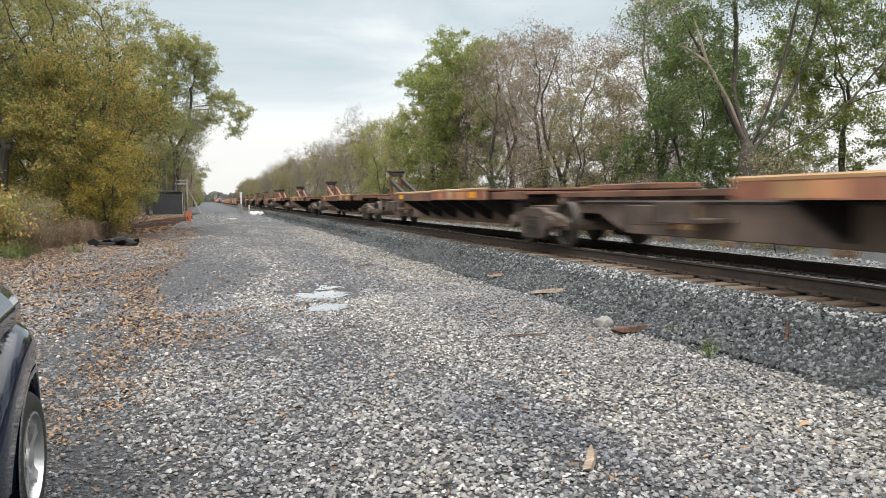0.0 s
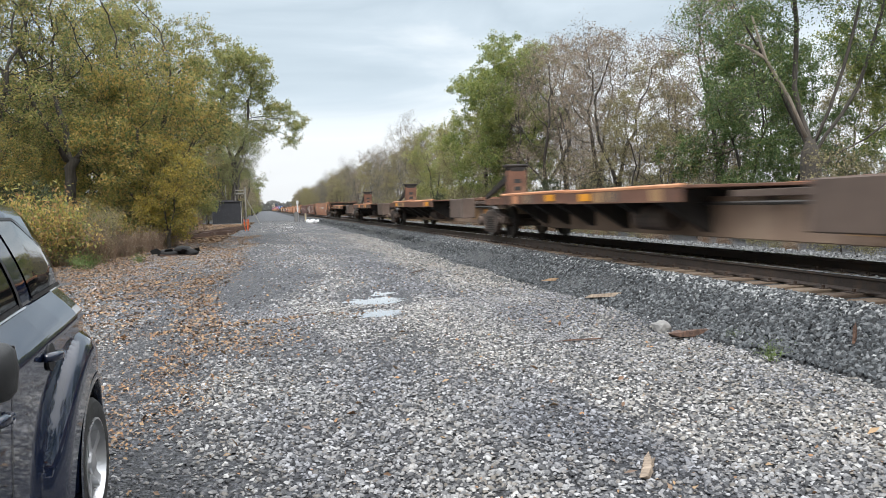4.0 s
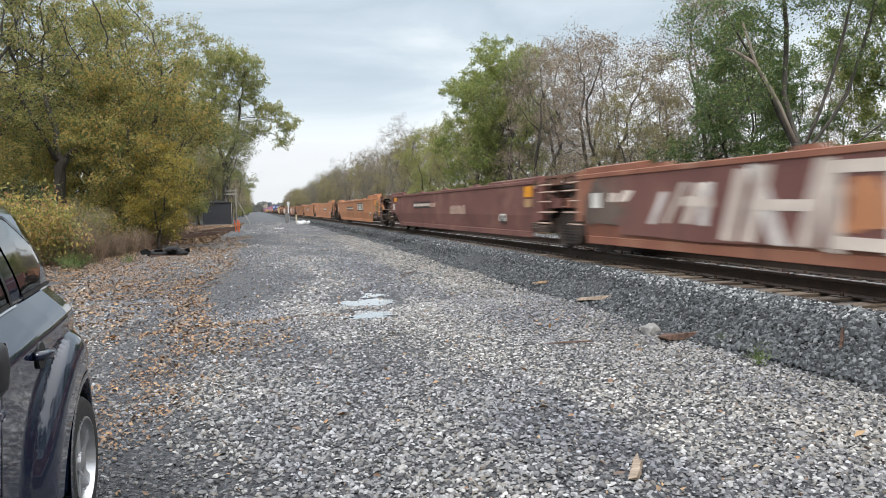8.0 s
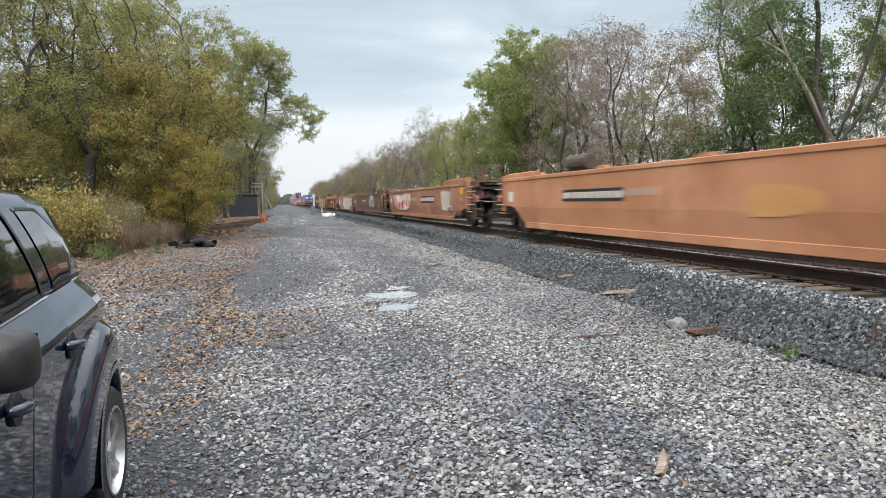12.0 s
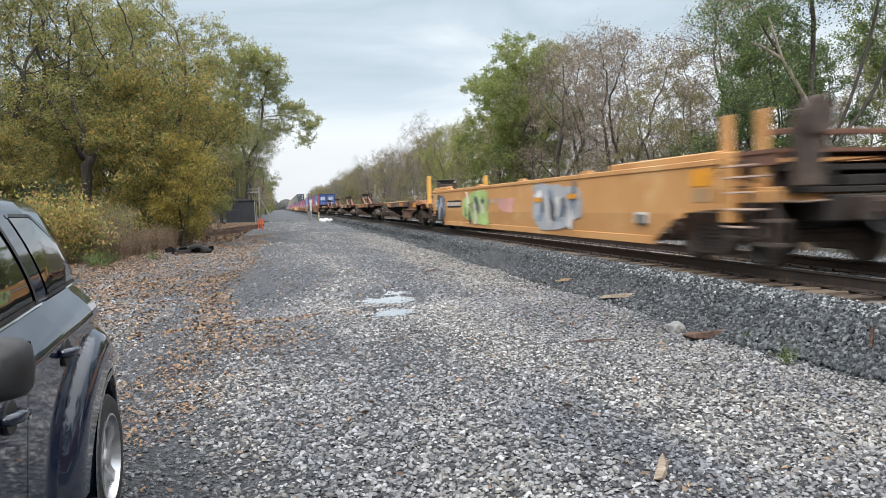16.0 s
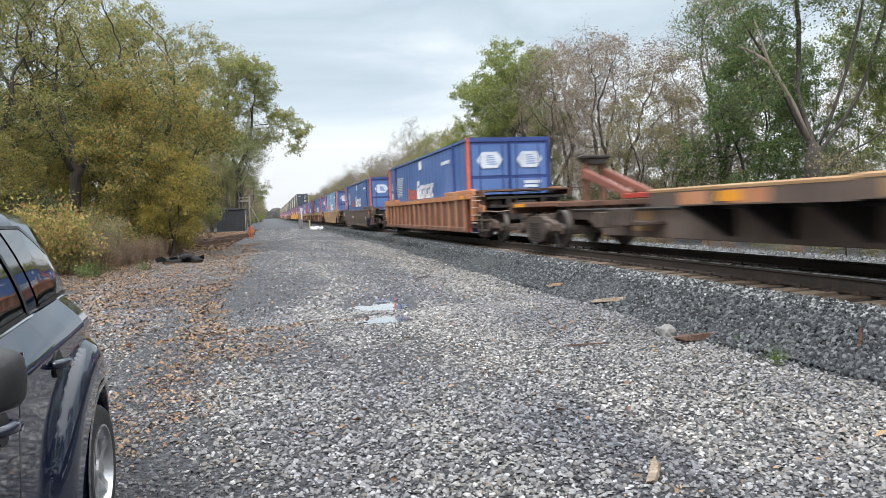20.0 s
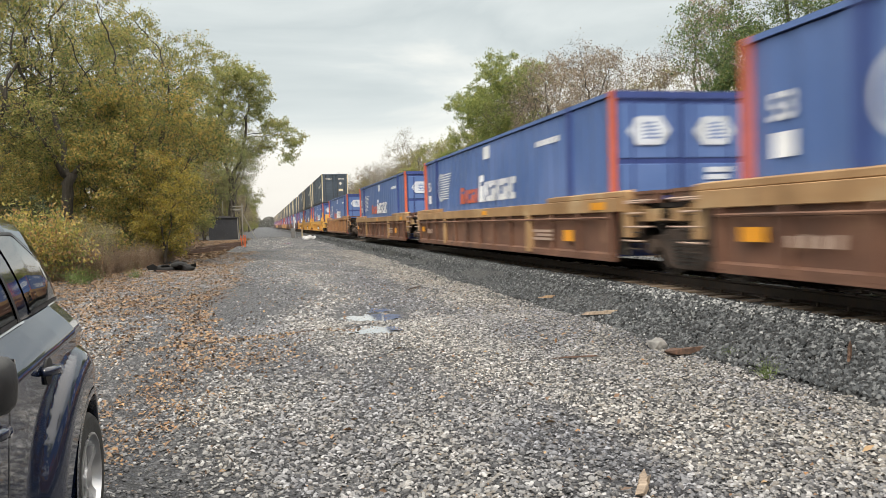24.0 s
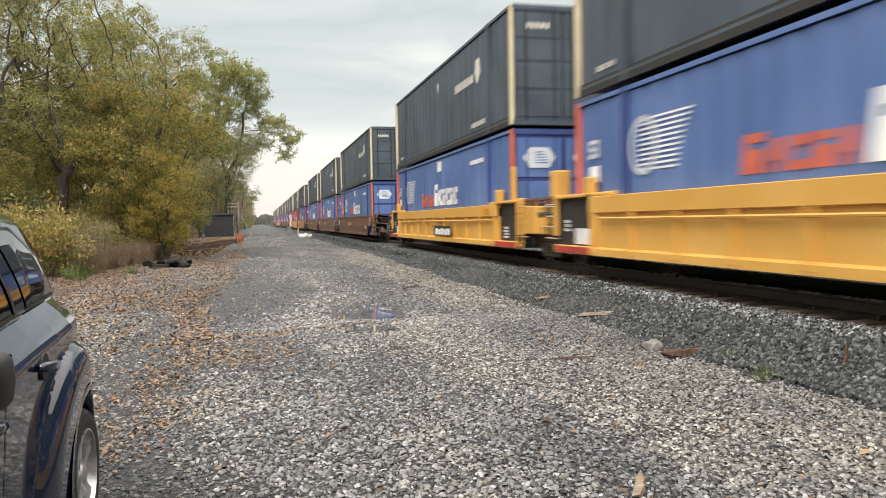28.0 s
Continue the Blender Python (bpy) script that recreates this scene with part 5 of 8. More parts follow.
def ladder(parent, x, y, z0, z1, mat, w=0.42, n=4):
    m = Mesh()
    for k in range(n):
        z = z0 + (z1 - z0) * k / (n - 1)
        m.box(x - 0.03, x, y - w / 2, y + w / 2, z - 0.012, z + 0.012)
    m.box(x - 0.03, x, y - w / 2 - 0.02, y - w / 2, z0 - 0.05, z1 + 0.05).box(x - 0.03, x, y + w / 2, y + w / 2 + 0.02, z0 - 0.05, z1 + 0.05)
    return part("ladder", m, mat, parent)


def spine_platform(s0, s1, flip=False, first=False, last=False, hitch=True, hitch_mat=None, seed=0, sill=None, near_hitch=False):
    """One platform of a spine car: deep centre sill, raised wheel decks with side sills, and a trailer hitch.
    flip: the hitch stands at the near end, the decks at the far one."""
    L = s1 - s0
    r = random.Random(seed)
    th = thing("spine_car", "empty rusty spine flatcar platform with a deep centre sill", "railcar", "railcars of the train")
    q = (lambda y: L - y) if flip else (lambda y: y)
    span = lambda a, b: sorted((q(a), q(b)))
    # centre sill, dropped between the bogies
    prof = [(0.2, 0.95), (0.2, 0.62), (1.5, 0.62), (2.5, 0.30), (L - 2.5, 0.30), (L - 1.5, 0.62), (L - 0.2, 0.62), (L - 0.2, 0.95)]
    part("centre_sill", Mesh().prism(prof, -0.42, 0.42, "x").mesh("centre_sill", bevel=0.015), SILL_BROWN if not flip else SILL_TAN, th)
    sill = sill or (RUST_RED if not flip else RUST)
    # raised deck for the trailer's wheels, in two lengths
    for a, b, h, m in ((2.0, 6.4, 1.15, sill), (6.42, 10.9, 1.13, sill if r.random() < 0.6 else RUST)):
        y0, y1 = span(a, b)
        d = part("wheel_deck", Mesh().box(-1.38, 1.38, y0, y1, h - 0.05, h).mesh("wheel_deck", bevel=0.008), RUST, th, "rust-worn steel wheel deck")
        for sx in (-1, 1):
            ss = part("side_sill", Mesh().prism([(sx * 1.40, h - 0.25), (sx * 1.40, h - 0.03), (sx * 1.36, h - 0.01), (sx * 1.34, h - 0.25)], y0 + 0.01, y1 - 0.01, "y"), m, d)
            part("worn_edge", Mesh().prism([(sx * 1.405, h - 0.032), (sx * 1.405, h + 0.004), (sx * 1.37, h + 0.026), (sx * 1.30, h + 0.026), (sx * 1.30, h - 0.0)], y0 + 0.01, y1 - 0.01, "y"), TAN if not flip else RUST_ORANGE, ss, "thin paler deck edge")
            if sx < 0:
                for k in range(3):
                    a = y0 + (y1 - y0) * r.uniform(0.05, 0.8)
                    plate(th, "paint_patch", r.choice((RUST_ORANGE, TAN, GREYBROWN)), a, a + r.uniform(0.3, 0.9), h - 0.23, h - 0.05, x=-1.4005, t=0.002)
        for k in range(3):
            yy = y0 + (y1 - y0) * (0.18 + 0.32 * k)
            o = shared(("outrigger", h), lambda: Mesh().prism([(-1.33, h - 0.06), (-0.42, h - 0.06), (-0.42, h - 0.75), (-0.5, h - 0.75), (-1.33, h - 0.24)], -0.06, 0.06, "y").mesh("outrigger"))
            for turn in (0, 180):
                part("outrigger", o, BLACKENED, th, at=pose(0, yy, 0, 0, 0, turn))
        c = y0 + (y1 - y0) * r.choice((0.2, 0.5, 0.78))
        plate(th, "reflector", AMBER, c - 0.28, c + 0.28, h - 0.2, h - 0.06, x=-1.405, label="faded yellow reflector patch")
    # the low deck over the bogie next to the wheel decks
    y0, y1 = span(0.1, 2.0)
    part("low_deck", Mesh().box(-1.25, 1.25, y0, y1, 1.0, 1.06).box(-1.27, -1.2, y0, y1, 0.9, 1.07).box(1.2, 1.27, y0, y1, 0.9, 1.07).mesh("low_deck", bevel=0.006), RUST, th)
    # the narrow walkway beside the hitch
    y0, y1 = span(10.9, L - 0.1)
    wk = Mesh().box(-0.56, 0.56, y0, y1, 0.97, 1.01).box(-0.58, -0.54, y0, y1, 0.93, 1.03).box(0.54, 0.58, y0, y1, 0.93, 1.03)
    for k in range(6):
        yy = y0 + (y1 - y0) * (0.08 + 0.16 * k)
        wk.box(-0.54, -0.42, yy, yy + 0.05, 0.8, 0.97).box(0.42, 0.54, yy, yy + 0.05, 0.8, 0.97)
    part("walkway", wk.mesh("walkway", bevel=0.006), RUST if not flip else GREYBROWN, th)
    ya, yb = span(L - 4.6, L - 3.7)
    plate(th, "stencil_panel", TAN, ya, yb, 0.42, 0.8, x=-0.42)
    ya, yb = span(L - 3.1, L - 2.9 + 0.25)
    plate(th, "reflector", AMBER, ya, yb, 0.5, 0.76, x=-0.425)
    m = Mesh().cyl((-0.75, q(9.0), 0.62), 0.22, 1.1, "y", 16)
    m.box(-0.75, -0.4, q(9.0) - 0.05, q(9.0) + 0.05, 0.6, 0.66)
    if flip:
        part("brake_reservoir", m.mesh("reservoir", bevel=0.02), IRON, th)
    else:
        bx = Mesh().box(-1.1, -0.45, q(12.6) - 0.5, q(12.6) + 0.5, 0.55, 0.62).box(-1.1, -1.05, q(12.6) - 0.5, q(12.6) + 0.5, 0.55, 0.86).box(-1.1, -0.45, q(13.6) - 0.2, q(13.6) + 0.2, 0.5, 0.8)
        part("brake_rigging", bx.mesh("brake_rigging", bevel=0.01), IRON, th)
    part("brake_pipe", Mesh().tube([(-0.62, 1.2, 0.84), (-0.62, L - 1.2, 0.84)], 0.03, 6), BLACKENED, th)
    if hitch:
        hy = L - 1.0
        sg = -1
        hm = hitch_mat or (SALMON if not flip else RUST)
        hd = part("hitch", Mesh().box(-0.34, 0.34, q(hy) - 0.2, q(hy) + 0.2, 2.0, 2.08).prism([(-0.3, 2.0), (0.3, 2.0), (0.2, 1.86), (-0.2, 1.86)], q(hy) - 0.17, q(hy) + 0.17, "y").mesh("hitch_head", bevel=0.02), BLACKENED, th, "trailer hitch stand with a black top plate")
        lg = Mesh()
        if flip:
            lg.box(-0.28, 0.28, q(hy) - 0.16, q(hy) - 0.10, 1.01, 1.9).box(-0.28, -0.22, q(hy) - 0.14, q(hy) + 0.16, 1.01, 1.9).box(0.22, 0.28, q(hy) - 0.14, q(hy) + 0.16, 1.01, 1.9)
        else:
            lg.box(-0.26, -0.16, q(hy) - 0.1, q(hy) + 0.1, 1.01, 1.92).box(0.16, 0.26, q(hy) - 0.1, q(hy) + 0.1, 1.01, 1.92).box(-0.3, 0.3, q(hy) - 0.06, q(hy) + 0.06, 1.5, 1.62)
        part("upright", lg.mesh("upright", bevel=0.015), hm if flip else RUST, hd)
        if flip:
            for k in (1.3, 1.52):
                part("slot", Mesh().box(-0.1, 0.1, q(hy) - 0.166, q(hy) - 0.16, k, k + 0.12), BLACK, hd)
        for x in (-0.3, 0.2):
            a, b = q(hy + 0.05 * sg), q(hy + 2.3 * sg)
            part("brace", Mesh().prism([(a, 1.78), (a, 1.58), (b, 1.06), (b, 1.2)], x, x + 0.1, "x").mesh("brace", bevel=0.01), hm if not flip else BLACKENED, hd, "diagonal hitch brace")
        y0, y1 = span(hy - 3.6, hy - 2.3)
        part("brace_foot", Mesh().box(-0.42, 0.42, y0, y1, 1.05, 1.15).mesh("brace_foot", bevel=0.01), RED_PAINT if not flip else RUST, hd)
    else:
        y0, y1 = span(L - 3.4, L - 1.2)
        part("folded_hitch", Mesh().box(-0.45, 0.45, y0, y1, 1.05, 1.16).mesh("folded", bevel=0.02), RUST, th)
    if flip:
        # bulkhead box over the joint
        y0, y1 = span(L - 2.4, L - 4.2)
        part("side_box", Mesh().box(-1.3, -0.9, y0, y1, 0.5, 1.12).mesh("side_box", bevel=0.02), GREYBROWN, th)
    bogie(th, L if not last else L)
    if first:
        bogie(th, 0.0)
        coupler(th, 0.3, -1)
    if last:
        coupler(th, L - 0.3, 1)
    if near_hitch:
        # the end platform carries a tall hitch of its own, and deep side plates
        hd = part("end_hitch", Mesh().box(-0.38, 0.38, -0.62, -0.1, 1.98, 2.06).prism([(-0.32, 1.98), (0.32, 1.98), (0.24, 1.86), (-0.24, 1.86)], -0.56, -0.16, "y").mesh("end_hitch", bevel=0.02), BLACKENED, th, "trailer hitch with a black top plate")
        part("tower", Mesh().box(-0.38, 0.38, -0.62, -0.52, 1.1, 1.85).box(-0.4, -0.3, -0.75, -0.3, 1.1, 1.93).box(0.3, 0.4, -0.75, -0.3, 1.1, 1.93).box(-0.42, 0.42, -1.6, -0.75, 1.1, 1.42).mesh("tower", bevel=0.02), IRON, hd)
        part("brace", Mesh().prism([(-0.3, 1.85), (-0.3, 1.68), (1.3, 1.06), (1.3, 1.18)], -0.2, 0.2, "x").mesh("brace", bevel=0.01), RUST_RED, hd)
        part("raised_deck", Mesh().box(-1.34, 1.34, -1.85, -0.05, 1.0, 1.16).mesh("raised_deck", bevel=0.012), RUST_ORANGE, th, "orange deck over the end bogie")
        part("grab_iron", Mesh().tube([(-1.36, -0.9, 1.2), (-1.36, -0.9, 1.34), (-1.36, 0.0, 1.34), (-1.36, 0.0, 1.2)], 0.014, 6), SOOT_PALE, th)
        for sx in (-1, 1):
            sp = part("deep_side_plate", Mesh().prism([(0.05, 1.12), (0.05, 0.72), (1.0, 0.62), (1.6, 0.34), (4.0, 0.34), (4.0, 0.78), (2.2, 0.82), (2.2, 1.12)], sx * 1.30 - 0.015, sx * 1.30 + 0.015, "x").mesh("deep_side_plate"), RUST, th)
            part("plate_edge", Mesh().box(sx * 1.335 - 0.03, sx * 1.335 + 0.03, 0.05, 4.0, 0.735, 0.755), TAN, sp)
        plate(th, "reflector", AMBER, 0.05, 0.8, 0.88, 1.08, x=-1.318)
        part("air_tank", Mesh().lathe((-1.0, 4.6, 0.66), [(-0.42, 0.1), (-0.34, 0.2), (0.34, 0.2), (0.42, 0.1)], "y", 18).mesh("air_tank", smooth=40), PALE, th, "dusty pale air tank")
    if first or last:
        e = -1 if first else 1
        b = 0 if first else L
        m = Mesh().box(-1.3, 1.3, min(b, b + e * 1.3), max(b, b + e * 1.3), 0.95, 1.05).box(-1.32, 1.32, b + e * 1.26 - 0.03, b + e * 1.26 + 0.03, 0.8, 1.08)
        part("end_platform", m.mesh("end_platform", bevel=0.008), RUST, th)
        part("end_rail", Mesh().tube([(-1.2, b + e * 1.2, 1.05), (-1.2, b + e * 1.2, 1.42), (1.2, b + e * 1.2, 1.42), (1.2, b + e * 1.2, 1.05)], 0.016, 6), IRON, th)
        plate(th, "reflector", AMBER, b + e * 0.6 - 0.4, b + e * 0.6 + 0.4, 0.96, 1.04, x=-1.302)
    TRAIN.append((th, s0))
    return th


def well_end(th, y, s, top, mat, end, tall=False):
    """What closes a well at y: bulkhead, deck over the bogie and, at a car's outer end, sill, steps, brake wheel and coupler."""
    reach = 1.0 if end else 0.95
    a, b = sorted((y, y + s * reach))
    m = Mesh().box(-1.1, 1.1, a, b, 0.97, 1.05).box(-1.4, 1.4, y - 0.05, y + 0.05, 0.5, top - 0.04)
    m.box(-0.6, -0.45, a, b, 1.05, top - 0.15).box(0.45, 0.6, a, b, 1.05, top - 0.15).box(-1.2, 1.2, a, b, top - 0.2, top - 0.12)
    part("bulkhead", m.mesh("bulkhead", bevel=0.01), BLACKENED, th, "dark steel end structure over the bogie")
    # walkway roof at the height of the top chord
    a, b = sorted((y - s * 0.2, y + s * (reach + 0.1)))
    part("end_walkway", Mesh().box(-1.35, 1.35, a, b, top + 0.03, top + 0.08).box(-1.33, -1.27, a, b, top - 0.12, top + 0.03).box(1.27, 1.33, a, b, top - 0.12, top + 0.03).mesh("end_walkway"), RUST, th)
    ladder(th, -1.36, y + s * 0.35, 0.42, top - 0.05, IRON)
    gi = Mesh()
    for z, e in ((0.55, 0.62), (0.78, 0.9), (1.0, 0.62), (1.2, 0.95), (top - 0.1, 0.7)):
        gi.tube([(-1.36, y + s * 0.1, z), (-1.43, y + s * 0.1, z), (-1.43, y + s * e, z), (-1.36, y + s * e, z)], 0.018, 5)
    tagged(part("end_ladder", gi, SOOT_PALE, th, "worn painted grab irons"), kind="stuff")
    part("end_post", Mesh().prism([(y + s * 0.02, 0.6), (y + s * 0.3, 0.6), (y + s * 0.24, top + 0.1), (y + s * 0.02, top + 0.1)], -1.44, -1.3, "x").mesh("end_post", bevel=0.012), mat, th)
    part("gusset", Mesh().prism([(y + s * 0.06, 0.86), (y + s * 0.75, 0.9), (y + s * 0.6, 1.1), (y + s * 0.06, 1.2)], -1.32, -1.26, "x").mesh("gusset", bevel=0.008), mat, th)
    part("brake_cylinder", Mesh().cyl((-0.9, y + s * 0.5, top - 0.32), 0.13, 0.62, "y", 12).mesh("brake_cylinder", bevel=0.015), IRON, th)
    part("valve_box", Mesh().box(-1.15, -0.98, min(y + s * 0.25, y + s * 0.6), max(y + s * 0.25, y + s * 0.6), 1.06, 1.3).mesh("valve_box", bevel=0.012), RUST, th)
    e0, e1 = sorted((y + s * 0.1, y + s * reach))
    part("draft_housing", Mesh().box(-0.55, 0.55, e0, e1, 0.6, 0.95).prism([(e0, 1.05), (e1, 1.05), (e1, 1.1), (e0, top - 0.25)], -0.3, 0.3, "x").mesh("draft_housing", bevel=0.02), BLACKENED, th)
    part("cross_plate", Mesh().box(-0.8, 0.8, y + s * 0.55 - 0.03, y + s * 0.55 + 0.03, 1.05, top - 0.3).mesh("cross_plate", bevel=0.01), BLACKENED, th)
    for k, (px, pz) in enumerate(((-1.22, top - 0.02), (-1.05, top - 0.22), (-0.72, top - 0.1))):
        part("stanchion", Mesh().box(px - 0.035, px + 0.035, y + s * (0.3 + 0.22 * k) - 0.035, y + s * (0.3 + 0.22 * k) + 0.035, 1.05, pz), mat if k == 0 else IRON, th)
    part("brake_pipe", Mesh().tube([(-1.18, y + s * 0.1, 1.22), (-1.2, y + s * 0.5, 1.16), (-1.16, y + s * 0.75, 0.9), (-1.1, y + s * 0.95, 0.55)], 0.022, 6), BLACKENED, th)
    part("brake_lever", Mesh().prism([(y + s * 0.2, 0.72), (y + s * 0.28, 0.7), (y + s * 0.8, 1.0), (y + s * 0.78, 1.06)], -1.27, -1.24, "x"), RUST, th)
    part("deck_edge", Mesh().box(-1.34, -1.28, a, b, 0.86, 1.06).mesh("deck_edge", bevel=0.008), mat, th)
    part("coupling_lever", Mesh().tube([(-1.3, y + s * 0.92, 0.9), (-0.9, y + s * 0.97, 0.86), (-0.2, y + s * 0.97, 0.9)], 0.014, 5), SOOT_PALE, th)
    if end:
        coupler(th, y + s * 0.2, s)
        part("steps", Mesh().box(-1.45, -1.2, y + s * 1.0 - 0.18, y + s * 1.0 + 0.18, 0.32, 0.36).box(-1.45, -1.2, y + s * 1.0 - 0.18, y + s * 1.0 + 0.18, 0.62, 0.66).box(-1.45, -1.41, y + s * 1.0 - 0.2, y + s * 1.0 - 0.17, 0.3, 1.0).box(-1.45, -1.41, y + s * 1.0 + 0.17, y + s * 1.0 + 0.2, 0.3, 1.0), IRON, th)
        part("hand_rail", Mesh().tube([(-1.3, y + s * 0.95, 1.0), (-1.3, y + s * 0.95, top + 0.06), (-0.2, y + s * 0.95, top + 0.06)], 0.02, 6), GREYBROWN, th)
        if tall:
            part("brake_stand", Mesh().box(-1.2, -1.06, y + s * 0.8 - 0.12, y + s * 0.8 + 0.12, 0.95, top + 0.5).mesh("brake_stand", bevel=0.015), RUST, th)
            bw = part("brake_wheel", Mesh().tube([(-1.13 + 0.25 * math.cos(2 * math.pi * k / 16), y + s * 0.95, top + 0.3 + 0.25 * math.sin(2 * math.pi * k / 16)) for k in range(17)], 0.02, 6), IRON, th)
            for k in range(4):
                part("spoke", Mesh().tube([(-1.13, y + s * 0.93, top + 0.3), (-1.13 + 0.25 * math.cos(k * 1.57), y + s * 0.95, top + 0.3 + 0.25 * math.sin(k * 1.57))], 0.014, 5), IRON, bw)


def well_smooth(s0, s1, mat, first=False, last=False, top=1.45, low=0.27, seed=0, label="", guides=True, tall=False, bogie_at=None, bogie_far=None, lip=0.2):
    """A double-stack well platform with smooth plate sides, s0 to s1 being the length of the side plate."""
    L = s1 - s0
    th = thing("well_car", label or "empty rust-brown container well car with smooth sides", "railcar", "railcars of the train")
    ca, cb = (1.9 if first else 0.3), (1.9 if last else 0.3)
    for sx in (-1, 1):
        x = sx * 1.5
        side = part("side_plate", Mesh().add(
            [(x, 0, top), (x, L, top), (x, L, 0.78), (x, 0, 0.78), (x, L - cb * 0.55, 0.72), (x, ca * 0.55, 0.72), (x - sx * 0.05, ca, low), (x - sx * 0.05, L - cb, low)],
            [(0, 1, 2, 4, 5, 3), (5, 4, 7, 6)]).mesh("side_plate"), mat, th, "weather-streaked steel side plate" if sx < 0 else "")
        part("top_chord", Mesh().box(x - 0.02, x + 0.02, -0.05, L + 0.05, top - 0.07, top + 0.02).mesh("top_chord", bevel=0.012), mat, side)
        part("bottom_chord", Mesh().box(x - sx * 0.05 - 0.03, x - sx * 0.05 + 0.03, ca, L - cb, low - 0.05, low + 0.09).mesh("bottom_chord", bevel=0.008), mat, side)
        if guides:
            for a, b, g in ((0.1, 3.6, lip), (L - 2.2, L - 0.1, 0.13)):
                part("container_guide", Mesh().prism([(x - sx * 0.06, top + 0.02), (x - sx * 0.06, top + g), (x - sx * 0.28, top + g + 0.03), (x - sx * 0.28, top + 0.02)], a, b, "y").mesh("container_guide", bevel=0.01), mat, side)
        if guides:
            lug = shared(("lug", mat.name), lambda: Mesh().prism([(-0.3, 0.0), (0.3, 0.0), (0.2, 0.06), (-0.2, 0.06)], -0.03, 0.03, "x").mesh("top_lug"))
            for k in range(4):
                part("top_lug", lug, mat, side, at=pose(x - sx * 0.03, 4.6 + (L - 7.6) * k / 3, top + 0.018))
    beam = shared("floor_beam", lambda: Mesh().box(-1.40, 1.40, 0, 0.2, 0, 0.12).mesh("floor_beam"))
    for k in range(7 if guides else 2):
        part("floor_beam", beam, IRON, th, at=pose(0, 2.0 + (L - 4.2) * k / (6 if guides else 1), low))
    well_end(th, 0.0, -1, top, mat, first, tall)
    well_end(th, L, 1, top, mat, last, False)
    ya = 0.75 if first else -1.0
    bogie(th, ya if bogie_at is None else bogie_at - s0)
    if last:
        bogie(th, L - 0.75 if bogie_far is None else bogie_far - s0)
    # marks common to these cars
    plate(th, "reflector", AMBER, 0.1, 0.62, top - 0.34, top - 0.1, x=-1.504, label="yellow reflector patch")
    plate(th, "faded_patch", TAN, 0.12, 0.6, top - 0.56, top - 0.38, x=-1.504)
    plate(th, "placard", PALE, 2.0, 2.45, 0.56, 0.74, x=-1.503)
    plate(th, "placard", BLACK, 2.1, 2.36, 0.52, 0.7, x=-1.507)
    bars(th, "stencil", SOOT_PALE, L * 0.52, L * 0.52 + 1.6, top - 0.5, top - 0.36, 8)
    plate(th, "placard", PALE, L - 0.95, L - 0.55, 0.86, 1.12, x=-1.503)
    TRAIN.append((th, s0))
    return th


def name_board(th, y0, y1, z0, z1, logo=False, x=-1.5):
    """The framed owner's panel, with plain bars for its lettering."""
    fr = part("name_panel", Mesh().box(x - 0.006, x, y0, y1, z0, z1).mesh("name_panel"), BLACK, th, "black-framed panel with pale bars")
    e = 0.06
    part("panel_field", Mesh().box(x - 0.012, x - 0.006, y0 + e, y1 - e, z0 + e, z1 - e), PALE, fr)
    m = Mesh()
    if logo:
        for k in range(3):
            a = y0 + (y1 - y0) * (0.12 + 0.27 * k)
            m.box(x - 0.018, x - 0.012, a, a + (y1 - y0) * 0.2, z0 + (z1 - z0) * 0.68, z0 + (z1 - z0) * 0.8)
            m.box(x - 0.018, x - 0.012, a + (y1 - y0) * 0.06, a + (y1 - y0) * 0.14, z0 + (z1 - z0) * 0.2, z0 + (z1 - z0) * 0.67)
    else:
        n = 9
        for k in range(n):
            a = y0 + (y1 - y0) * (0.07 + 0.86 * k / n)
            m.box(x - 0.018, x - 0.012, a, a + (y1 - y0) * 0.055, z0 + (z1 - z0) * 0.28, z0 + (z1 - z0) * 0.72)
    tagged(part("panel_lettering", m, SOOT_PALE if not logo else BLACK, fr), kind="stuff")


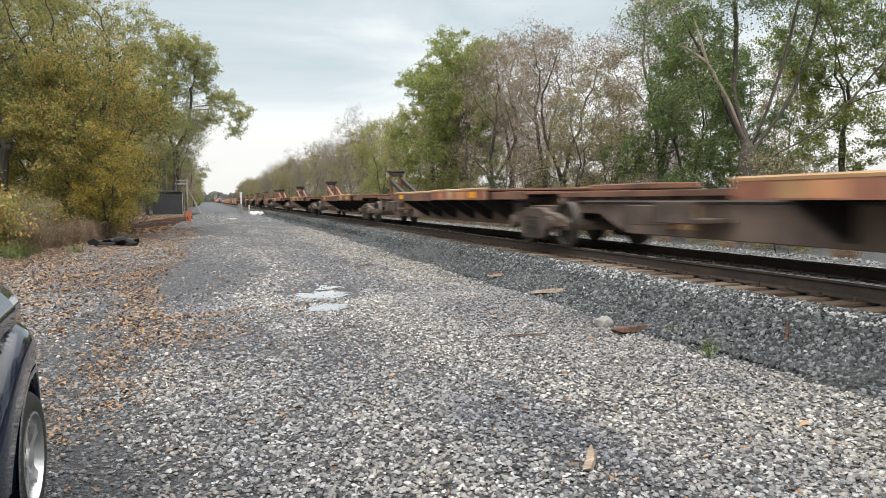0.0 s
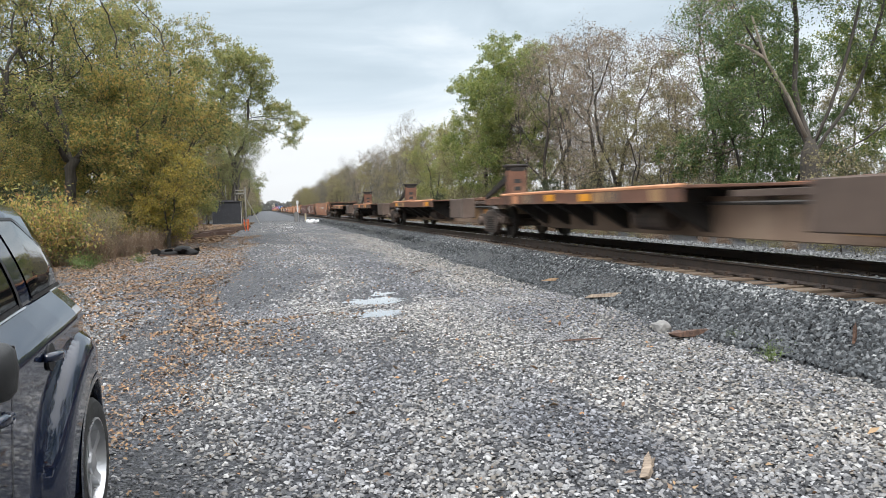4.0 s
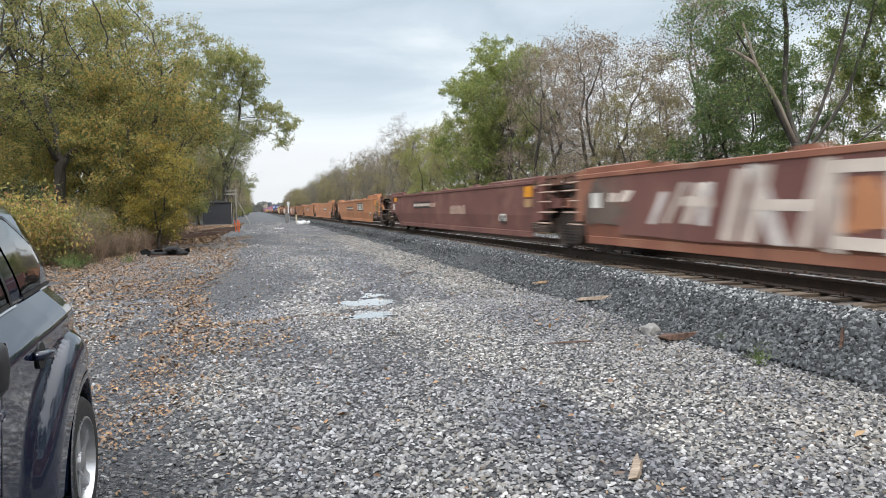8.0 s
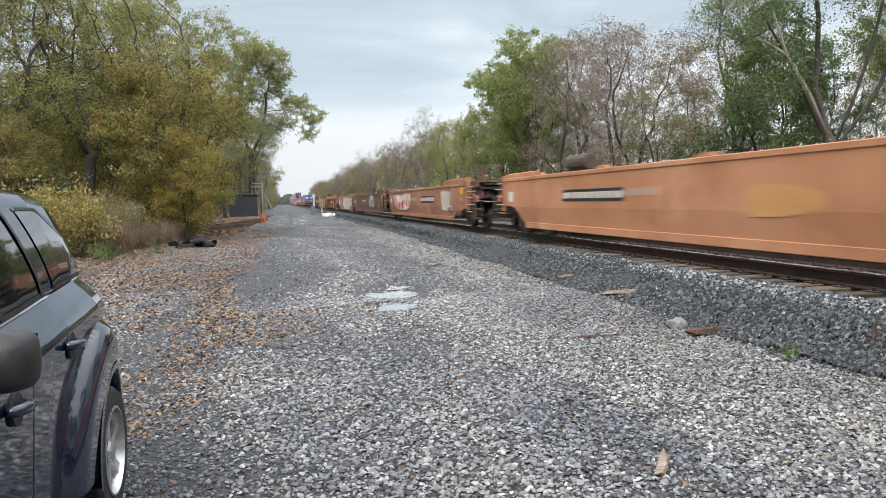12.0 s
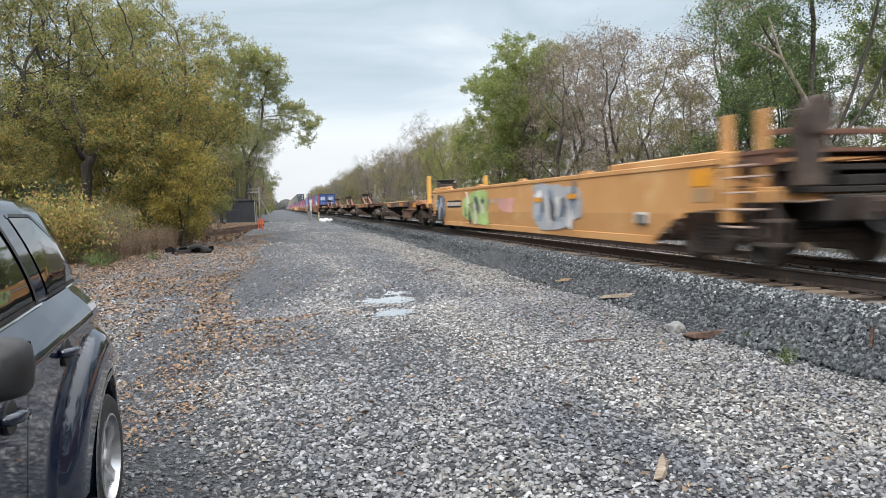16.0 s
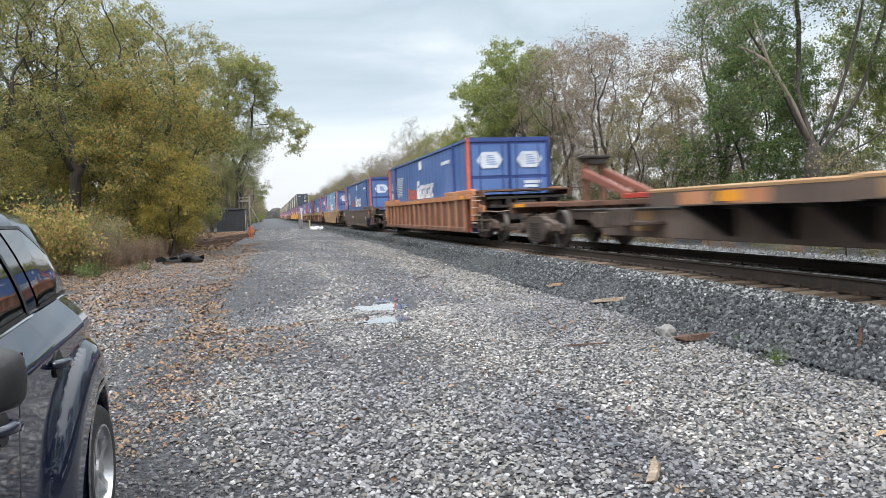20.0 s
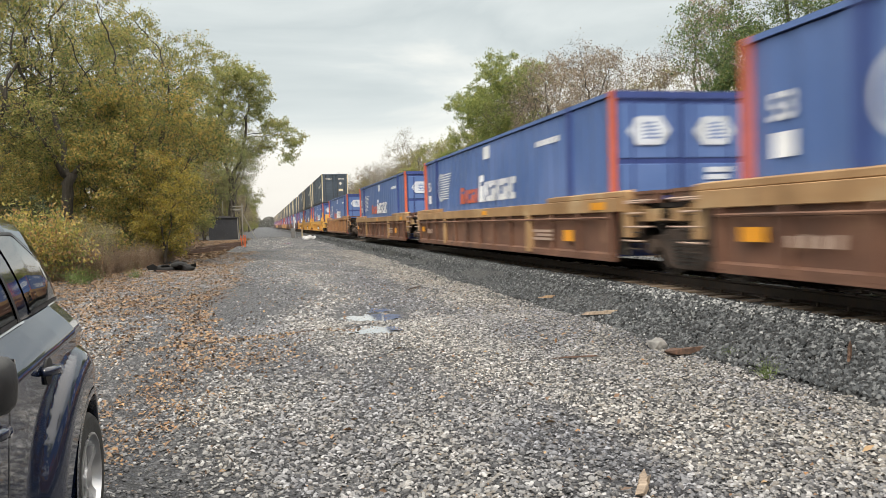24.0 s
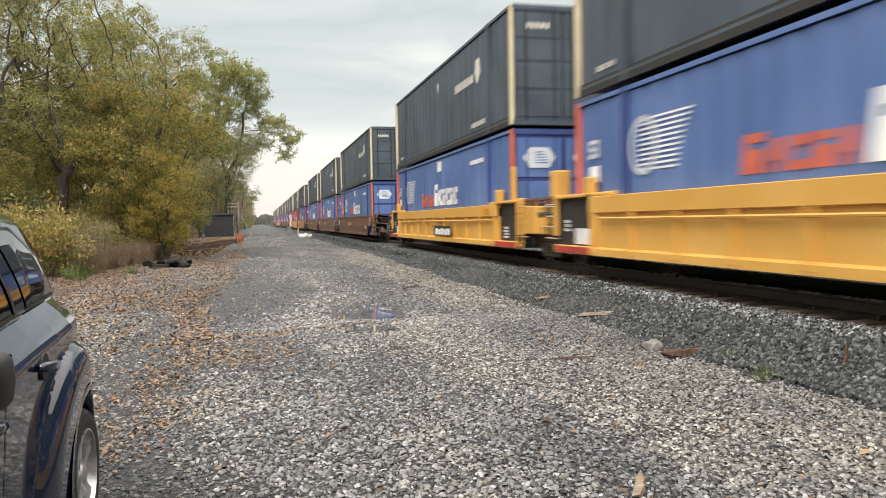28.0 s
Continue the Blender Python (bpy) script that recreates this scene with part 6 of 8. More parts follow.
def well_ribbed(s0, s1, mat, rib_mat, chord_mat, first=False, last=False, top=1.5, low=0.22, ribs=14, seed=0, label="", chord=0.3, rail=False, big=(), bogie_at=None, bogie_far=None, step_up=0.0, tall=False, inset=()):
    """A well platform with posts down its sides under a broad top chord."""
    L = s1 - s0
    th = thing("well_car", label or "rust-brown ribbed container well car", "railcar", "railcars of the train")
    cut, xw = 1.6, 1.42
    ca, cb = inset or ((0.5 if first else 0.25), (0.5 if last else 0.25))
    c0, c1 = (ca - 0.05, L - cb + 0.05) if inset else (-0.05, L + 0.05)
    for sx in (-1, 1):
        side = part("side_plate", Mesh().prism([(ca * 0.9, low), (L - cb * 0.9, low), (L - cb * 0.9, top - chord), (ca * 0.9, top - chord)], sx * xw - 0.012, sx * xw + 0.012, "x").mesh("side_plate"), mat, th, "dirty steel side sheet between posts" if sx < 0 else "")
        o = sx * 1.5
        ch = [(o, top - chord), (o, top), (o - sx * 0.2, top), (o - sx * 0.2, top - 0.06), (o - sx * 0.07, top - 0.1), (o - sx * 0.07, top - chord)]
        part("top_chord", Mesh().prism(ch, c0, c1, "y").mesh("top_chord", bevel=0.01), chord_mat, side)
        part("bottom_chord", Mesh().prism([(o - sx * 0.1, low - 0.02), (o - sx * 0.01, low - 0.02), (o - sx * 0.01, low + 0.10), (o - sx * 0.08, low + 0.14)], ca, L - cb, "y").mesh("bottom_chord"), mat, side)
        for k in range(ribs):
            y = ca + 0.15 + (L - ca - cb - 0.3) * k / (ribs - 1)
            w = 0.16 if k in big else 0.065
            part("rib", Mesh().prism([(y - w, low + 0.02), (y + w, low + 0.02), (y + w * 0.8, top - chord), (y - w * 0.8, top - chord)], sx * xw + sx * 0.01, sx * (xw + (0.10 if k in big else 0.085)), "x").mesh("rib", bevel=0.012), rib_mat if k not in big else chord_mat, side)
        # added black sheets stand in for dark voids and hide the container's corners
        for a, b in ((-0.12, ca + 0.1), (L - cb - 0.1, L + 0.12)):
            e = 1.36 if inset else 1.325
            part("end_sheet", Mesh().box(min(sx * e, sx * (e + 0.01)), max(sx * e, sx * (e + 0.01)), a, b, low + 0.1, top - (0.02 if inset else chord - 0.1)), BLACKENED, side)
            if inset:
                part("sill_end", Mesh().box(min(sx * 1.335, sx * 1.52), max(sx * 1.335, sx * 1.52), a + 0.1, b - 0.1, low - 0.02, low + 0.13).mesh("sill_end", bevel=0.01), mat, side)
                g = a + 0.1 if a > 1 else b - 0.35
                part("guide_post", Mesh().box(min(sx * 1.34, sx * 1.51), max(sx * 1.34, sx * 1.51), g, g + 0.24, top + 0.02, top + 0.36).mesh("guide_post", bevel=0.02), mat, side)
        if rail:
            part("grab_rail", Mesh().tube([(o + sx * 0.01, c0 + 0.45, top - chord - 0.10), (o + sx * 0.01, c1 - 0.45, top - chord - 0.10)], 0.025, 6), mat, side)
        if step_up:
            for a, b in ((-0.1, 3.4), (L - 3.4, L + 0.1)) if not inset else ((0.0, ca + 0.7), (L - cb - 0.7, L)):
                part("container_guide", Mesh().prism([(o - sx * 0.02, top + 0.005), (o - sx * 0.02, top + step_up), (o - sx * 0.25, top + step_up + 0.03), (o - sx * 0.25, top + 0.005)], a, b, "y").mesh("container_guide", bevel=0.01), chord_mat, side)
    beam = shared("floor_beam", lambda: Mesh().box(-1.40, 1.40, 0, 0.2, 0, 0.12).mesh("floor_beam"))
    for k in range(7):
        part("floor_beam", beam, IRON, th, at=pose(0, 2.0 + (L - 4.2) * k / 6, low))
    well_end(th, 0.0, -1, top, chord_mat, first, tall)
    well_end(th, L, 1, top, chord_mat, last, False)
    bogie(th, (0.75 if first else -1.0) if bogie_at is None else bogie_at - s0 - (0.45 if first else 0.0))
    if last:
        bogie(th, (L - 0.75) if bogie_far is None else bogie_far - s0 + 0.3)
    plate(th, "reflector", AMBER, c0 + 0.55, c0 + 1.15, top - chord * 0.8, top - chord * 0.25, x=-1.504, label="yellow reflector patch")
    plate(th, "reflector", AMBER, L * 0.45, L * 0.45 + 0.5, top - chord * 0.75, top - chord * 0.3, x=-1.504)
    TRAIN.append((th, s0))
    return th


CL, CH, CW = 16.15, 2.896, 2.59


def container_side():
    """A corrugated side sheet, 53 feet long, standing on x = 0 and facing -x."""
    n = 104
    prof = []
    for i in range(n):
        y = 0.12 + (CL - 0.24) * i / (n - 1)
        prof.append((0.0 if i % 4 in (0, 1) else 0.022, y))
    vs = [(x, y, z) for z in (0.16, CH - 0.1) for x, y in prof]
    return Mesh().add(vs, [(i, n + i, n + i + 1, i + 1) for i in range(n - 1)]).mesh("container_side")


def container(s, z, body, doors, post, kind, seed=0, far=False):
    """A 53-foot container, its near end at s and its floor at z over the rail head, with doors towards the viewer."""
    r = random.Random(seed)
    blue = kind != "black"
    lab = {"blue": "blue 53-foot container with orange-red door posts and white emblems", "pale": "sun-faded light blue 53-foot container with white emblems", "black": "charcoal 53-foot container with cream corner posts"}[kind]
    th = thing("shipping_container", lab, "container", "containers on the train")
    side = shared("cside", container_side)
    h = CW / 2
    for sx in (-1, 1):
        me = side.copy()
        w = part("side_wall", me, body, th, at=pose(sx * h, 0 if sx < 0 else CL, 0, 0, 0, 0 if sx < 0 else 180))
        part("top_rail", Mesh().box(sx * h - 0.03, sx * h + 0.03, 0.08, CL - 0.08, CH - 0.08, CH - 0.005), body, w.parent)
        part("bottom_rail", Mesh().box(sx * h - 0.03, sx * h + 0.03, 0.08, CL - 0.08, 0.0, 0.17), body, th)
        for y in (0.0, CL - 0.13):
            part("corner_post", Mesh().box(sx * h - 0.06, sx * h + 0.035, y, y + 0.13, 0, CH).mesh("corner_post", bevel=0.01), post if sx < 0 or not blue else BLUE_NAVY, th, ("cream" if not blue else "orange-red" if sx < 0 else "dark blue") + " corner post")
        for y in (1.93, CL - 2.08):
            part("stacking_post", Mesh().box(sx * h - 0.05, sx * h + 0.012, y, y + 0.15, 0.0, CH), BLUE_NAVY if blue else CHARCOAL, th)
    part("roof", Mesh().box(-h + 0.02, h - 0.02, 0.05, CL - 0.05, CH - 0.05, CH - 0.02), body, th)
    part("floor", Mesh().box(-h + 0.02, h - 0.02, 0.05, CL - 0.05, 0.12, 0.18), BLACKENED, th)
    part("front_wall", Mesh().box(-h + 0.05, h - 0.05, CL - 0.1, CL - 0.05, 0.1, CH - 0.06), body, th)
    hd = Mesh().box(-h, h, 0.0, 0.1, CH - 0.13, CH)
    part("door_sill", Mesh().box(-h, h, 0.0, 0.1, 0.0, 0.13), BLUE_NAVY if blue else body, th)
    part("door_header", hd, BLUE_NAVY if blue else body, th)
    for k in (-1, 1):
        d = part("door", Mesh().box(min(k * 0.015, k * (h - 0.06)), max(k * 0.015, k * (h - 0.06)), 0.04, 0.09, 0.14, CH - 0.14), BLUE_NAVY if blue else doors, th)
        x0, x1 = min(k * 0.06, k * (h - 0.1)), max(k * 0.06, k * (h - 0.1))
        for z0, z1 in () if far else ((0.2, 0.78), (0.88, 1.45), (1.55, 2.05), (2.1, 2.68)) if kind == "black" else ((0.2, 1.0), (1.08, 1.62), (1.72, 2.68)):
            part("door_panel", Mesh().box(x0, x1, 0.02, 0.04, z0, z1).mesh("door_panel", bevel=0.01), doors, d)
        for x in () if far else (k * 0.22, k * 0.95):
            part("lock_rod", Mesh().cyl((x, 0.0, CH / 2), 0.02, CH - 0.2, "z", 8), BLUE_NAVY if blue else BLACKENED, d)
        if blue:
            cx, cz = k * 0.64, 2.2
            hexa = [(cx - 0.42, cz), (cx - 0.24, cz + 0.25), (cx + 0.24, cz + 0.25), (cx + 0.42, cz), (cx + 0.24, cz - 0.25), (cx - 0.24, cz - 0.25)]
            e = part("emblem", Mesh().prism(hexa, -0.012, -0.006, "y"), DECAL, d, "white six-sided emblem")
            st = Mesh()
            for q in range(5):
                st.box(cx - 0.1, cx + 0.22 - 0.03 * q, -0.016, -0.012, cz - 0.14 + q * 0.065, cz - 0.11 + q * 0.065)
            tagged(part("emblem_stripes", st, BLUE, e), kind="stuff")
        else:
            bx = Mesh()
            for q in range(5):
                bx.box(k * 0.64 - 0.32 + q * 0.13, k * 0.64 - 0.24 + q * 0.13, -0.012, -0.006, 2.32, 2.46)
            tagged(part("door_number", bx, PALE, d), kind="stuff")
    if blue:
        for q in range(3):
            part("placard", Mesh().box(0.45, 1.0 - 0.1 * (q % 2), -0.012, -0.006, 1.2 + q * 0.13, 1.29 + q * 0.13), DECAL, th)
        x = -h - 0.004
        ys = CL - 2.9
        # globe of stripes, side emblem blocks and lettering as plain shapes
        g = Mesh()
        for q in range(11):
            zz = -0.40 + q * 0.08
            left = ys + 0.35 + 0.26 * math.sqrt(max(0, 0.44 ** 2 - zz ** 2))
            g.add([(x, left - 1.15 - 0.04 * q, 1.85 + zz), (x, left, 1.85 + zz), (x, left, 1.885 + zz), (x, left - 1.15 - 0.04 * q, 1.885 + zz)], [(0, 1, 2, 3)])
        tagged(part("emblem_stripes", g, WHITE, th, "white stripes of an emblem"), kind="stuff")
        n = 28
        rim = [(ys + 0.3 + r2 * math.cos(2 * math.pi * k / n), 1.86 + 1.05 * r2 * math.sin(2 * math.pi * k / n)) for r2 in (0.46, 0.36) for k in range(n)]
        part("emblem_ring", Mesh().add([(x - 0.003, *p) for p in rim], [(k, (k + 1) % n, n + (k + 1) % n, n + k) for k in range(n)]), ORANGE_RED if kind == "pale" else DECAL, th, "ring of an emblem")

        def blocks(y1, widths, z0, heights, gap):
            """Leaning blocks with a notch each, from y1 towards the near end."""
            m = Mesh()
            for q, w in enumerate(widths):
                t, a, hh = w * 0.3, y1, heights[q % len(heights)]
                lean = lambda y, z: (y - 0.14 * (z - z0), z)
                if q % 3 == 0:
                    shape = [(a, z0), (a - w, z0), (a - w, z0 + hh * 0.6), (a - t, z0 + hh * 0.6), (a - t, z0 + hh * 0.76), (a - w, z0 + hh * 0.76), (a - w, z0 + hh), (a, z0 + hh)]
                elif q % 3 == 1:
                    shape = [(a, z0), (a - t, z0), (a - t, z0 + hh * 0.34), (a - w + t, z0 + hh * 0.34), (a - w + t, z0), (a - w, z0), (a - w * 0.8, z0 + hh), (a - w * 0.2, z0 + hh)]
                else:
                    shape = [(a, z0), (a - w, z0), (a - w, z0 + hh * 0.28), (a - t, z0 + hh * 0.28), (a - t, z0 + hh * 0.7), (a - w, z0 + hh * 0.7), (a - w, z0 + hh), (a, z0 + hh)]
                m.prism([lean(*p) for p in shape], x - 0.003, x + 0.003, "x")
                y1 -= w + gap
            return m

        tagged(part("red_lettering", blocks(10.95, (0.42, 0.34, 0.32, 0.34, 0.3), 1.22, (0.5, 0.4, 0.4, 0.4, 0.4), 0.07), ORANGE_RED, th, "red block marks"), kind="stuff")
        tagged(part("white_lettering", blocks(8.8, (0.44, 0.3, 0.27, 0.28, 0.27, 0.3, 0.28, 0.27, 0.27), 1.22, (0.74,) + (0.54,) * 8, 0.07), WHITE, th, "white block marks"), kind="stuff")
        part("white_square", Mesh().box(x - 0.003, x, 7.65, 8.25, 2.38, 2.72), WHITE, th)
        m = Mesh()
        for q in range(9):
            m.box(x - 0.003, x, 2.6 + q * 0.16, 2.72 + q * 0.16, 2.3, 2.42)
        tagged(part("side_number", m, WHITE, th), kind="stuff")
        part("number_block", Mesh().box(x - 0.003, x, CL - 0.95, CL - 0.55, 1.35, 1.65), WHITE, th)
        size_mark(th, "53", CL - 0.5, 1.8, 0.34, x - 0.004, WHITE, "white stencilled figures")
    else:
        x = -h - 0.004
        m = Mesh()
        for q in range(6):
            a = 5.6 - q * 0.36
            m.box(x - 0.003, x, a - 0.26, a, 1.62, 1.86)
        m.prism([(3.1, 1.5), (3.35, 1.85), (3.2, 2.2), (2.9, 2.2), (2.75, 1.8)], x - 0.003, x, "x")
        tagged(part("side_emblem", m, PALE, th, "pale emblem and block marks"), kind="stuff")
        m = Mesh()
        for q in range(8):
            m.box(x - 0.003, x, 2.4 + q * 0.17, 2.53 + q * 0.17, 0.34, 0.47)
        for q in range(5):
            m.box(x - 0.003, x, CL - 1.6 + q * 0.15, CL - 1.5 + q * 0.15, 0.34, 0.44)
        m.prism([(7.9, 2.0), (8.1, 2.25), (8.0, 2.4), (7.85, 2.3)], x - 0.003, x, "x")
        tagged(part("side_number", m, PALE, th), kind="stuff")
        for o, e, z0, z1 in ((0.03, 0.15, 0.0, 0.12), (0.022, 0.15, 0.17, 0.22)):
            part("lower_rail", Mesh().box(x - o, x + 0.01, e, CL - e, z0, z1), BLACKENED, th)
        part("diamond_placard", Mesh().prism([(0.55, 1.75), (0.73, 1.93), (0.55, 2.11), (0.37, 1.93)], -0.012, -0.006, "y"), PALE, th)
        part("door_label", Mesh().box(0.35, 0.8, -0.012, -0.006, 1.12, 1.36), CREAM, th)
    if kind == "black":
        for x in (-h + 0.05, h - 0.15):
            for y in (1.93, CL - 2.08):
                part("stacking_cone", Mesh().box(x, x + 0.1, y, y + 0.15, -0.1, 0.0), BLACKENED, th)
    TRAIN.append((th, s))
    th["level"] = z
    return th


def size_mark(th, words, y, z, height, x=-1.522, mat=None, label="black stencilled figures"):
    """Stencilled figures on a car's side, reading towards the near end."""
    cu = bpy.data.curves.new("size_mark", "FONT")
    cu.body, cu.size, cu.extrude, cu.offset = words, height * 1.35, 0.002, 0.012
    tmp = bpy.data.objects.new("size_mark", cu)
    scene.collection.objects.link(tmp)
    me = bpy.data.meshes.new_from_object(tmp.evaluated_get(bpy.context.evaluated_depsgraph_get()))
    bpy.data.objects.remove(tmp)
    me.materials.clear()
    return part("size_mark", me, mat or BLACK, th, label, Matrix(((0, 0, -1, x), (-1, 0, 0, y), (0, 1, 0, z), (0, 0, 0, 1))))


def build_train():
    # two articulated spine cars
    b1 = [-20.6, -3.1, 14.4, 31.9, 49.4, 66.9, 84.5]
    for k in range(1, 6):
        spine_platform(b1[k], b1[k + 1], last=k == 5, seed=k, hitch=k != 1, hitch_mat=BLACKENED if k in (2,) else None, sill=RUST_RED if k < 3 else RUST)
    b2 = [88.3, 106.1, 123.8, 141.3, 158.8, 176.0]
    for k in range(5):
        spine_platform(b2[k], b2[k + 1], True, k == 0, k == 4, seed=10 + k)
    # empty smooth-sided wells
    c = well_smooth(180.0, 198.2, RUST_MID, first=True, lip=0.08, seed=1, bogie_at=180.6, label="empty red-brown well car with a framed name panel")
    name_board(c, 4.6, 7.8, 0.86, 1.14)
    blot(c, PAINT["moss"], 8.6, 0.95, 0.16, 0.26, 41)
    for k, (a, z) in enumerate(((12.4, 1.2), (14.6, 1.1), (15.4, 0.8))):
        blot(c, RUST_ORANGE if k else MAROON, a, z, 0.45, 0.07, 42 + k)
    c = well_smooth(201.5, 218.6, RUST_RED, lip=0.08, seed=2, label="empty red-brown well car covered in white and maroon graffiti")
    blot(c, MAROON, 11.6, 0.95, 4.6, 0.5, 5)
    for k, (a, b, w, lo, hi) in enumerate(((9.55, 9.55, 0.22, 0.36, 1.3), (10.45, 10.45, 0.2, 0.36, 1.3), (10.9, 10.55, 0.22, 0.4, 1.38), (11.3, 11.75, 0.26, 0.4, 1.38), (11.9, 11.55, 0.24, 0.42, 1.36), (12.35, 12.0, 0.22, 0.42, 1.34),
                                           (12.9, 12.75, 0.2, 0.6, 1.2), (13.3, 12.95, 0.2, 0.62, 1.2), (13.9, 13.35, 0.14, 0.62, 1.22), (14.3, 13.9, 0.16, 0.6, 1.1), (15.2, 14.95, 0.3, 0.95, 1.15), (15.6, 15.5, 0.26, 0.95, 1.12),
                                           (3.6, 3.0, 0.3, 0.4, 1.3), (4.4, 5.2, 0.26, 0.4, 1.3), (6.3, 7.0, 0.22, 0.4, 1.3))):
        part("graffiti", Mesh().prism([(a, lo), (a + w, lo + 0.02), (b + w, hi), (b, hi - 0.03)], -1.508 - 0.001 * (k % 3), -1.501, "x"), PAINT["beige"] if k % 3 else PAINT["white"], c)
    for a, b, z in ((9.55, 10.65, 1.18), (9.55, 10.65, 0.4), (10.9, 12.0, 0.8), (12.75, 13.5, 0.86)):
        part("graffiti", Mesh().prism([(a, z), (b, z + 0.02), (b - 0.04, z + 0.15), (a + 0.03, z + 0.13)], -1.5115, -1.501, "x"), PAINT["beige"], c)
    blot(c, RUST_ORANGE, 10.1, 0.85, 0.32, 0.26, 4, t=0.009)
    blot(c, GREYBROWN, 15.9, 0.95, 0.9, 0.42, 3)
    c = well_smooth(221.0, 239.4, MAROON, last=True, lip=0.08, seed=3, bogie_far=238.6, label="empty dull maroon well car with worn panel and graffiti")
    name_board(c, 10.4, 13.2, 0.92, 1.14)
    bars(c, "graffiti", SOOT_PALE, 5.8, 7.6, 0.72, 0.98, 6)
    plate(c, "reflector", AMBER, 16.9, 17.5, 1.2, 1.42, x=-1.506)
    c = well_smooth(243.8, 263.2, RUST_ORANGE, True, True, seed=4, bogie_at=244.6, bogie_far=262.4, label="empty faded orange well car with a white logo panel")
    name_board(c, 5.2, 7.6, 0.82, 1.28, True)
    name_board(c, 9.9, 13.3, 0.86, 1.08)
    c = well_smooth(267.9, 286.3, RUST_ORANGE, True, seed=5, bogie_at=268.7, label="empty faded orange well car with a framed name panel")
    name_board(c, 5.1, 8.1, 0.84, 1.1)
    c = well_smooth(289.3, 306.6, RUST_ORANGE, seed=6, label="empty faded orange well car with a white logo panel")
    name_board(c, 8.4, 11.0, 0.8, 1.25, True)
    c = well_smooth(309.5, 328.0, RUST_ORANGE, last=True, seed=7, bogie_far=327.2, label="empty orange well car with a long framed name panel")
    name_board(c, 10.9, 13.9, 0.86, 1.1)
    blot(c, YELLOW_OLD, 6.6, 0.85, 0.7, 0.2, 11)
    part("brake_cylinder", Mesh().cyl((-1.2, 13.6, 1.66), 0.17, 1.1, "y", 14).mesh("brake_cylinder", bevel=0.02), IRON, c)
    c = well_smooth(332.6, 350.9, RUST_MID, True, seed=8, bogie_at=333.4, tall=True, label="empty red-brown well car with pale graffiti")
    name_board(c, 5.2, 8.2, 0.85, 1.12)
    blot(c, PAINT["beige"], 3.0, 0.95, 0.8, 0.35, 12)
    piece(c, 10.9, 16.4, 0.5, 1.34, 13, ("beige", "white", "pink", "beige", "red"), 16)
    c = well_smooth(353.9, 372.6, RUST, seed=9, label="empty brown well car with grey graffiti")
    piece(c, 4.5, 7.6, 0.5, 1.38, 16, ("grey", "dark", "beige", "grey"), 12)
    name_board(c, 10.4, 12.6, 0.9, 1.12)
    c = well_smooth(375.3, 391.9, RUST_MID, last=True, seed=10, bogie_far=391.0, label="empty red-brown well car half covered in white and green graffiti")
    piece(c, 0.5, 10.6, 0.32, 1.42, 18, ("beige", "white", "pink", "green", "beige", "white", "pink", "beige", "white", "green"), 22)
    name_board(c, 11.2, 14.2, 0.86, 1.14)
    blot(c, PAINT["beige"], 15.2, 0.9, 0.7, 0.32, 22)
    for y in (17.1, 17.6):
        part("end_post", Mesh().box(-1.34, -1.24, y - 0.06, y + 0.06, 0.95, 2.15).mesh("end_post", bevel=0.012), RUST, c, "tall rusty end post")
    # a single ribbed well and a yellow graffiti well
    c = well_ribbed(397.5, 415.6, RUST, RUST, RUST_ORANGE, True, True, top=1.62, low=0.3, ribs=15, chord=0.22, rail=True, big=(3,), bogie_at=398.4, bogie_far=414.8, step_up=0.12, label="empty brown ribbed well car with an orange top chord", tall=True)
    bars(c, "stencil", PALE, 6.4, 8.4, 0.9, 1.1, 7, x=-1.52)
    bars(c, "stencil", SOOT_PALE, 2.9, 4.0, 0.85, 1.1, 4, x=-1.52, upright=False)
    c = well_smooth(420.0, 439.9, YELLOW_OLD, True, True, lip=0.12, seed=12, bogie_at=420.8, bogie_far=442.0 - 2.4, label="empty faded yellow well car with grey and green graffiti")
    piece(c, 4.9, 7.9, 0.32, 1.4, 24, ("grey", "dark", "steel", "white", "grey"), 16)
    plate(c, "reflector", AMBER, 5.0, 5.5, 1.0, 1.1, x=-1.53)
    plate(c, "reflector", AMBER, 7.1, 7.6, 0.95, 1.05, x=-1.53)
    blot(c, PAINT["pink"], 10.0, 0.9, 0.7, 0.18, 26)
    piece(c, 11.6, 14.9, 0.32, 1.36, 27, ("lime", "moss", "lime", "dark", "beige", "lime"), 16)
    name_board(c, 15.2, 17.3, 0.84, 1.08)
    piece(c, 17.7, 19.2, 0.36, 1.34, 30, ("dark", "grey", "steel", "dark"), 9)
    for x, y in ((-1.36, 0.02), (-1.32, -0.72)):
        part("end_post", Mesh().box(x, x + 0.1, y - 0.07, y + 0.07, 0.95, 2.05).mesh("end_post", bevel=0.012), YELLOW_OLD, c, "tall yellow end post")
    part("brake_gear", Mesh().box(-1.12, -0.9, -1.4, -1.05, 1.05, 2.0).cyl((-1.0, -1.42, 1.9), 0.24, 0.1, "y", 16).mesh("brake_gear", bevel=0.02), IRON, c, "sooty hand brake housing")
    part("cross_rail", Mesh().box(-1.3, 1.2, -0.76, -0.7, 1.72, 1.8).mesh("cross_rail", bevel=0.01), RUST, c)
    part("end_platform", Mesh().box(-1.36, 1.36, -0.9, 0.0, 0.86, 1.02).mesh("end_platform", bevel=0.012), YELLOW_OLD, c)
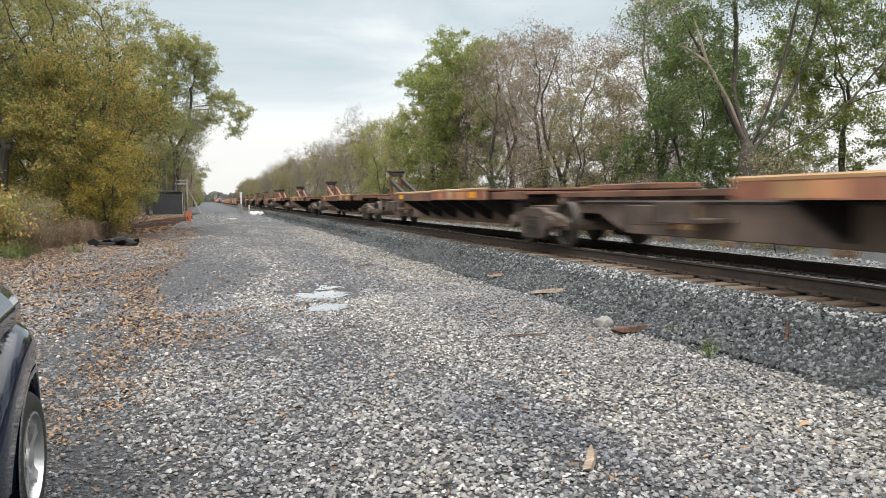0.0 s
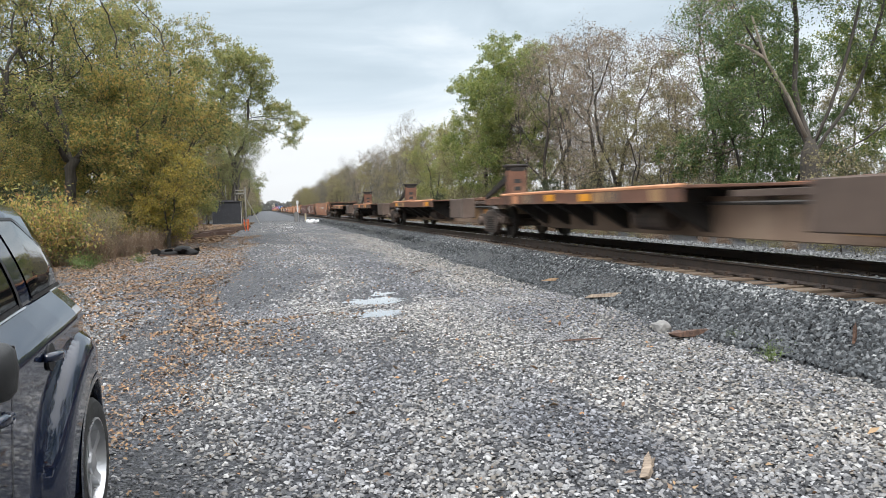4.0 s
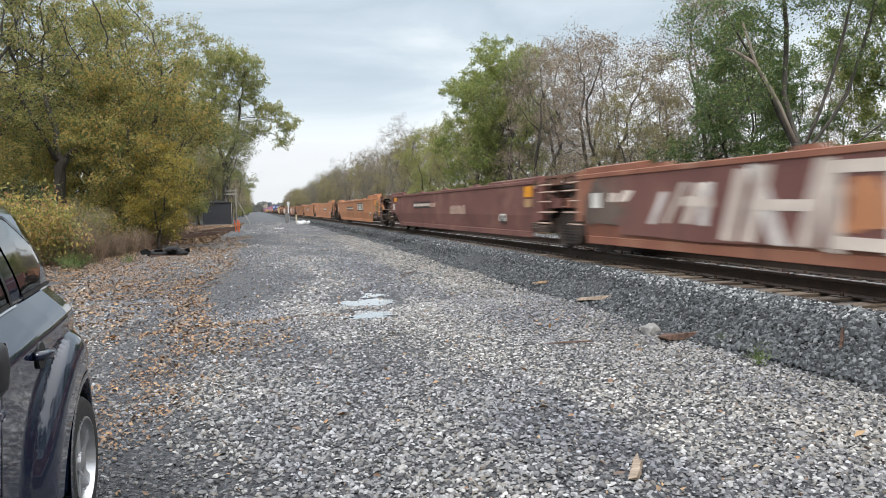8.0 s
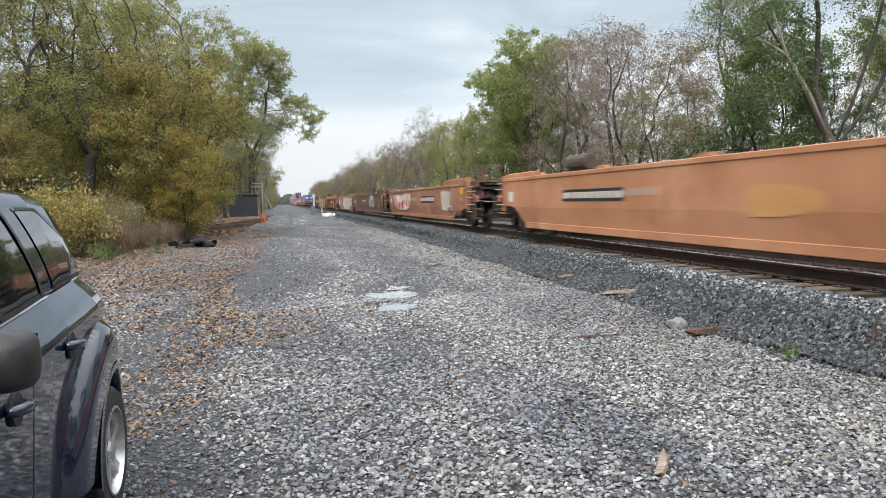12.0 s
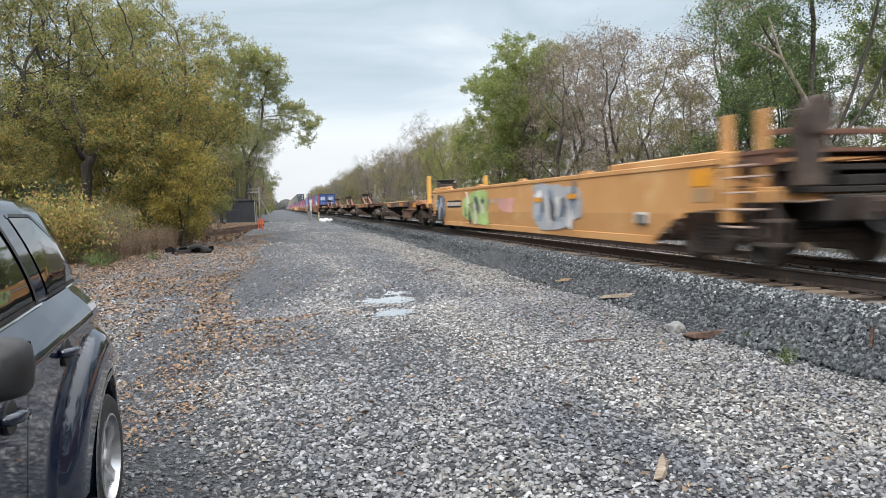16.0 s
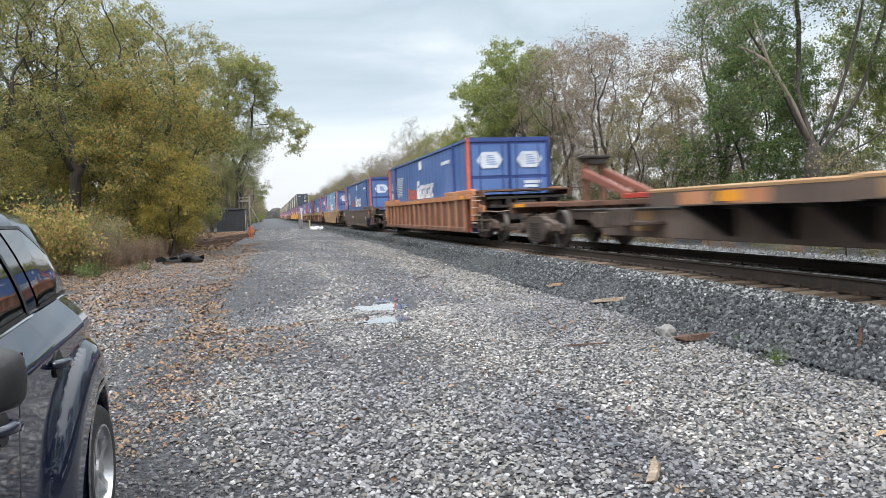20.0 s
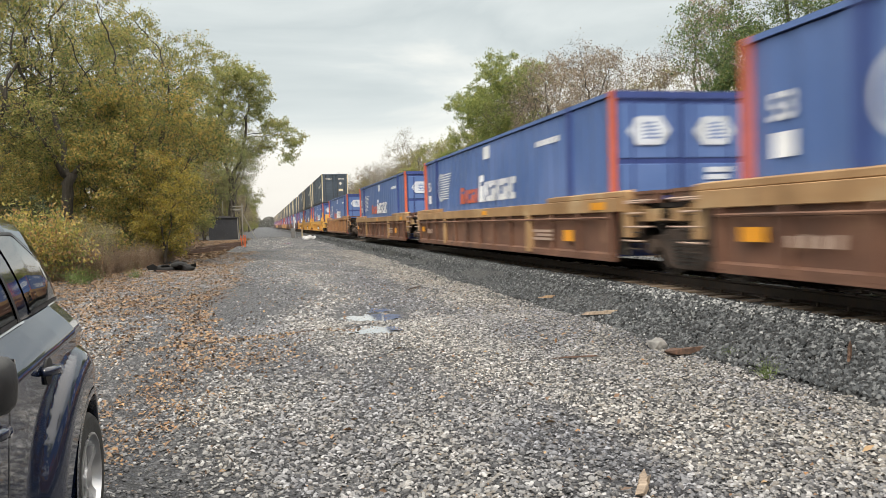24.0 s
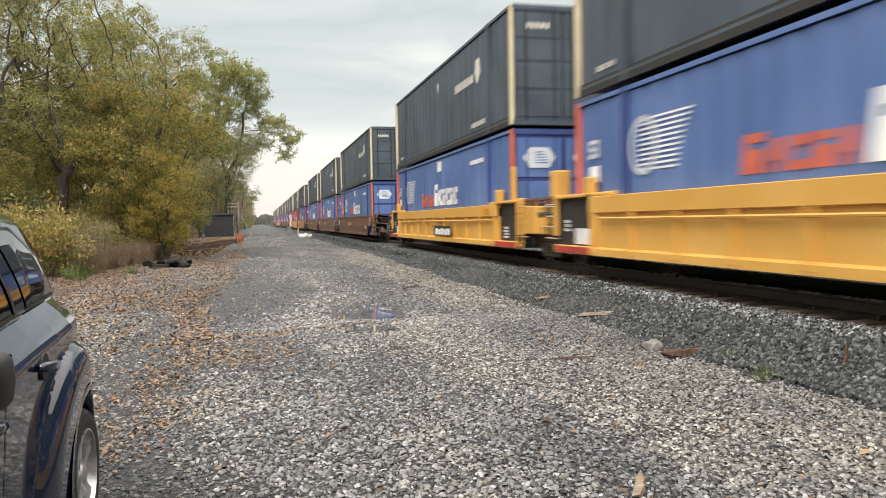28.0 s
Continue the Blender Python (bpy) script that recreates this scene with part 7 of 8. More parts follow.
    for x in (-1.32, 1.1):
        part("end_post", Mesh().box(x, x + 0.14, 21.9, 22.15, 0.9, 2.12).mesh("end_post", bevel=0.012), YELLOW, c, "tall yellow end post")
    part("end_deck", Mesh().box(-1.36, 1.36, 20.0, 22.2, 0.84, 1.02).mesh("end_deck", bevel=0.012), YELLOW_OLD, c)
    part("end_cabinet", Mesh().box(-0.9, 0.2, 20.5, 21.4, 1.02, 1.45).mesh("end_cabinet", bevel=0.02), IRON, c)
    # a third spine car
    b3 = [444.9, 462.0, 479.2, 496.3, 513.5, 530.7]
    for k in range(5):
        spine_platform(b3[k], b3[k + 1], False, k == 0, k == 4, hitch=k > 0, seed=30 + k, sill=RUST if k == 1 else GREYBROWN, near_hitch=k == 0)
    # wells with one container each
    well_ribbed(535.6, 553.0, RUST, RUST_MID, RUST_ORANGE, True, True, top=1.42, low=0.28, ribs=16, chord=0.16, bogie_at=535.9, bogie_far=552.5, step_up=0.12, label="tan-brown ribbed well car carrying a blue container")
    container(536.1, 0.25, BLUE, BLUE, ORANGE_RED, "blue", 1)
    c = well_smooth(559.6, 577.0, GREYBROWN, True, True, top=1.2, low=0.22, bogie_at=559.9, bogie_far=576.4, label="dark brown smooth well car carrying a blue container")
    container(560.2, 0.25, BLUE, BLUE, ORANGE_RED, "blue", 2)
    c = well_smooth(583.7, 601.4, TAN, True, True, top=1.25, low=0.25, bogie_at=584.0, bogie_far=600.8, label="tan smooth well car carrying a faded blue container")
    blot(c, YELLOW, 9.6, 1.05, 0.6, 0.14, 40, z1=1.2)
    plate(c, "reflector", AMBER, 13.15, 13.8, 0.86, 0.98, x=-1.506)
    plate(c, "reflector", AMBER, 17.0, 17.4, 0.86, 1.0, x=-1.506)
    plate(c, "stencil", SOOT_PALE, 14.1, 16.6, 0.43, 0.455, x=-1.48)
    container(584.4, 0.25, BLUE_PALE, BLUE, ORANGE_RED, "pale", 3)
    for k, (a, lab) in enumerate(((608.2, ""), (628.1, ""), (648.4, ""))):
        c = well_ribbed(a - 0.5, a + 16.9, RUST, RUST, TAN, k == 0, k == 2, top=1.27, low=0.2, ribs=13, chord=0.24, rail=True, big=(3, 9), bogie_at=a - 0.6 if k == 0 else a - 1.95, bogie_far=a + 17.0, step_up=0.1, label="brown ribbed well car with a tan top chord")
        container(a, 0.25, BLUE, BLUE, ORANGE_RED, "blue", 4 + k)
        bars(c, "stencil", SOOT_PALE, 3.0, 4.2, 0.5, 0.75, 3, x=-1.52, upright=False)
        plate(c, "reflector", AMBER, 1.9, 2.4, 0.5, 0.72, x=-1.52)
        plate(c, "reflector", AMBER, 15.95, 16.45, 0.6, 0.78, x=-1.52)
        bars(c, "stencil", SOOT_PALE, 14.7, 15.6, 0.55, 0.7, 4, x=-1.52)
    c = well_ribbed(671.7, 689.2, RUST, OCHRE, OCHRE, True, True, top=1.42, low=0.28, ribs=16, chord=0.16, bogie_at=672.0, bogie_far=688.6, step_up=0.12, label="brown ribbed well car carrying a blue container")
    container(672.3, 0.25, BLUE, BLUE, ORANGE_RED, "blue", 8)
    # yellow three-platform well with double stacks
    for k, a in enumerate((696.1, 716.05, 736.1)):
        c = well_ribbed(a - 0.6, a + 16.9, YELLOW, YELLOW, YELLOW, k == 0, k == 2, top=1.34, low=0.3, ribs=11, chord=0.3, rail=True, bogie_at=a - 0.7 if k == 0 else a - 1.95, bogie_far=a + 17.0, step_up=0.06, tall=k == 0, inset=(1.5, 1.7), label="bright yellow well car carrying two stacked containers")
        plate(c, "red_sill", RED_PAINT, -0.1, 1.5, 0.28, 0.42, x=-1.53, label="red painted sill")
        plate(c, "red_sill", RED_PAINT, 15.8, 17.4, 0.3, 0.42, x=-1.53)
        bars(c, "stencil", WHITE, 0.85, 1.2, 0.5, 0.8, 4, x=-1.374, upright=False)
        plate(c, "placard", WHITE, 16.1, 16.75, 0.46, 0.76, x=-1.374, label="white placard on the dark end sheet")
        bars(c, "stencil", WHITE, 17.0, 17.25, 0.7, 0.95, 3, x=-1.374, upright=False)
        ladder(c, -1.5, -0.42, 0.36, 1.36, YELLOW, 0.42, 5)
        part("step_box", Mesh().box(-1.46, -1.0, -1.3, -0.42, 0.62, 1.24).mesh("step_box", bevel=0.015), YELLOW, c)
        part("step_box", Mesh().box(-1.4, -1.1, -1.75, -1.25, 0.62, 0.98).mesh("step_box", bevel=0.015), YELLOW, c)
        part("corner_post", Mesh().box(-1.44, -1.33, 0.3, 0.44, 1.4, 2.2).mesh("corner_post", bevel=0.015), YELLOW, c)
        for px in (-1.3, 0.15):
            part("end_post", Mesh().box(px, px + 0.34, -2.1, -1.78, 1.1, 1.96).mesh("end_post", bevel=0.02), YELLOW, c, "stout yellow end post")
        part("end_platform", Mesh().box(-1.4, 1.4, -2.2, -0.1, 1.04, 1.1).mesh("end_platform", bevel=0.01), CHARCOAL, c)
        if k == 0:
            part("warning_plate", Mesh().box(-1.1, -0.7, -0.4, -0.37, 1.5, 1.82), RED_PAINT, c, "faded red and white plate")
            part("plate_band", Mesh().box(-1.06, -0.74, -0.406, -0.4, 1.6, 1.74), PALE, c)
        for a2, b2 in ((3.95, 5.2), (5.45, 6.5)) if k == 0 else ((6.2, 8.4),):
            plate(c, "number_board", BLACK, a2, b2, 0.48, 0.78, x=-1.53)
            bars(c, "stencil", WHITE, a2 + 0.05, b2 - 0.05, 0.50, 0.70, 5, x=-1.535, gap=0.18)
        size_mark(c, "53", 7.85, 0.6, 0.36)
        bars(c, "stencil", BLACK, 8.2, 8.8, 0.5, 0.85, 6, x=-1.52, upright=False, gap=0.7)
        box = container(a, 0.25, BLUE, BLUE, ORANGE_RED, "blue", 10 + k)
        if k == 1:
            part("repainted_panel", Mesh().box(-CW / 2 - 0.003, -CW / 2 + 0.01, 2.2, 5.6, 0.2, 2.72), BLUE_NAVY, box, "darker repainted panel")
        container(a, 0.25 + CH + 0.1, CHARCOAL, CHARCOAL, CREAM, "black", 20 + k)
    # the rest of the stack train, far off
    s = 760.3
    for k in range(15):
        a = s
        end = k % 3
        mat = RUST if (k // 3) % 2 == 0 else YELLOW_OLD
        well_smooth(a - 0.6, a + 16.9, mat, end == 0, end == 2, top=1.3, low=0.25, bogie_at=a - 0.7 if end == 0 else a - 1.95, bogie_far=a + 17.0, guides=False, label="well car carrying two stacked containers")
        container(a, 0.25, BLUE if k != 4 else RED_PAINT, BLUE, ORANGE_RED, "blue", 30 + k, k > 2)
        container(a, 0.25 + CH + 0.1, CHARCOAL, CHARCOAL, CREAM, "black", 60 + k, k > 2)
        s += 20.1 if end < 2 else 24.2


build_train()
SPEED = 25.65

# ---- the parked car ----
CAR_PAINT = material("dark_metallic_car_paint", [(0.006, 0.010, 0.026), (0.010, 0.016, 0.036)], scale=2, rough=0.06, metal=0.0, bump=0.0, rough_vary=0.015)
CAR_GLASS = material("tinted_window_glass", [(0.006, 0.007, 0.008), (0.010, 0.011, 0.012)], scale=1, rough=0.02, bump=0.0, rough_vary=0.01, coat=1.0)
CAR_PAINT.node_tree.nodes["Principled BSDF"].inputs["IOR"].default_value = 1.55
for m in (CAR_PAINT, CAR_GLASS):
    m.node_tree.nodes["Principled BSDF"].inputs["Coat Weight"].default_value = 0.5
    m.node_tree.nodes["Principled BSDF"].inputs["Coat IOR"].default_value = 1.5
    m.node_tree.nodes["Principled BSDF"].inputs["Coat Roughness"].default_value = 0.03
CAR_GLASS.node_tree.nodes["Principled BSDF"].inputs["IOR"].default_value = 2.2
CAR_PLASTIC = material("black_car_plastic", [(0.012, 0.012, 0.013), (0.022, 0.022, 0.023)], scale=6, rough=0.45, bump=0.15, bump_scale=200)
RUBBER = material("dusty_tyre_rubber", [(0.016, 0.016, 0.016), (0.035, 0.034, 0.032)], scale=8, rough=0.85, bump=0.2)
CHROME = material("bright_trim", [(0.5, 0.5, 0.52), (0.65, 0.65, 0.66)], scale=3, rough=0.12, metal=1.0, bump=0.0, rough_vary=0.03)
ALLOY = material("silver_alloy", [(0.48, 0.48, 0.49), (0.60, 0.60, 0.61)], scale=5, rough=0.32, metal=0.9, bump=0.05)

# stations from the tail forwards: distance ahead of the rear axle, half width of the flank, belt height, roof height, roof half width
STATIONS = [(-0.80, 0.50, 0.90, 0.93, 0.38), (-0.77, 0.58, 1.04, 1.08, 0.44), (-0.68, 0.65, 1.14, 1.26, 0.47), (-0.55, 0.67, 1.20, 1.46, 0.46), (-0.40, 0.745, 1.235, 1.60, 0.50), (-0.22, 0.79, 1.25, 1.67, 0.54), (0.0, 0.815, 1.25, 1.70, 0.575), (0.3, 0.825, 1.235, 1.71, 0.59),
            (0.6, 0.83, 1.22, 1.715, 0.585), (0.9, 0.835, 1.20, 1.715, 0.585), (1.5, 0.835, 1.16, 1.70, 0.58), (1.95, 0.835, 1.13, 1.62, 0.57), (2.3, 0.82, 1.10, 1.38, 0.60), (2.6, 0.81, 1.07, 1.16, 0.60), (2.8, 0.80, 1.04, 1.08, 0.62), (3.2, 0.77, 0.98, 1.02, 0.6), (3.5, 0.69, 0.86, 0.90, 0.54), (3.6, 0.57, 0.66, 0.69, 0.46)]
CAR_X, AXLE_Y = -1.77, 4.27


def station(u):
    us = [s[0] for s in STATIONS]
    return [float(np.interp(u, us, [s[k] for s in STATIONS])) for k in range(1, 5)]


def fender(u, z):
    """How far the round wing stands out from the flank."""
    out = 0.0
    for c in (0.0, 2.63):
        d = math.hypot((u - c) * (0.90 if u > c else 0.95), z - 0.34)
        k = min(1.0, max(0.0, (0.68 - d) / 0.13))
        out = max(out, (0.084 if u > c - 0.1 else max(0.05, 0.084 + 0.1 * (u - c + 0.1))) * (1 - (1 - k) ** 2) ** 0.7)
    return out


def glass(u, f):
    """The glasshouse side in section: f from the belt (0) to the roof's edge (1), bulging outwards."""
    w, belt, roof, rh = station(u)
    x0 = w - 0.13
    return x0 + (rh - x0) * f ** 1.7, belt + (roof - 0.075 - belt) * f


def ring(u):
    w, belt, roof, rh = station(u)
    top = belt - 0.155
    low = [(w * 0.88, 0.24), (w * 0.94, 0.33)] + [(w * (0.955 + 0.045 * t) + fender(u, 0.33 + (top - 0.33) * t), 0.33 + (top - 0.33) * t) for t in [k / 66 for k in range(2, 67)]]
    sh = [(w - 0.006 + fender(u, belt - 0.135) * 0.5, belt - 0.136), (w - 0.018, belt - 0.116), (w - 0.037, belt - 0.094), (w - 0.062, belt - 0.068), (w - 0.088, belt - 0.042), (w - 0.113, belt - 0.018), (w - 0.13, belt)]
    gl = [glass(u, f) for f in (0.2, 0.4, 0.6, 0.8, 1.0)]
    return low + sh + gl + [(rh - 0.035, roof - 0.03), (rh - 0.11, roof), (rh * 0.45, roof + 0.022), (0.0, roof + 0.03)]


FLANK = 74


def on_side(u, f, sx, out=0.006):
    x, z = glass(u + 0.2 * f, f) if f >= 0 else (glass(u, 0)[0] - f * 0.12, glass(u, 0)[1] + f * 0.22)
    return (sx * (x + out), -u - 0.2 * max(0, f), z + out * 0.3)


def side_patch(us, lo, hi, sx, out):
    m, n = Mesh(), 7
    vs = [on_side(u, lo(u) + (hi(u) - lo(u)) * k / (n - 1), sx, out) for u in us for k in range(n)]
    return m.add(vs, [(i * n + k, i * n + k + 1, (i + 1) * n + k + 1, (i + 1) * n + k) for i in range(len(us) - 1) for k in range(n - 1)])


def build_car():
    car = thing("suv", "dark blue-black compact sport utility car parked on the gravel", "car", at=pose(CAR_X, AXLE_Y, 0.0))
    us = sorted(set([s[0] for s in STATIONS] + [round(-0.75 + 0.0125 * i, 4) for i in range(128)] + [round(0.85 + 0.05 * i, 2) for i in range(20)] + [round(1.85 + 0.025 * i, 3) for i in range(68)]))
    half = [ring(u) for u in us]
    n = len(half[0])
    vs = []
    for u, r in zip(us, half):
        vs += [(-x, -u, z) for x, z in r] + [(x, -u, z) for x, z in r[-2::-1]]
    w = 2 * n - 1
    fs = [(i * w + k, i * w + k + 1, (i + 1) * w + k + 1, (i + 1) * w + k) for i in range(len(us) - 1) for k in range(w - 1)]
    fs += [tuple(range(w)), tuple(range((len(us) - 1) * w, len(us) * w))[::-1]]
    fs += [(i * w, (i + 1) * w, (i + 1) * w + w - 1, i * w + w - 1) for i in range(len(us) - 1)]
    shell = part("body_raw", Mesh().add(vs, fs).mesh("body_raw"), CAR_PAINT)
    cutters = []
    for y in (0.0, -2.63):
        for sx in (-1, 1):
            cutters.append(part("cut", Mesh().cyl((sx * 0.86, y, 0.345), 0.425, 0.5, "x", 44), None))
    for c in cutters:
        md = shell.modifiers.new("arch", "BOOLEAN")
        md.object, md.operation, md.solver = c, "DIFFERENCE", "EXACT"
    me = bpy.data.meshes.new_from_object(shell.evaluated_get(bpy.context.evaluated_depsgraph_get()))
    for c in [shell, *cutters]:
        bpy.data.objects.remove(c)
    me.materials.clear()
    me.shade_smooth()
    me.set_sharp_from_angle(angle=radians(38))
    part("body", me, CAR_PAINT, car, "glossy dark blue-black paint")
    for sx in (-1, 1):
        for nm, a, b, lo, hi in (("quarter_window", -0.26, 0.37, 0.03, 0.93), ("rear_door_window", 0.60, 1.10, 0.03, 0.93), ("front_door_window", 1.2, 1.95, 0.03, 0.93)):
            uu = [a + (b - a) * k / 16 for k in range(17)]
            top = (lambda u: hi * min(1.0, math.sqrt(max(0.03, (u + 0.26) / 0.34)))) if nm[0] == "q" else ((lambda u: hi * min(1.0, (2.1 - u) / 0.42)) if nm[0] == "f" else (lambda u: hi))
            g = part(nm, side_patch(uu, lambda u: lo, top, sx, 0.012).mesh(nm, smooth=True), CAR_GLASS, car, "dark tinted glass")
            for c0, c1 in (((lambda u: lo - 0.03), (lambda u: lo + 0.02)), ((lambda u: top(u) - 0.01), (lambda u: top(u) + 0.025))):
                part("window_seal", side_patch(uu, c0, c1, sx, 0.016), CAR_PLASTIC, g)
        for a, b in ((0.38, 0.555), (1.10, 1.20)):
            q = side_patch([a + (b - a) * k / 4 for k in range(5)], lambda u: 0.0, lambda u: 0.96, sx, 0.008)
            part("window_pillar", q.mesh("window_pillar", smooth=True), CAR_PAINT if a < 1 else CAR_PLASTIC, car)
        for a in (0.56, 1.085):
            q = side_patch([a, a + 0.03], lambda u: 0.0, lambda u: 0.95, sx, 0.018)
            part("window_seal", q, BLACK, car)
        st = side_patch([0.5 + 0.1 * k for k in range(15)], lambda u: -0.05, lambda u: -0.015, sx, 0.012)
        part("belt_trim", st, CHROME, car, "bright strip below the windows")
        for u, z in ((0.62, 1.01), (1.37, 0.92)):
            x = sx * (station(u)[0] + fender(u, z) + 0.004)
            h = part("door_handle", Mesh().tube([(x + sx * 0.0, -u + 0.1, z - 0.004), (x + sx * 0.026, -u + 0.075, z), (x + sx * 0.034, -u, z + 0.006), (x + sx * 0.026, -u - 0.075, z + 0.012), (x, -u - 0.1, z + 0.012)], [0.019, 0.021, 0.022, 0.021, 0.018], 10).mesh("door_handle", smooth=True), CAR_PAINT, car, "body-coloured pull handle")
            part("handle_cup", Mesh().cyl((x - sx * 0.012, -u + 0.01, z), 0.06, 0.03, "x", 20), BLACK, h)
            part("key_barrel", Mesh().cyl((x + sx * 0.012, -u + 0.125, z - 0.02), 0.018, 0.03, "x", 14), CHROME, h)
        for u in (1.14, 2.1):
            s = Mesh()
            pts = [(sx * (x + 0.002), z) for x, z in ring(u)[1:FLANK]]
            for p, q in zip(pts[:-1], pts[1:]):
                s.add([(p[0], -u - 0.004, p[1]), (p[0], -u + 0.004, p[1]), (q[0], -u + 0.004, q[1]), (q[0], -u - 0.004, q[1])], [(0, 1, 2, 3)])
            part("door_seam", s, BLACK, car)
        # flared arches and wheels
        for y in (0.0, -2.63):
            k, q = 24, []
            for i in range(k + 1):
                a = math.pi * (-0.06 + 1.12 * i / k)
                tuck = 0.17 * max(0.0, math.cos(a) * 0.42) if y == 0 else 0.0
                for r, x in ((0.412, 0.80), (0.412, 0.884 - tuck), (0.424, 0.893 - tuck), (0.45, 0.890 - tuck)):
                    q.append((sx * x, y + r * math.cos(a), 0.36 + r * math.sin(a)))
            fl = Mesh().add(q, [(4 * i + e, 4 * i + e + 1, 4 * i + e + 5, 4 * i + e + 4) for i in range(k) for e in range(3)])
            part("wheel_arch", fl.mesh("wheel_arch", smooth=True), CAR_PAINT, car, "rounded wheel arch lip")
            ty = Mesh().lathe((sx * 0.79, y, 0.34), [(-0.11 * sx, 0.23), (-0.115 * sx, 0.31), (-0.085 * sx, 0.335), (0.05 * sx, 0.335), (0.072 * sx, 0.315), (0.078 * sx, 0.28), (0.068 * sx, 0.228), (0.03 * sx, 0.222), (-0.09 * sx, 0.218)], "x", 40)
            ty.f = ty.f[:-2]
            wl = part("wheel", ty.mesh("wheel", smooth=35), RUBBER, car, "road tyre on a silver alloy rim")
            x1 = sx * 0.79 + sx * 0.055
            rim = Mesh().lathe((x1, y, 0.34), [(-0.05, 0.226), (0.02, 0.232), (0.022, 0.222), (-0.02, 0.205), (-0.05, 0.2)] if sx > 0 else [(0.05, 0.226), (-0.02, 0.232), (-0.022, 0.222), (0.02, 0.205), (0.05, 0.2)], "x", 36)
            rim.f = rim.f[:-2]
            part("rim", rim.mesh("rim", smooth=40), ALLOY, wl)
            for i in range(5):
                a = 2 * math.pi * i / 5 + 0.5
                c, s = math.cos(a), math.sin(a)
                sp = Mesh()
                q = []
                for r, hw in ((0.05, 0.034), (0.14, 0.019), (0.215, 0.03)):
                    for t in (-1, 1):
                        q.append((y + r * c - t * hw * s, 0.34 + r * s + t * hw * c))
                sp.add([(x1 - sx * 0.004 * (2 - j // 2), *p) for j, p in enumerate(q)] + [(x1 - sx * 0.05, *p) for p in q], [(0, 1, 3, 2), (2, 3, 5, 4), (0, 2, 8, 6), (2, 4, 10, 8), (1, 7, 9, 3), (3, 9, 11, 5)])
                part("spoke", sp.mesh("spoke"), ALLOY, wl)
            part("hub_cap", Mesh().lathe((x1, y, 0.34), [(-0.03, 0.06), (0.004, 0.055), (0.012, 0.03)] if sx > 0 else [(0.03, 0.06), (-0.004, 0.055), (-0.012, 0.03)], "x", 20), ALLOY, wl)
            part("brake_disc", Mesh().cyl((x1 - sx * 0.07, y, 0.34), 0.15, 0.02, "x", 28), BLACKENED, wl)
            part("wheel_well", Mesh().cyl((sx * 0.58, y, 0.345), 0.43, 0.1, "x", 28), CAR_PLASTIC, car)
        # door mirror
        m = Mesh()
        prof = [(0.0, 0.6), (0.03, 0.9), (0.09, 1.0), (0.13, 0.93), (0.145, 0.55)]
        vs, k = [], 14
        for d, sc in prof:
            for i in range(k):
                a = 2 * math.pi * i / k
                c, s = math.cos(a), math.sin(a)
                vs.append((sx * (0.975 + 0.115 * sc * math.copysign(abs(c) ** 0.55, c)), -1.96 - 0.06 + d, 1.195 + 0.09 * sc * math.copysign(abs(s) ** 0.55, s)))
        m.add(vs, [(j * k + i, j * k + (i + 1) % k, (j + 1) * k + (i + 1) % k, (j + 1) * k + i) for j in range(len(prof) - 1) for i in range(k)] + [tuple(range(k))[::-1], tuple(range((len(prof) - 1) * k, len(prof) * k))])
        mm = part("door_mirror", m.mesh("door_mirror", smooth=50), CAR_PLASTIC, car, "black door mirror housing")
        part("mirror_arm", Mesh().box(min(sx * 0.84, sx * 0.96), max(sx * 0.84, sx * 0.96), -1.98, -1.90, 1.11, 1.17).mesh("mirror_arm", bevel=0.015), CAR_PLASTIC, mm)
        part("mirror_glass", Mesh().box(min(sx * 0.88, sx * 1.07), max(sx * 0.88, sx * 1.07), -1.878, -1.872, 1.13, 1.26), CHROME, mm)
    part("rear_bumper", Mesh().prism([(-0.66, 0.3), (0.66, 0.3), (0.68, 0.55), (0.6, 0.62), (-0.6, 0.62), (-0.68, 0.55)], 0.72, 0.86, "y").mesh("rear_bumper", bevel=0.03), CAR_PAINT, car)
    tl = plain("tail_lamp_red", (0.25, 0.01, 0.01), 0.15, scale=3)
    for sx in (-1, 1):
        part("tail_lamp", Mesh().cyl((sx * 0.52, 0.74, 1.0), 0.09, 0.1, "y", 18).mesh("tail_lamp", bevel=0.01), tl, car)
    part("underbody", Mesh().box(-0.78, 0.78, -3.3, 0.5, 0.2, 0.26), BLACK, car)


build_car()

# ---- lineside things ----
MATT_BLACK = plain("dull_black_plastic", (0.012, 0.012, 0.013), 0.85, scale=5)
SHED_ROOF = material("sooty_metal_roof", [(0.035, 0.035, 0.038), (0.06, 0.06, 0.064)], scale=3, rough=0.75)
SHED = material("dark_blue_grey_sheet_metal", [(0.013, 0.014, 0.018), (0.021, 0.023, 0.029), (0.034, 0.034, 0.041)], scale=1.5, rough=0.6, bump=0.1, dark=((0.04, 0.03, 0.028), 1.0, 0.58))
ROOFING = material("weathered_grey_roofing", [(0.12, 0.12, 0.12), (0.2, 0.2, 0.2)], scale=3, rough=0.7)
POLE_GREY = material("weathered_pale_timber", [(0.28, 0.26, 0.23), (0.42, 0.40, 0.36)], scale=6, stretch=(3, 3, 0.4), rough=0.8, bump=0.3)
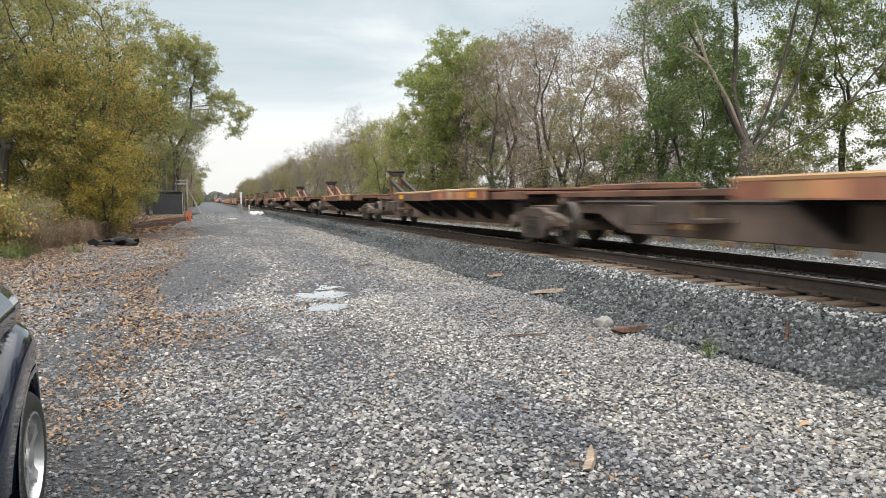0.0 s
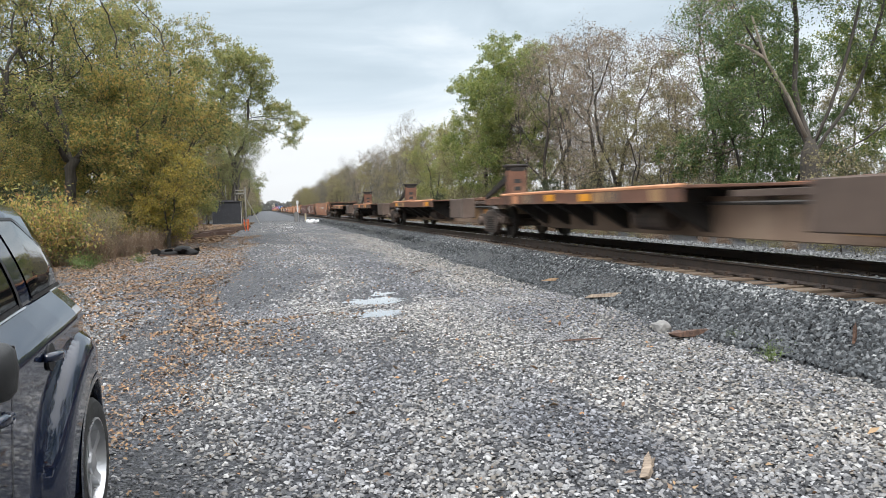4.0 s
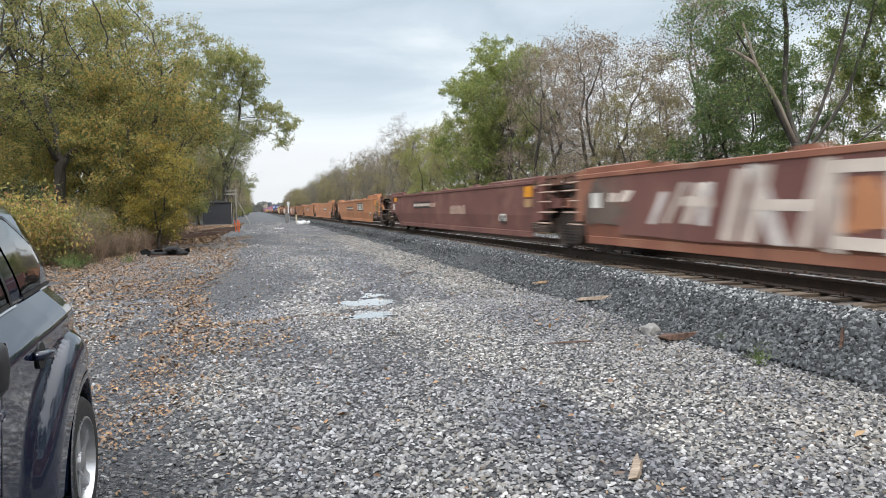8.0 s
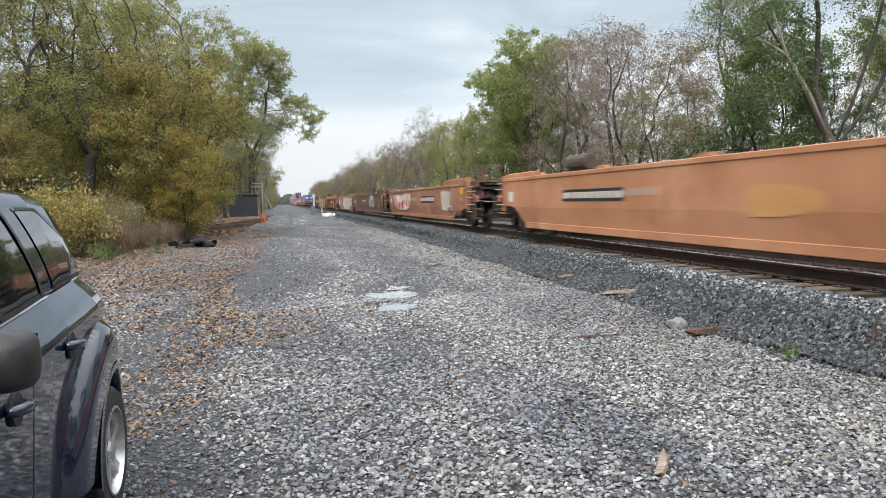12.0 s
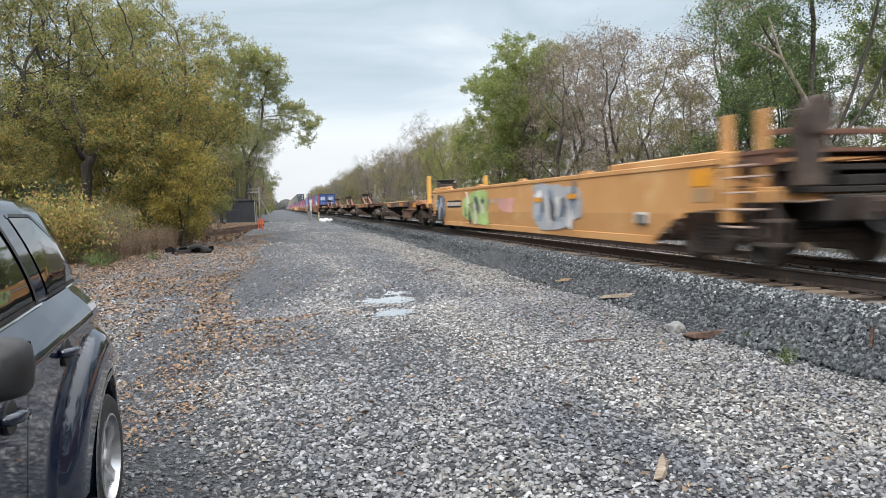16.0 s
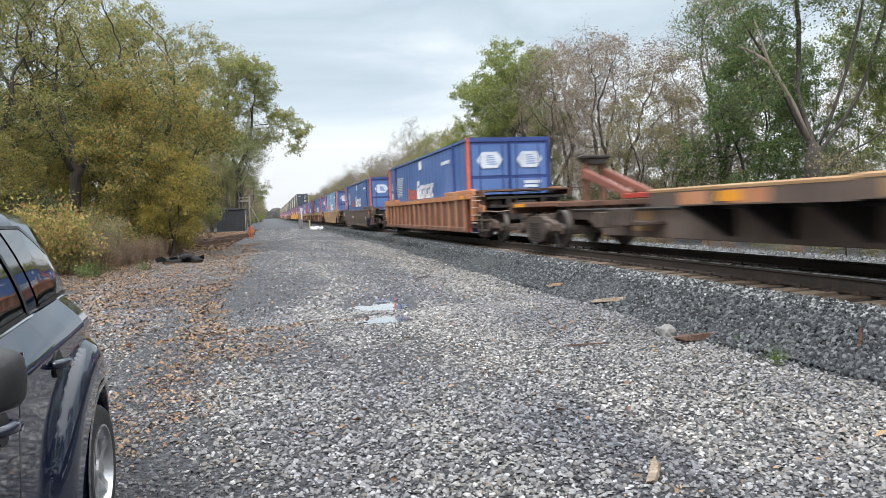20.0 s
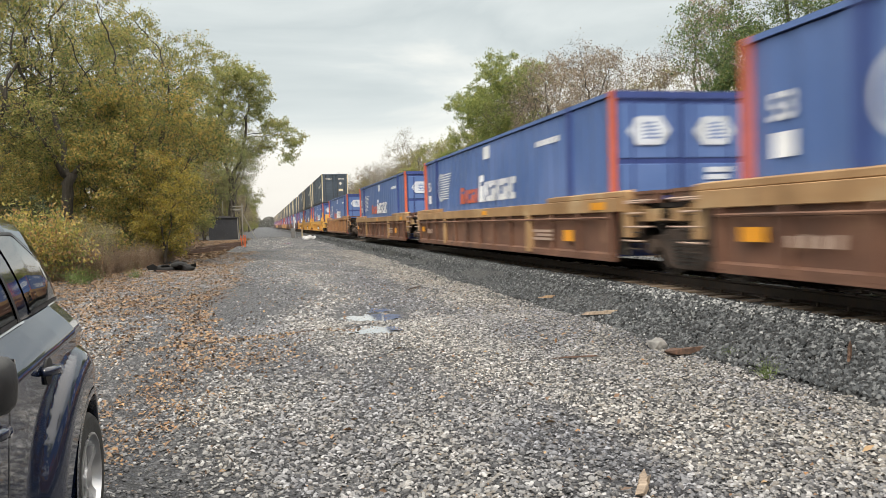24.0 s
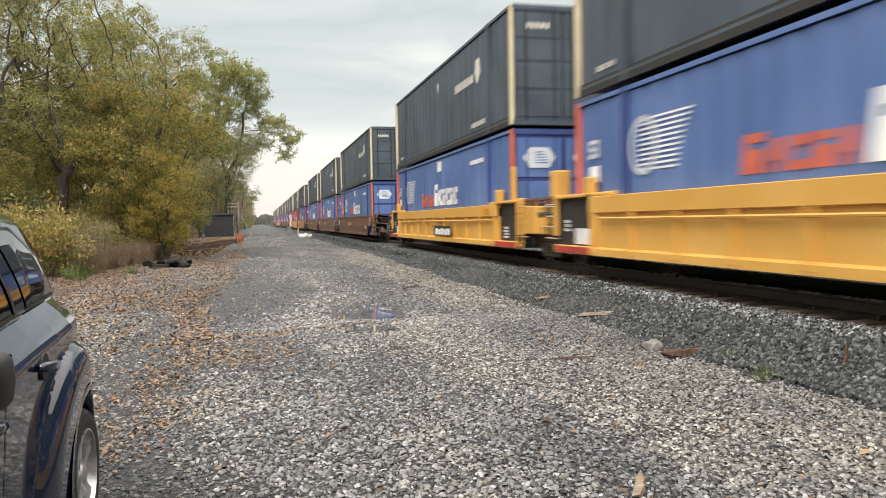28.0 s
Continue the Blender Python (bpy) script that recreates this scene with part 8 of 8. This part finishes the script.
TIMBER = material("broken_wet_timber", [(0.13, 0.08, 0.045), (0.24, 0.155, 0.09), (0.33, 0.23, 0.14)], scale=4, stretch=(6, 0.7, 4), rough=0.75, bump=0.6, bump_scale=30)
TIMBER_GREY = material("weathered_grey_brown_chip", [(0.13, 0.10, 0.075), (0.25, 0.195, 0.145), (0.38, 0.31, 0.24)], scale=4, stretch=(6, 0.7, 4), rough=0.8, bump=0.6, bump_scale=30)
TIMBER_RED = material("reddish_rotten_timber", [(0.04, 0.024, 0.018), (0.085, 0.05, 0.036), (0.15, 0.085, 0.06)], scale=4, stretch=(6, 0.7, 4), rough=0.8, bump=0.6, bump_scale=30)
ORANGE = plain("orange_plastic", (0.65, 0.13, 0.04), 0.5, scale=4)
ROCK = material("pale_grey_rock", [(0.13, 0.13, 0.13), (0.22, 0.218, 0.21), (0.32, 0.31, 0.30)], scale=7, rough=0.7, bump=0.6, bump_scale=25)
# base colour paled to stand in for part of the sky's reflection
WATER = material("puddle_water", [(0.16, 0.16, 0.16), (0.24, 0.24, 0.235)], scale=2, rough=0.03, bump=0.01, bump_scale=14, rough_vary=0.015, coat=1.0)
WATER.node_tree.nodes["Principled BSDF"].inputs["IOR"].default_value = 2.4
RIPRAP = material("white_broken_concrete", [(0.45, 0.46, 0.47), (0.65, 0.66, 0.68)], scale=4, rough=0.75, bump=0.4)


def build_shed():
    sh = thing("equipment_shed", "dark windowless equipment shed with ribbed metal walls", "shed", at=pose(-6.5, 98.0, 0))
    w, d, h = 3.4, 3.2, 2.75
    part("base", Mesh().box(-0.1, w + 0.1, -0.1, d + 0.1, -0.05, 0.12).mesh("base", bevel=0.02), ROOFING, sh)
    for nm, a in (("front_wall", (0, w, 0, 0.08)), ("rear_wall", (0, w, d - 0.08, d)), ("side_wall", (0, 0.08, 0.08, d - 0.08)), ("side_wall", (w - 0.08, w, 0.08, d - 0.08))):
        part(nm, Mesh().box(*a, 0.12, h), SHED, sh)
    for k in range(12):
        x = 0.12 + k * (w - 0.24) / 11
        part("wall_rib", Mesh().box(x - 0.03, x + 0.03, -0.04, 0.0, 0.14, h - 0.04), SHED, sh)
    for k in range(8):
        y = 0.2 + k * (d - 0.4) / 7
        part("wall_rib", Mesh().box(w, w + 0.04, y - 0.03, y + 0.03, 0.14, h - 0.04), SHED, sh)
    part("roof", Mesh().prism([(-0.18, h), (w + 0.18, h), (w + 0.18, h + 0.06), (w / 2, h + 0.26), (-0.18, h + 0.06)], -0.2, d + 0.2, "y").mesh("roof", bevel=0.01), SHED_ROOF, sh, "shallow dark roof")
    part("corner_trim", Mesh().box(w - 0.02, w + 0.05, -0.05, 0.05, 0.12, h), POLE_GREY, sh)
    fr = thing("utility_frame", "weathered timber frame of two poles with a crossbar", "utility pole", at=pose(-3.9, 102.4, 0))
    for x in (0.0, 1.25):
        part("pole", Mesh().tube([(x, 0, -0.3), (x, 0, 4.6)], [0.09, 0.075], 10), POLE_GREY, fr)
    part("crossbar", Mesh().box(-0.15, 1.4, -0.06, 0.06, 3.75, 3.95).mesh("crossbar", bevel=0.01), POLE_GREY, fr)
    part("crossbar", Mesh().box(-0.15, 1.4, -0.06, 0.06, 4.2, 4.32).mesh("crossbar", bevel=0.01), POLE_GREY, fr)
    part("guy_brace", Mesh().tube([(1.25, 0, 3.4), (2.9, -0.6, 0.0)], 0.045, 8), POLE_GREY, fr)
    mast = thing("antenna_mast", "thin grey mast beside the shed", "mast", at=pose(-5.0, 102, 0))
    part("tube", Mesh().tube([(0, 0, -0.2), (0, 0, 4.9)], 0.035, 8), POLE_GREY, mast)
    part("footplate", Mesh().box(-0.15, 0.15, -0.15, 0.15, -0.02, 0.05), ROOFING, mast)


build_shed()


def lump(name, label, cat, mat, x, y, z, size, flat, seed, parent=None):
    rg = np.random.default_rng(seed)
    bm = bmesh.new()
    bmesh.ops.create_icosphere(bm, subdivisions=2, radius=1.0)
    for v in bm.verts:
        k = 1 + 0.28 * noise.noise(v.co * 1.3 + Vector((seed, 0, 0))) + 0.1 * noise.noise(v.co * 3.5 + Vector((0, seed, 0)))
        v.co = Vector((v.co.x * size[0] * k, v.co.y * size[1] * k, v.co.z * flat * k))
    me = bpy.data.meshes.new(name)
    bm.to_mesh(me)
    bm.free()
    ob = part(name, me, mat, parent, at=pose(x, y, z, 0, 0, float(rg.uniform(0, 180))))
    return ob if parent is not None else tagged(ob, label, cat)


def slab(name, label, mat, a, b, w, h, z, seed, tilt=0.0):
    """A split length of timber from a to b, rough at the ends."""
    r = random.Random(seed)
    a, b = Vector((*a, z)), Vector((*b, z + tilt))
    d = b - a
    L = d.length
    n = 7
    vs = []
    for i in range(n):
        t = L * i / (n - 1)
        e = 1 - 0.35 * (i in (0, n - 1)) * r.random()
        o = r.uniform(-0.1, 0.1) * w
        vs += [(t + r.uniform(-0.04, 0.04) * (i in (0, n - 1)) * 3, y * w * 0.5 * e + o, zz * h * (0.7 + 0.5 * r.random())) for y, zz in ((-1, -0.3), (1, -0.3), (0.8, 0.7), (-0.7, 0.8))]
    fs = [(i * 4 + k, i * 4 + (k + 1) % 4, (i + 1) * 4 + (k + 1) % 4, (i + 1) * 4 + k) for i in range(n - 1) for k in range(4)] + [(0, 1, 2, 3), tuple(range(n * 4 - 4, n * 4))]
    ob = part(name, Mesh().add(vs, fs).mesh(name, bevel=0.004), mat)
    ob.matrix_basis = Matrix.Translation(a) @ d.to_track_quat("X", "Z").to_matrix().to_4x4()
    return tagged(ob, label, "timber")


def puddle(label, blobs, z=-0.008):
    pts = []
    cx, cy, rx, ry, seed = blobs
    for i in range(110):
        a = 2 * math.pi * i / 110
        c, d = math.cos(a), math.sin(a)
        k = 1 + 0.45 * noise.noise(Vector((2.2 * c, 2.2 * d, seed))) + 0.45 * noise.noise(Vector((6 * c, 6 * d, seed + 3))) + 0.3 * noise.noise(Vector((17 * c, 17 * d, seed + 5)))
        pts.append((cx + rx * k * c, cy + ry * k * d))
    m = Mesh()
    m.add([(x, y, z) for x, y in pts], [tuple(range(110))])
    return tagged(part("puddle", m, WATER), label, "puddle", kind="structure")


def build_small():
    lump("rock", "pale grey boulder at the foot of the ballast", "rock", ROCK, 4.66, 8.62, 0.04, (0.135, 0.10), 0.085, 3)
    slab("timber_scrap", "rotten reddish length of timber on the gravel", TIMBER_RED, (4.50, 8.05), (4.98, 8.1), 0.10, 0.07, 0.03, 1)
    slab("timber_scrap", "split tan plank lying on the ballast toe", TIMBER_GREY, (4.98, 11.5), (5.42, 10.75), 0.13, 0.05, 0.08, 2, 0.10)
    slab("timber_scrap", "short splintered piece of weathered wood on the gravel", TIMBER_GREY, (2.08, 4.05), (2.24, 4.30), 0.065, 0.03, 0.02, 3)
    slab("timber_scrap", "thin wet brown stick lying on the road", TIMBER_RED, (0.25, 11.7), (0.95, 12.0), 0.028, 0.016, 0.008, 4)
    slab("timber_scrap", "thin wet brown stick lying on the road", TIMBER_RED, (3.3, 18.2), (3.8, 19.1), 0.03, 0.02, 0.01, 5)
    slab("timber_scrap", "weathered brown chip of wood on the ballast", TIMBER, (5.1, 13.8), (5.4, 13.7), 0.12, 0.04, 0.14, 8)
    slab("timber_scrap", "dark bark strip on the gravel", TIMBER_RED, (3.3, 8.35), (3.75, 8.3), 0.035, 0.016, 0.012, 9)
    st = slab("stake", "short splintered stake in the ballast", TIMBER_RED, (5.27, 6.13), (5.30, 6.15), 0.035, 0.03, 0.16, 10, 0.22)
    puddle("shallow rain puddle, pale-coloured to add to the mirrored sky", (1.76, 13.25, 0.50, 0.50, 1.0))
    puddle("shallow rain puddle, pale-coloured to add to the mirrored sky", (1.6, 11.78, 0.40, 0.46, 4.0))
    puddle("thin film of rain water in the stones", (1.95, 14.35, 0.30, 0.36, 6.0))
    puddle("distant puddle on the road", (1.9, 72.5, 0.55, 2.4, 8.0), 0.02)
    # dumped black rubbish at the verge
    db = thing("rubbish_heap", "low heap of black tyres and plastic at the verge", "rubbish", at=pose(-3.45, 30.7, 0))
    part("tyre", Mesh().lathe((0, 0, 0), [(-0.09, 0.2), (-0.1, 0.3), (0.0, 0.33), (0.1, 0.3), (0.09, 0.2)], "z", 24).mesh("tyre", smooth=True), MATT_BLACK, db, at=pose(-0.2, 0, 0.12, 8, 4, 0))
    part("tyre", Mesh().lathe((0, 0, 0), [(-0.09, 0.2), (-0.1, 0.3), (0.0, 0.33), (0.1, 0.3), (0.09, 0.2)], "z", 24).mesh("tyre", smooth=True), MATT_BLACK, db, at=pose(0.28, 0.1, 0.16, -24, 15, 30))
    lump("plastic_bag", "", "", MATT_BLACK, 0.55, -0.05, 0.12, (0.32, 0.22), 0.16, 5, db)
    lump("plastic_bag", "", "", MATT_BLACK, -0.5, 0.1, 0.08, (0.2, 0.15), 0.1, 6, db)
    for k in range(4):
        part("torn_sheet", Mesh().prism([(-0.3, 0.0), (0.25, 0.02), (0.34, 0.16), (0.05, 0.12), (-0.12, 0.24), (-0.36, 0.14)], -0.012, 0.012, "y"), MATT_BLACK, db, at=pose(-0.5 + 0.38 * k, -0.1 + 0.08 * (k % 2), 0.1, 20 + 25 * k, 12 * k, 40 * k))
    part("board", Mesh().box(-0.6, 0.7, -0.1, 0.05, 0.02, 0.06), TIMBER_RED, db, at=pose(0.1, -0.25, 0, 0, 3, 4))
    # old ties and poles lying by the shed
    r = random.Random(9)
    for i in range(9):
        t = i / 8
        x, y = -4.3 + 2.0 * t + r.uniform(-0.5, 0.3), 49 + 20 * t
        slab("old_tie", "discarded dark timber tie on the verge", TIMBER_RED, (x - 1.1, y - r.uniform(0.2, 1.5)), (x + 1.1, y + r.uniform(0.2, 2.5)), 0.24, 0.2, 0.08, 20 + i, r.uniform(0, 0.15))
    for x, y in ((-1.75, 64.3), (-1.5, 64.8), (-1.62, 65.6)):
        c = thing("marker_stake", "thin bright orange marker stake", "stake", "orange stakes", at=pose(x, y, 0, r.uniform(-5, 5), r.uniform(-6, 6), 0))
        part("rod", Mesh().box(-0.035, 0.035, -0.02, 0.02, -0.1, 0.95).mesh("rod", bevel=0.006), ORANGE, c)
        part("flag", Mesh().box(-0.08, 0.06, -0.012, 0.012, 0.6, 0.72), ORANGE, c)
    p = thing("signal_post", "white lineside post with a grey box at its foot", "post", at=pose(3.96, 105, 0))
    part("shaft", Mesh().box(-0.09, 0.09, -0.09, 0.09, -0.2, 2.5).mesh("shaft", bevel=0.01), RIPRAP, p)
    part("cap", Mesh().box(-0.16, 0.16, -0.1, 0.1, 2.3, 2.75).mesh("cap", bevel=0.02), RIPRAP, p)
    part("box", Mesh().box(-0.45, 0.05, -0.3, -0.1, 0.0, 1.25).mesh("box", bevel=0.02), ROOFING, p)
    p = thing("marker_post", "short pale yellow marker post beside the track", "post", at=pose(5.3, 112, 0))
    part("shaft", Mesh().cyl((0, 0, 0.45), 0.12, 1.1, "z", 14).mesh("shaft", bevel=0.02), CREAM, p)
    rb = thing("rubble_pile", "low pile of white broken concrete by the track", "rubble", at=pose(5.2, 91, 0))
    for i in range(9):
        lump("chunk", "", "", RIPRAP, r.uniform(-0.7, 0.9), r.uniform(-3.5, 4.5), 0.15, (0.35, 0.3), 0.25, 40 + i, rb)
    for x, y, s, seed in ((4.72, 6.55, 0.3, 1), (5.0, 7.6, 0.2, 2), (-5.4, 25.6, 1.0, 3), (-5.9, 26.2, 0.9, 4), (-4.2, 27.3, 0.6, 5)):
        w = shrub(70 + seed, "weed_tuft", "small tuft of fresh green weeds in the gravel", "weed", WEED_GREEN, 240, 0.03, 0.35, 0.3, 14, WEED_GREEN, 0.8)
        w.matrix_basis = pose(x, y, 0.02 if y > 20 else 0.03) @ Matrix.Diagonal((s, s, s, 1))


build_small()


def motions():
    for th, s in TRAIN:
        z = RAIL_Z + (th["level"] if "level" in th else 0.0)
        walk(th, [(t, pose(TRACK_X, s - SPEED * t, z)) for t in (0.0, 9.0, 18.0, 28.0)])


build_track()
motions()
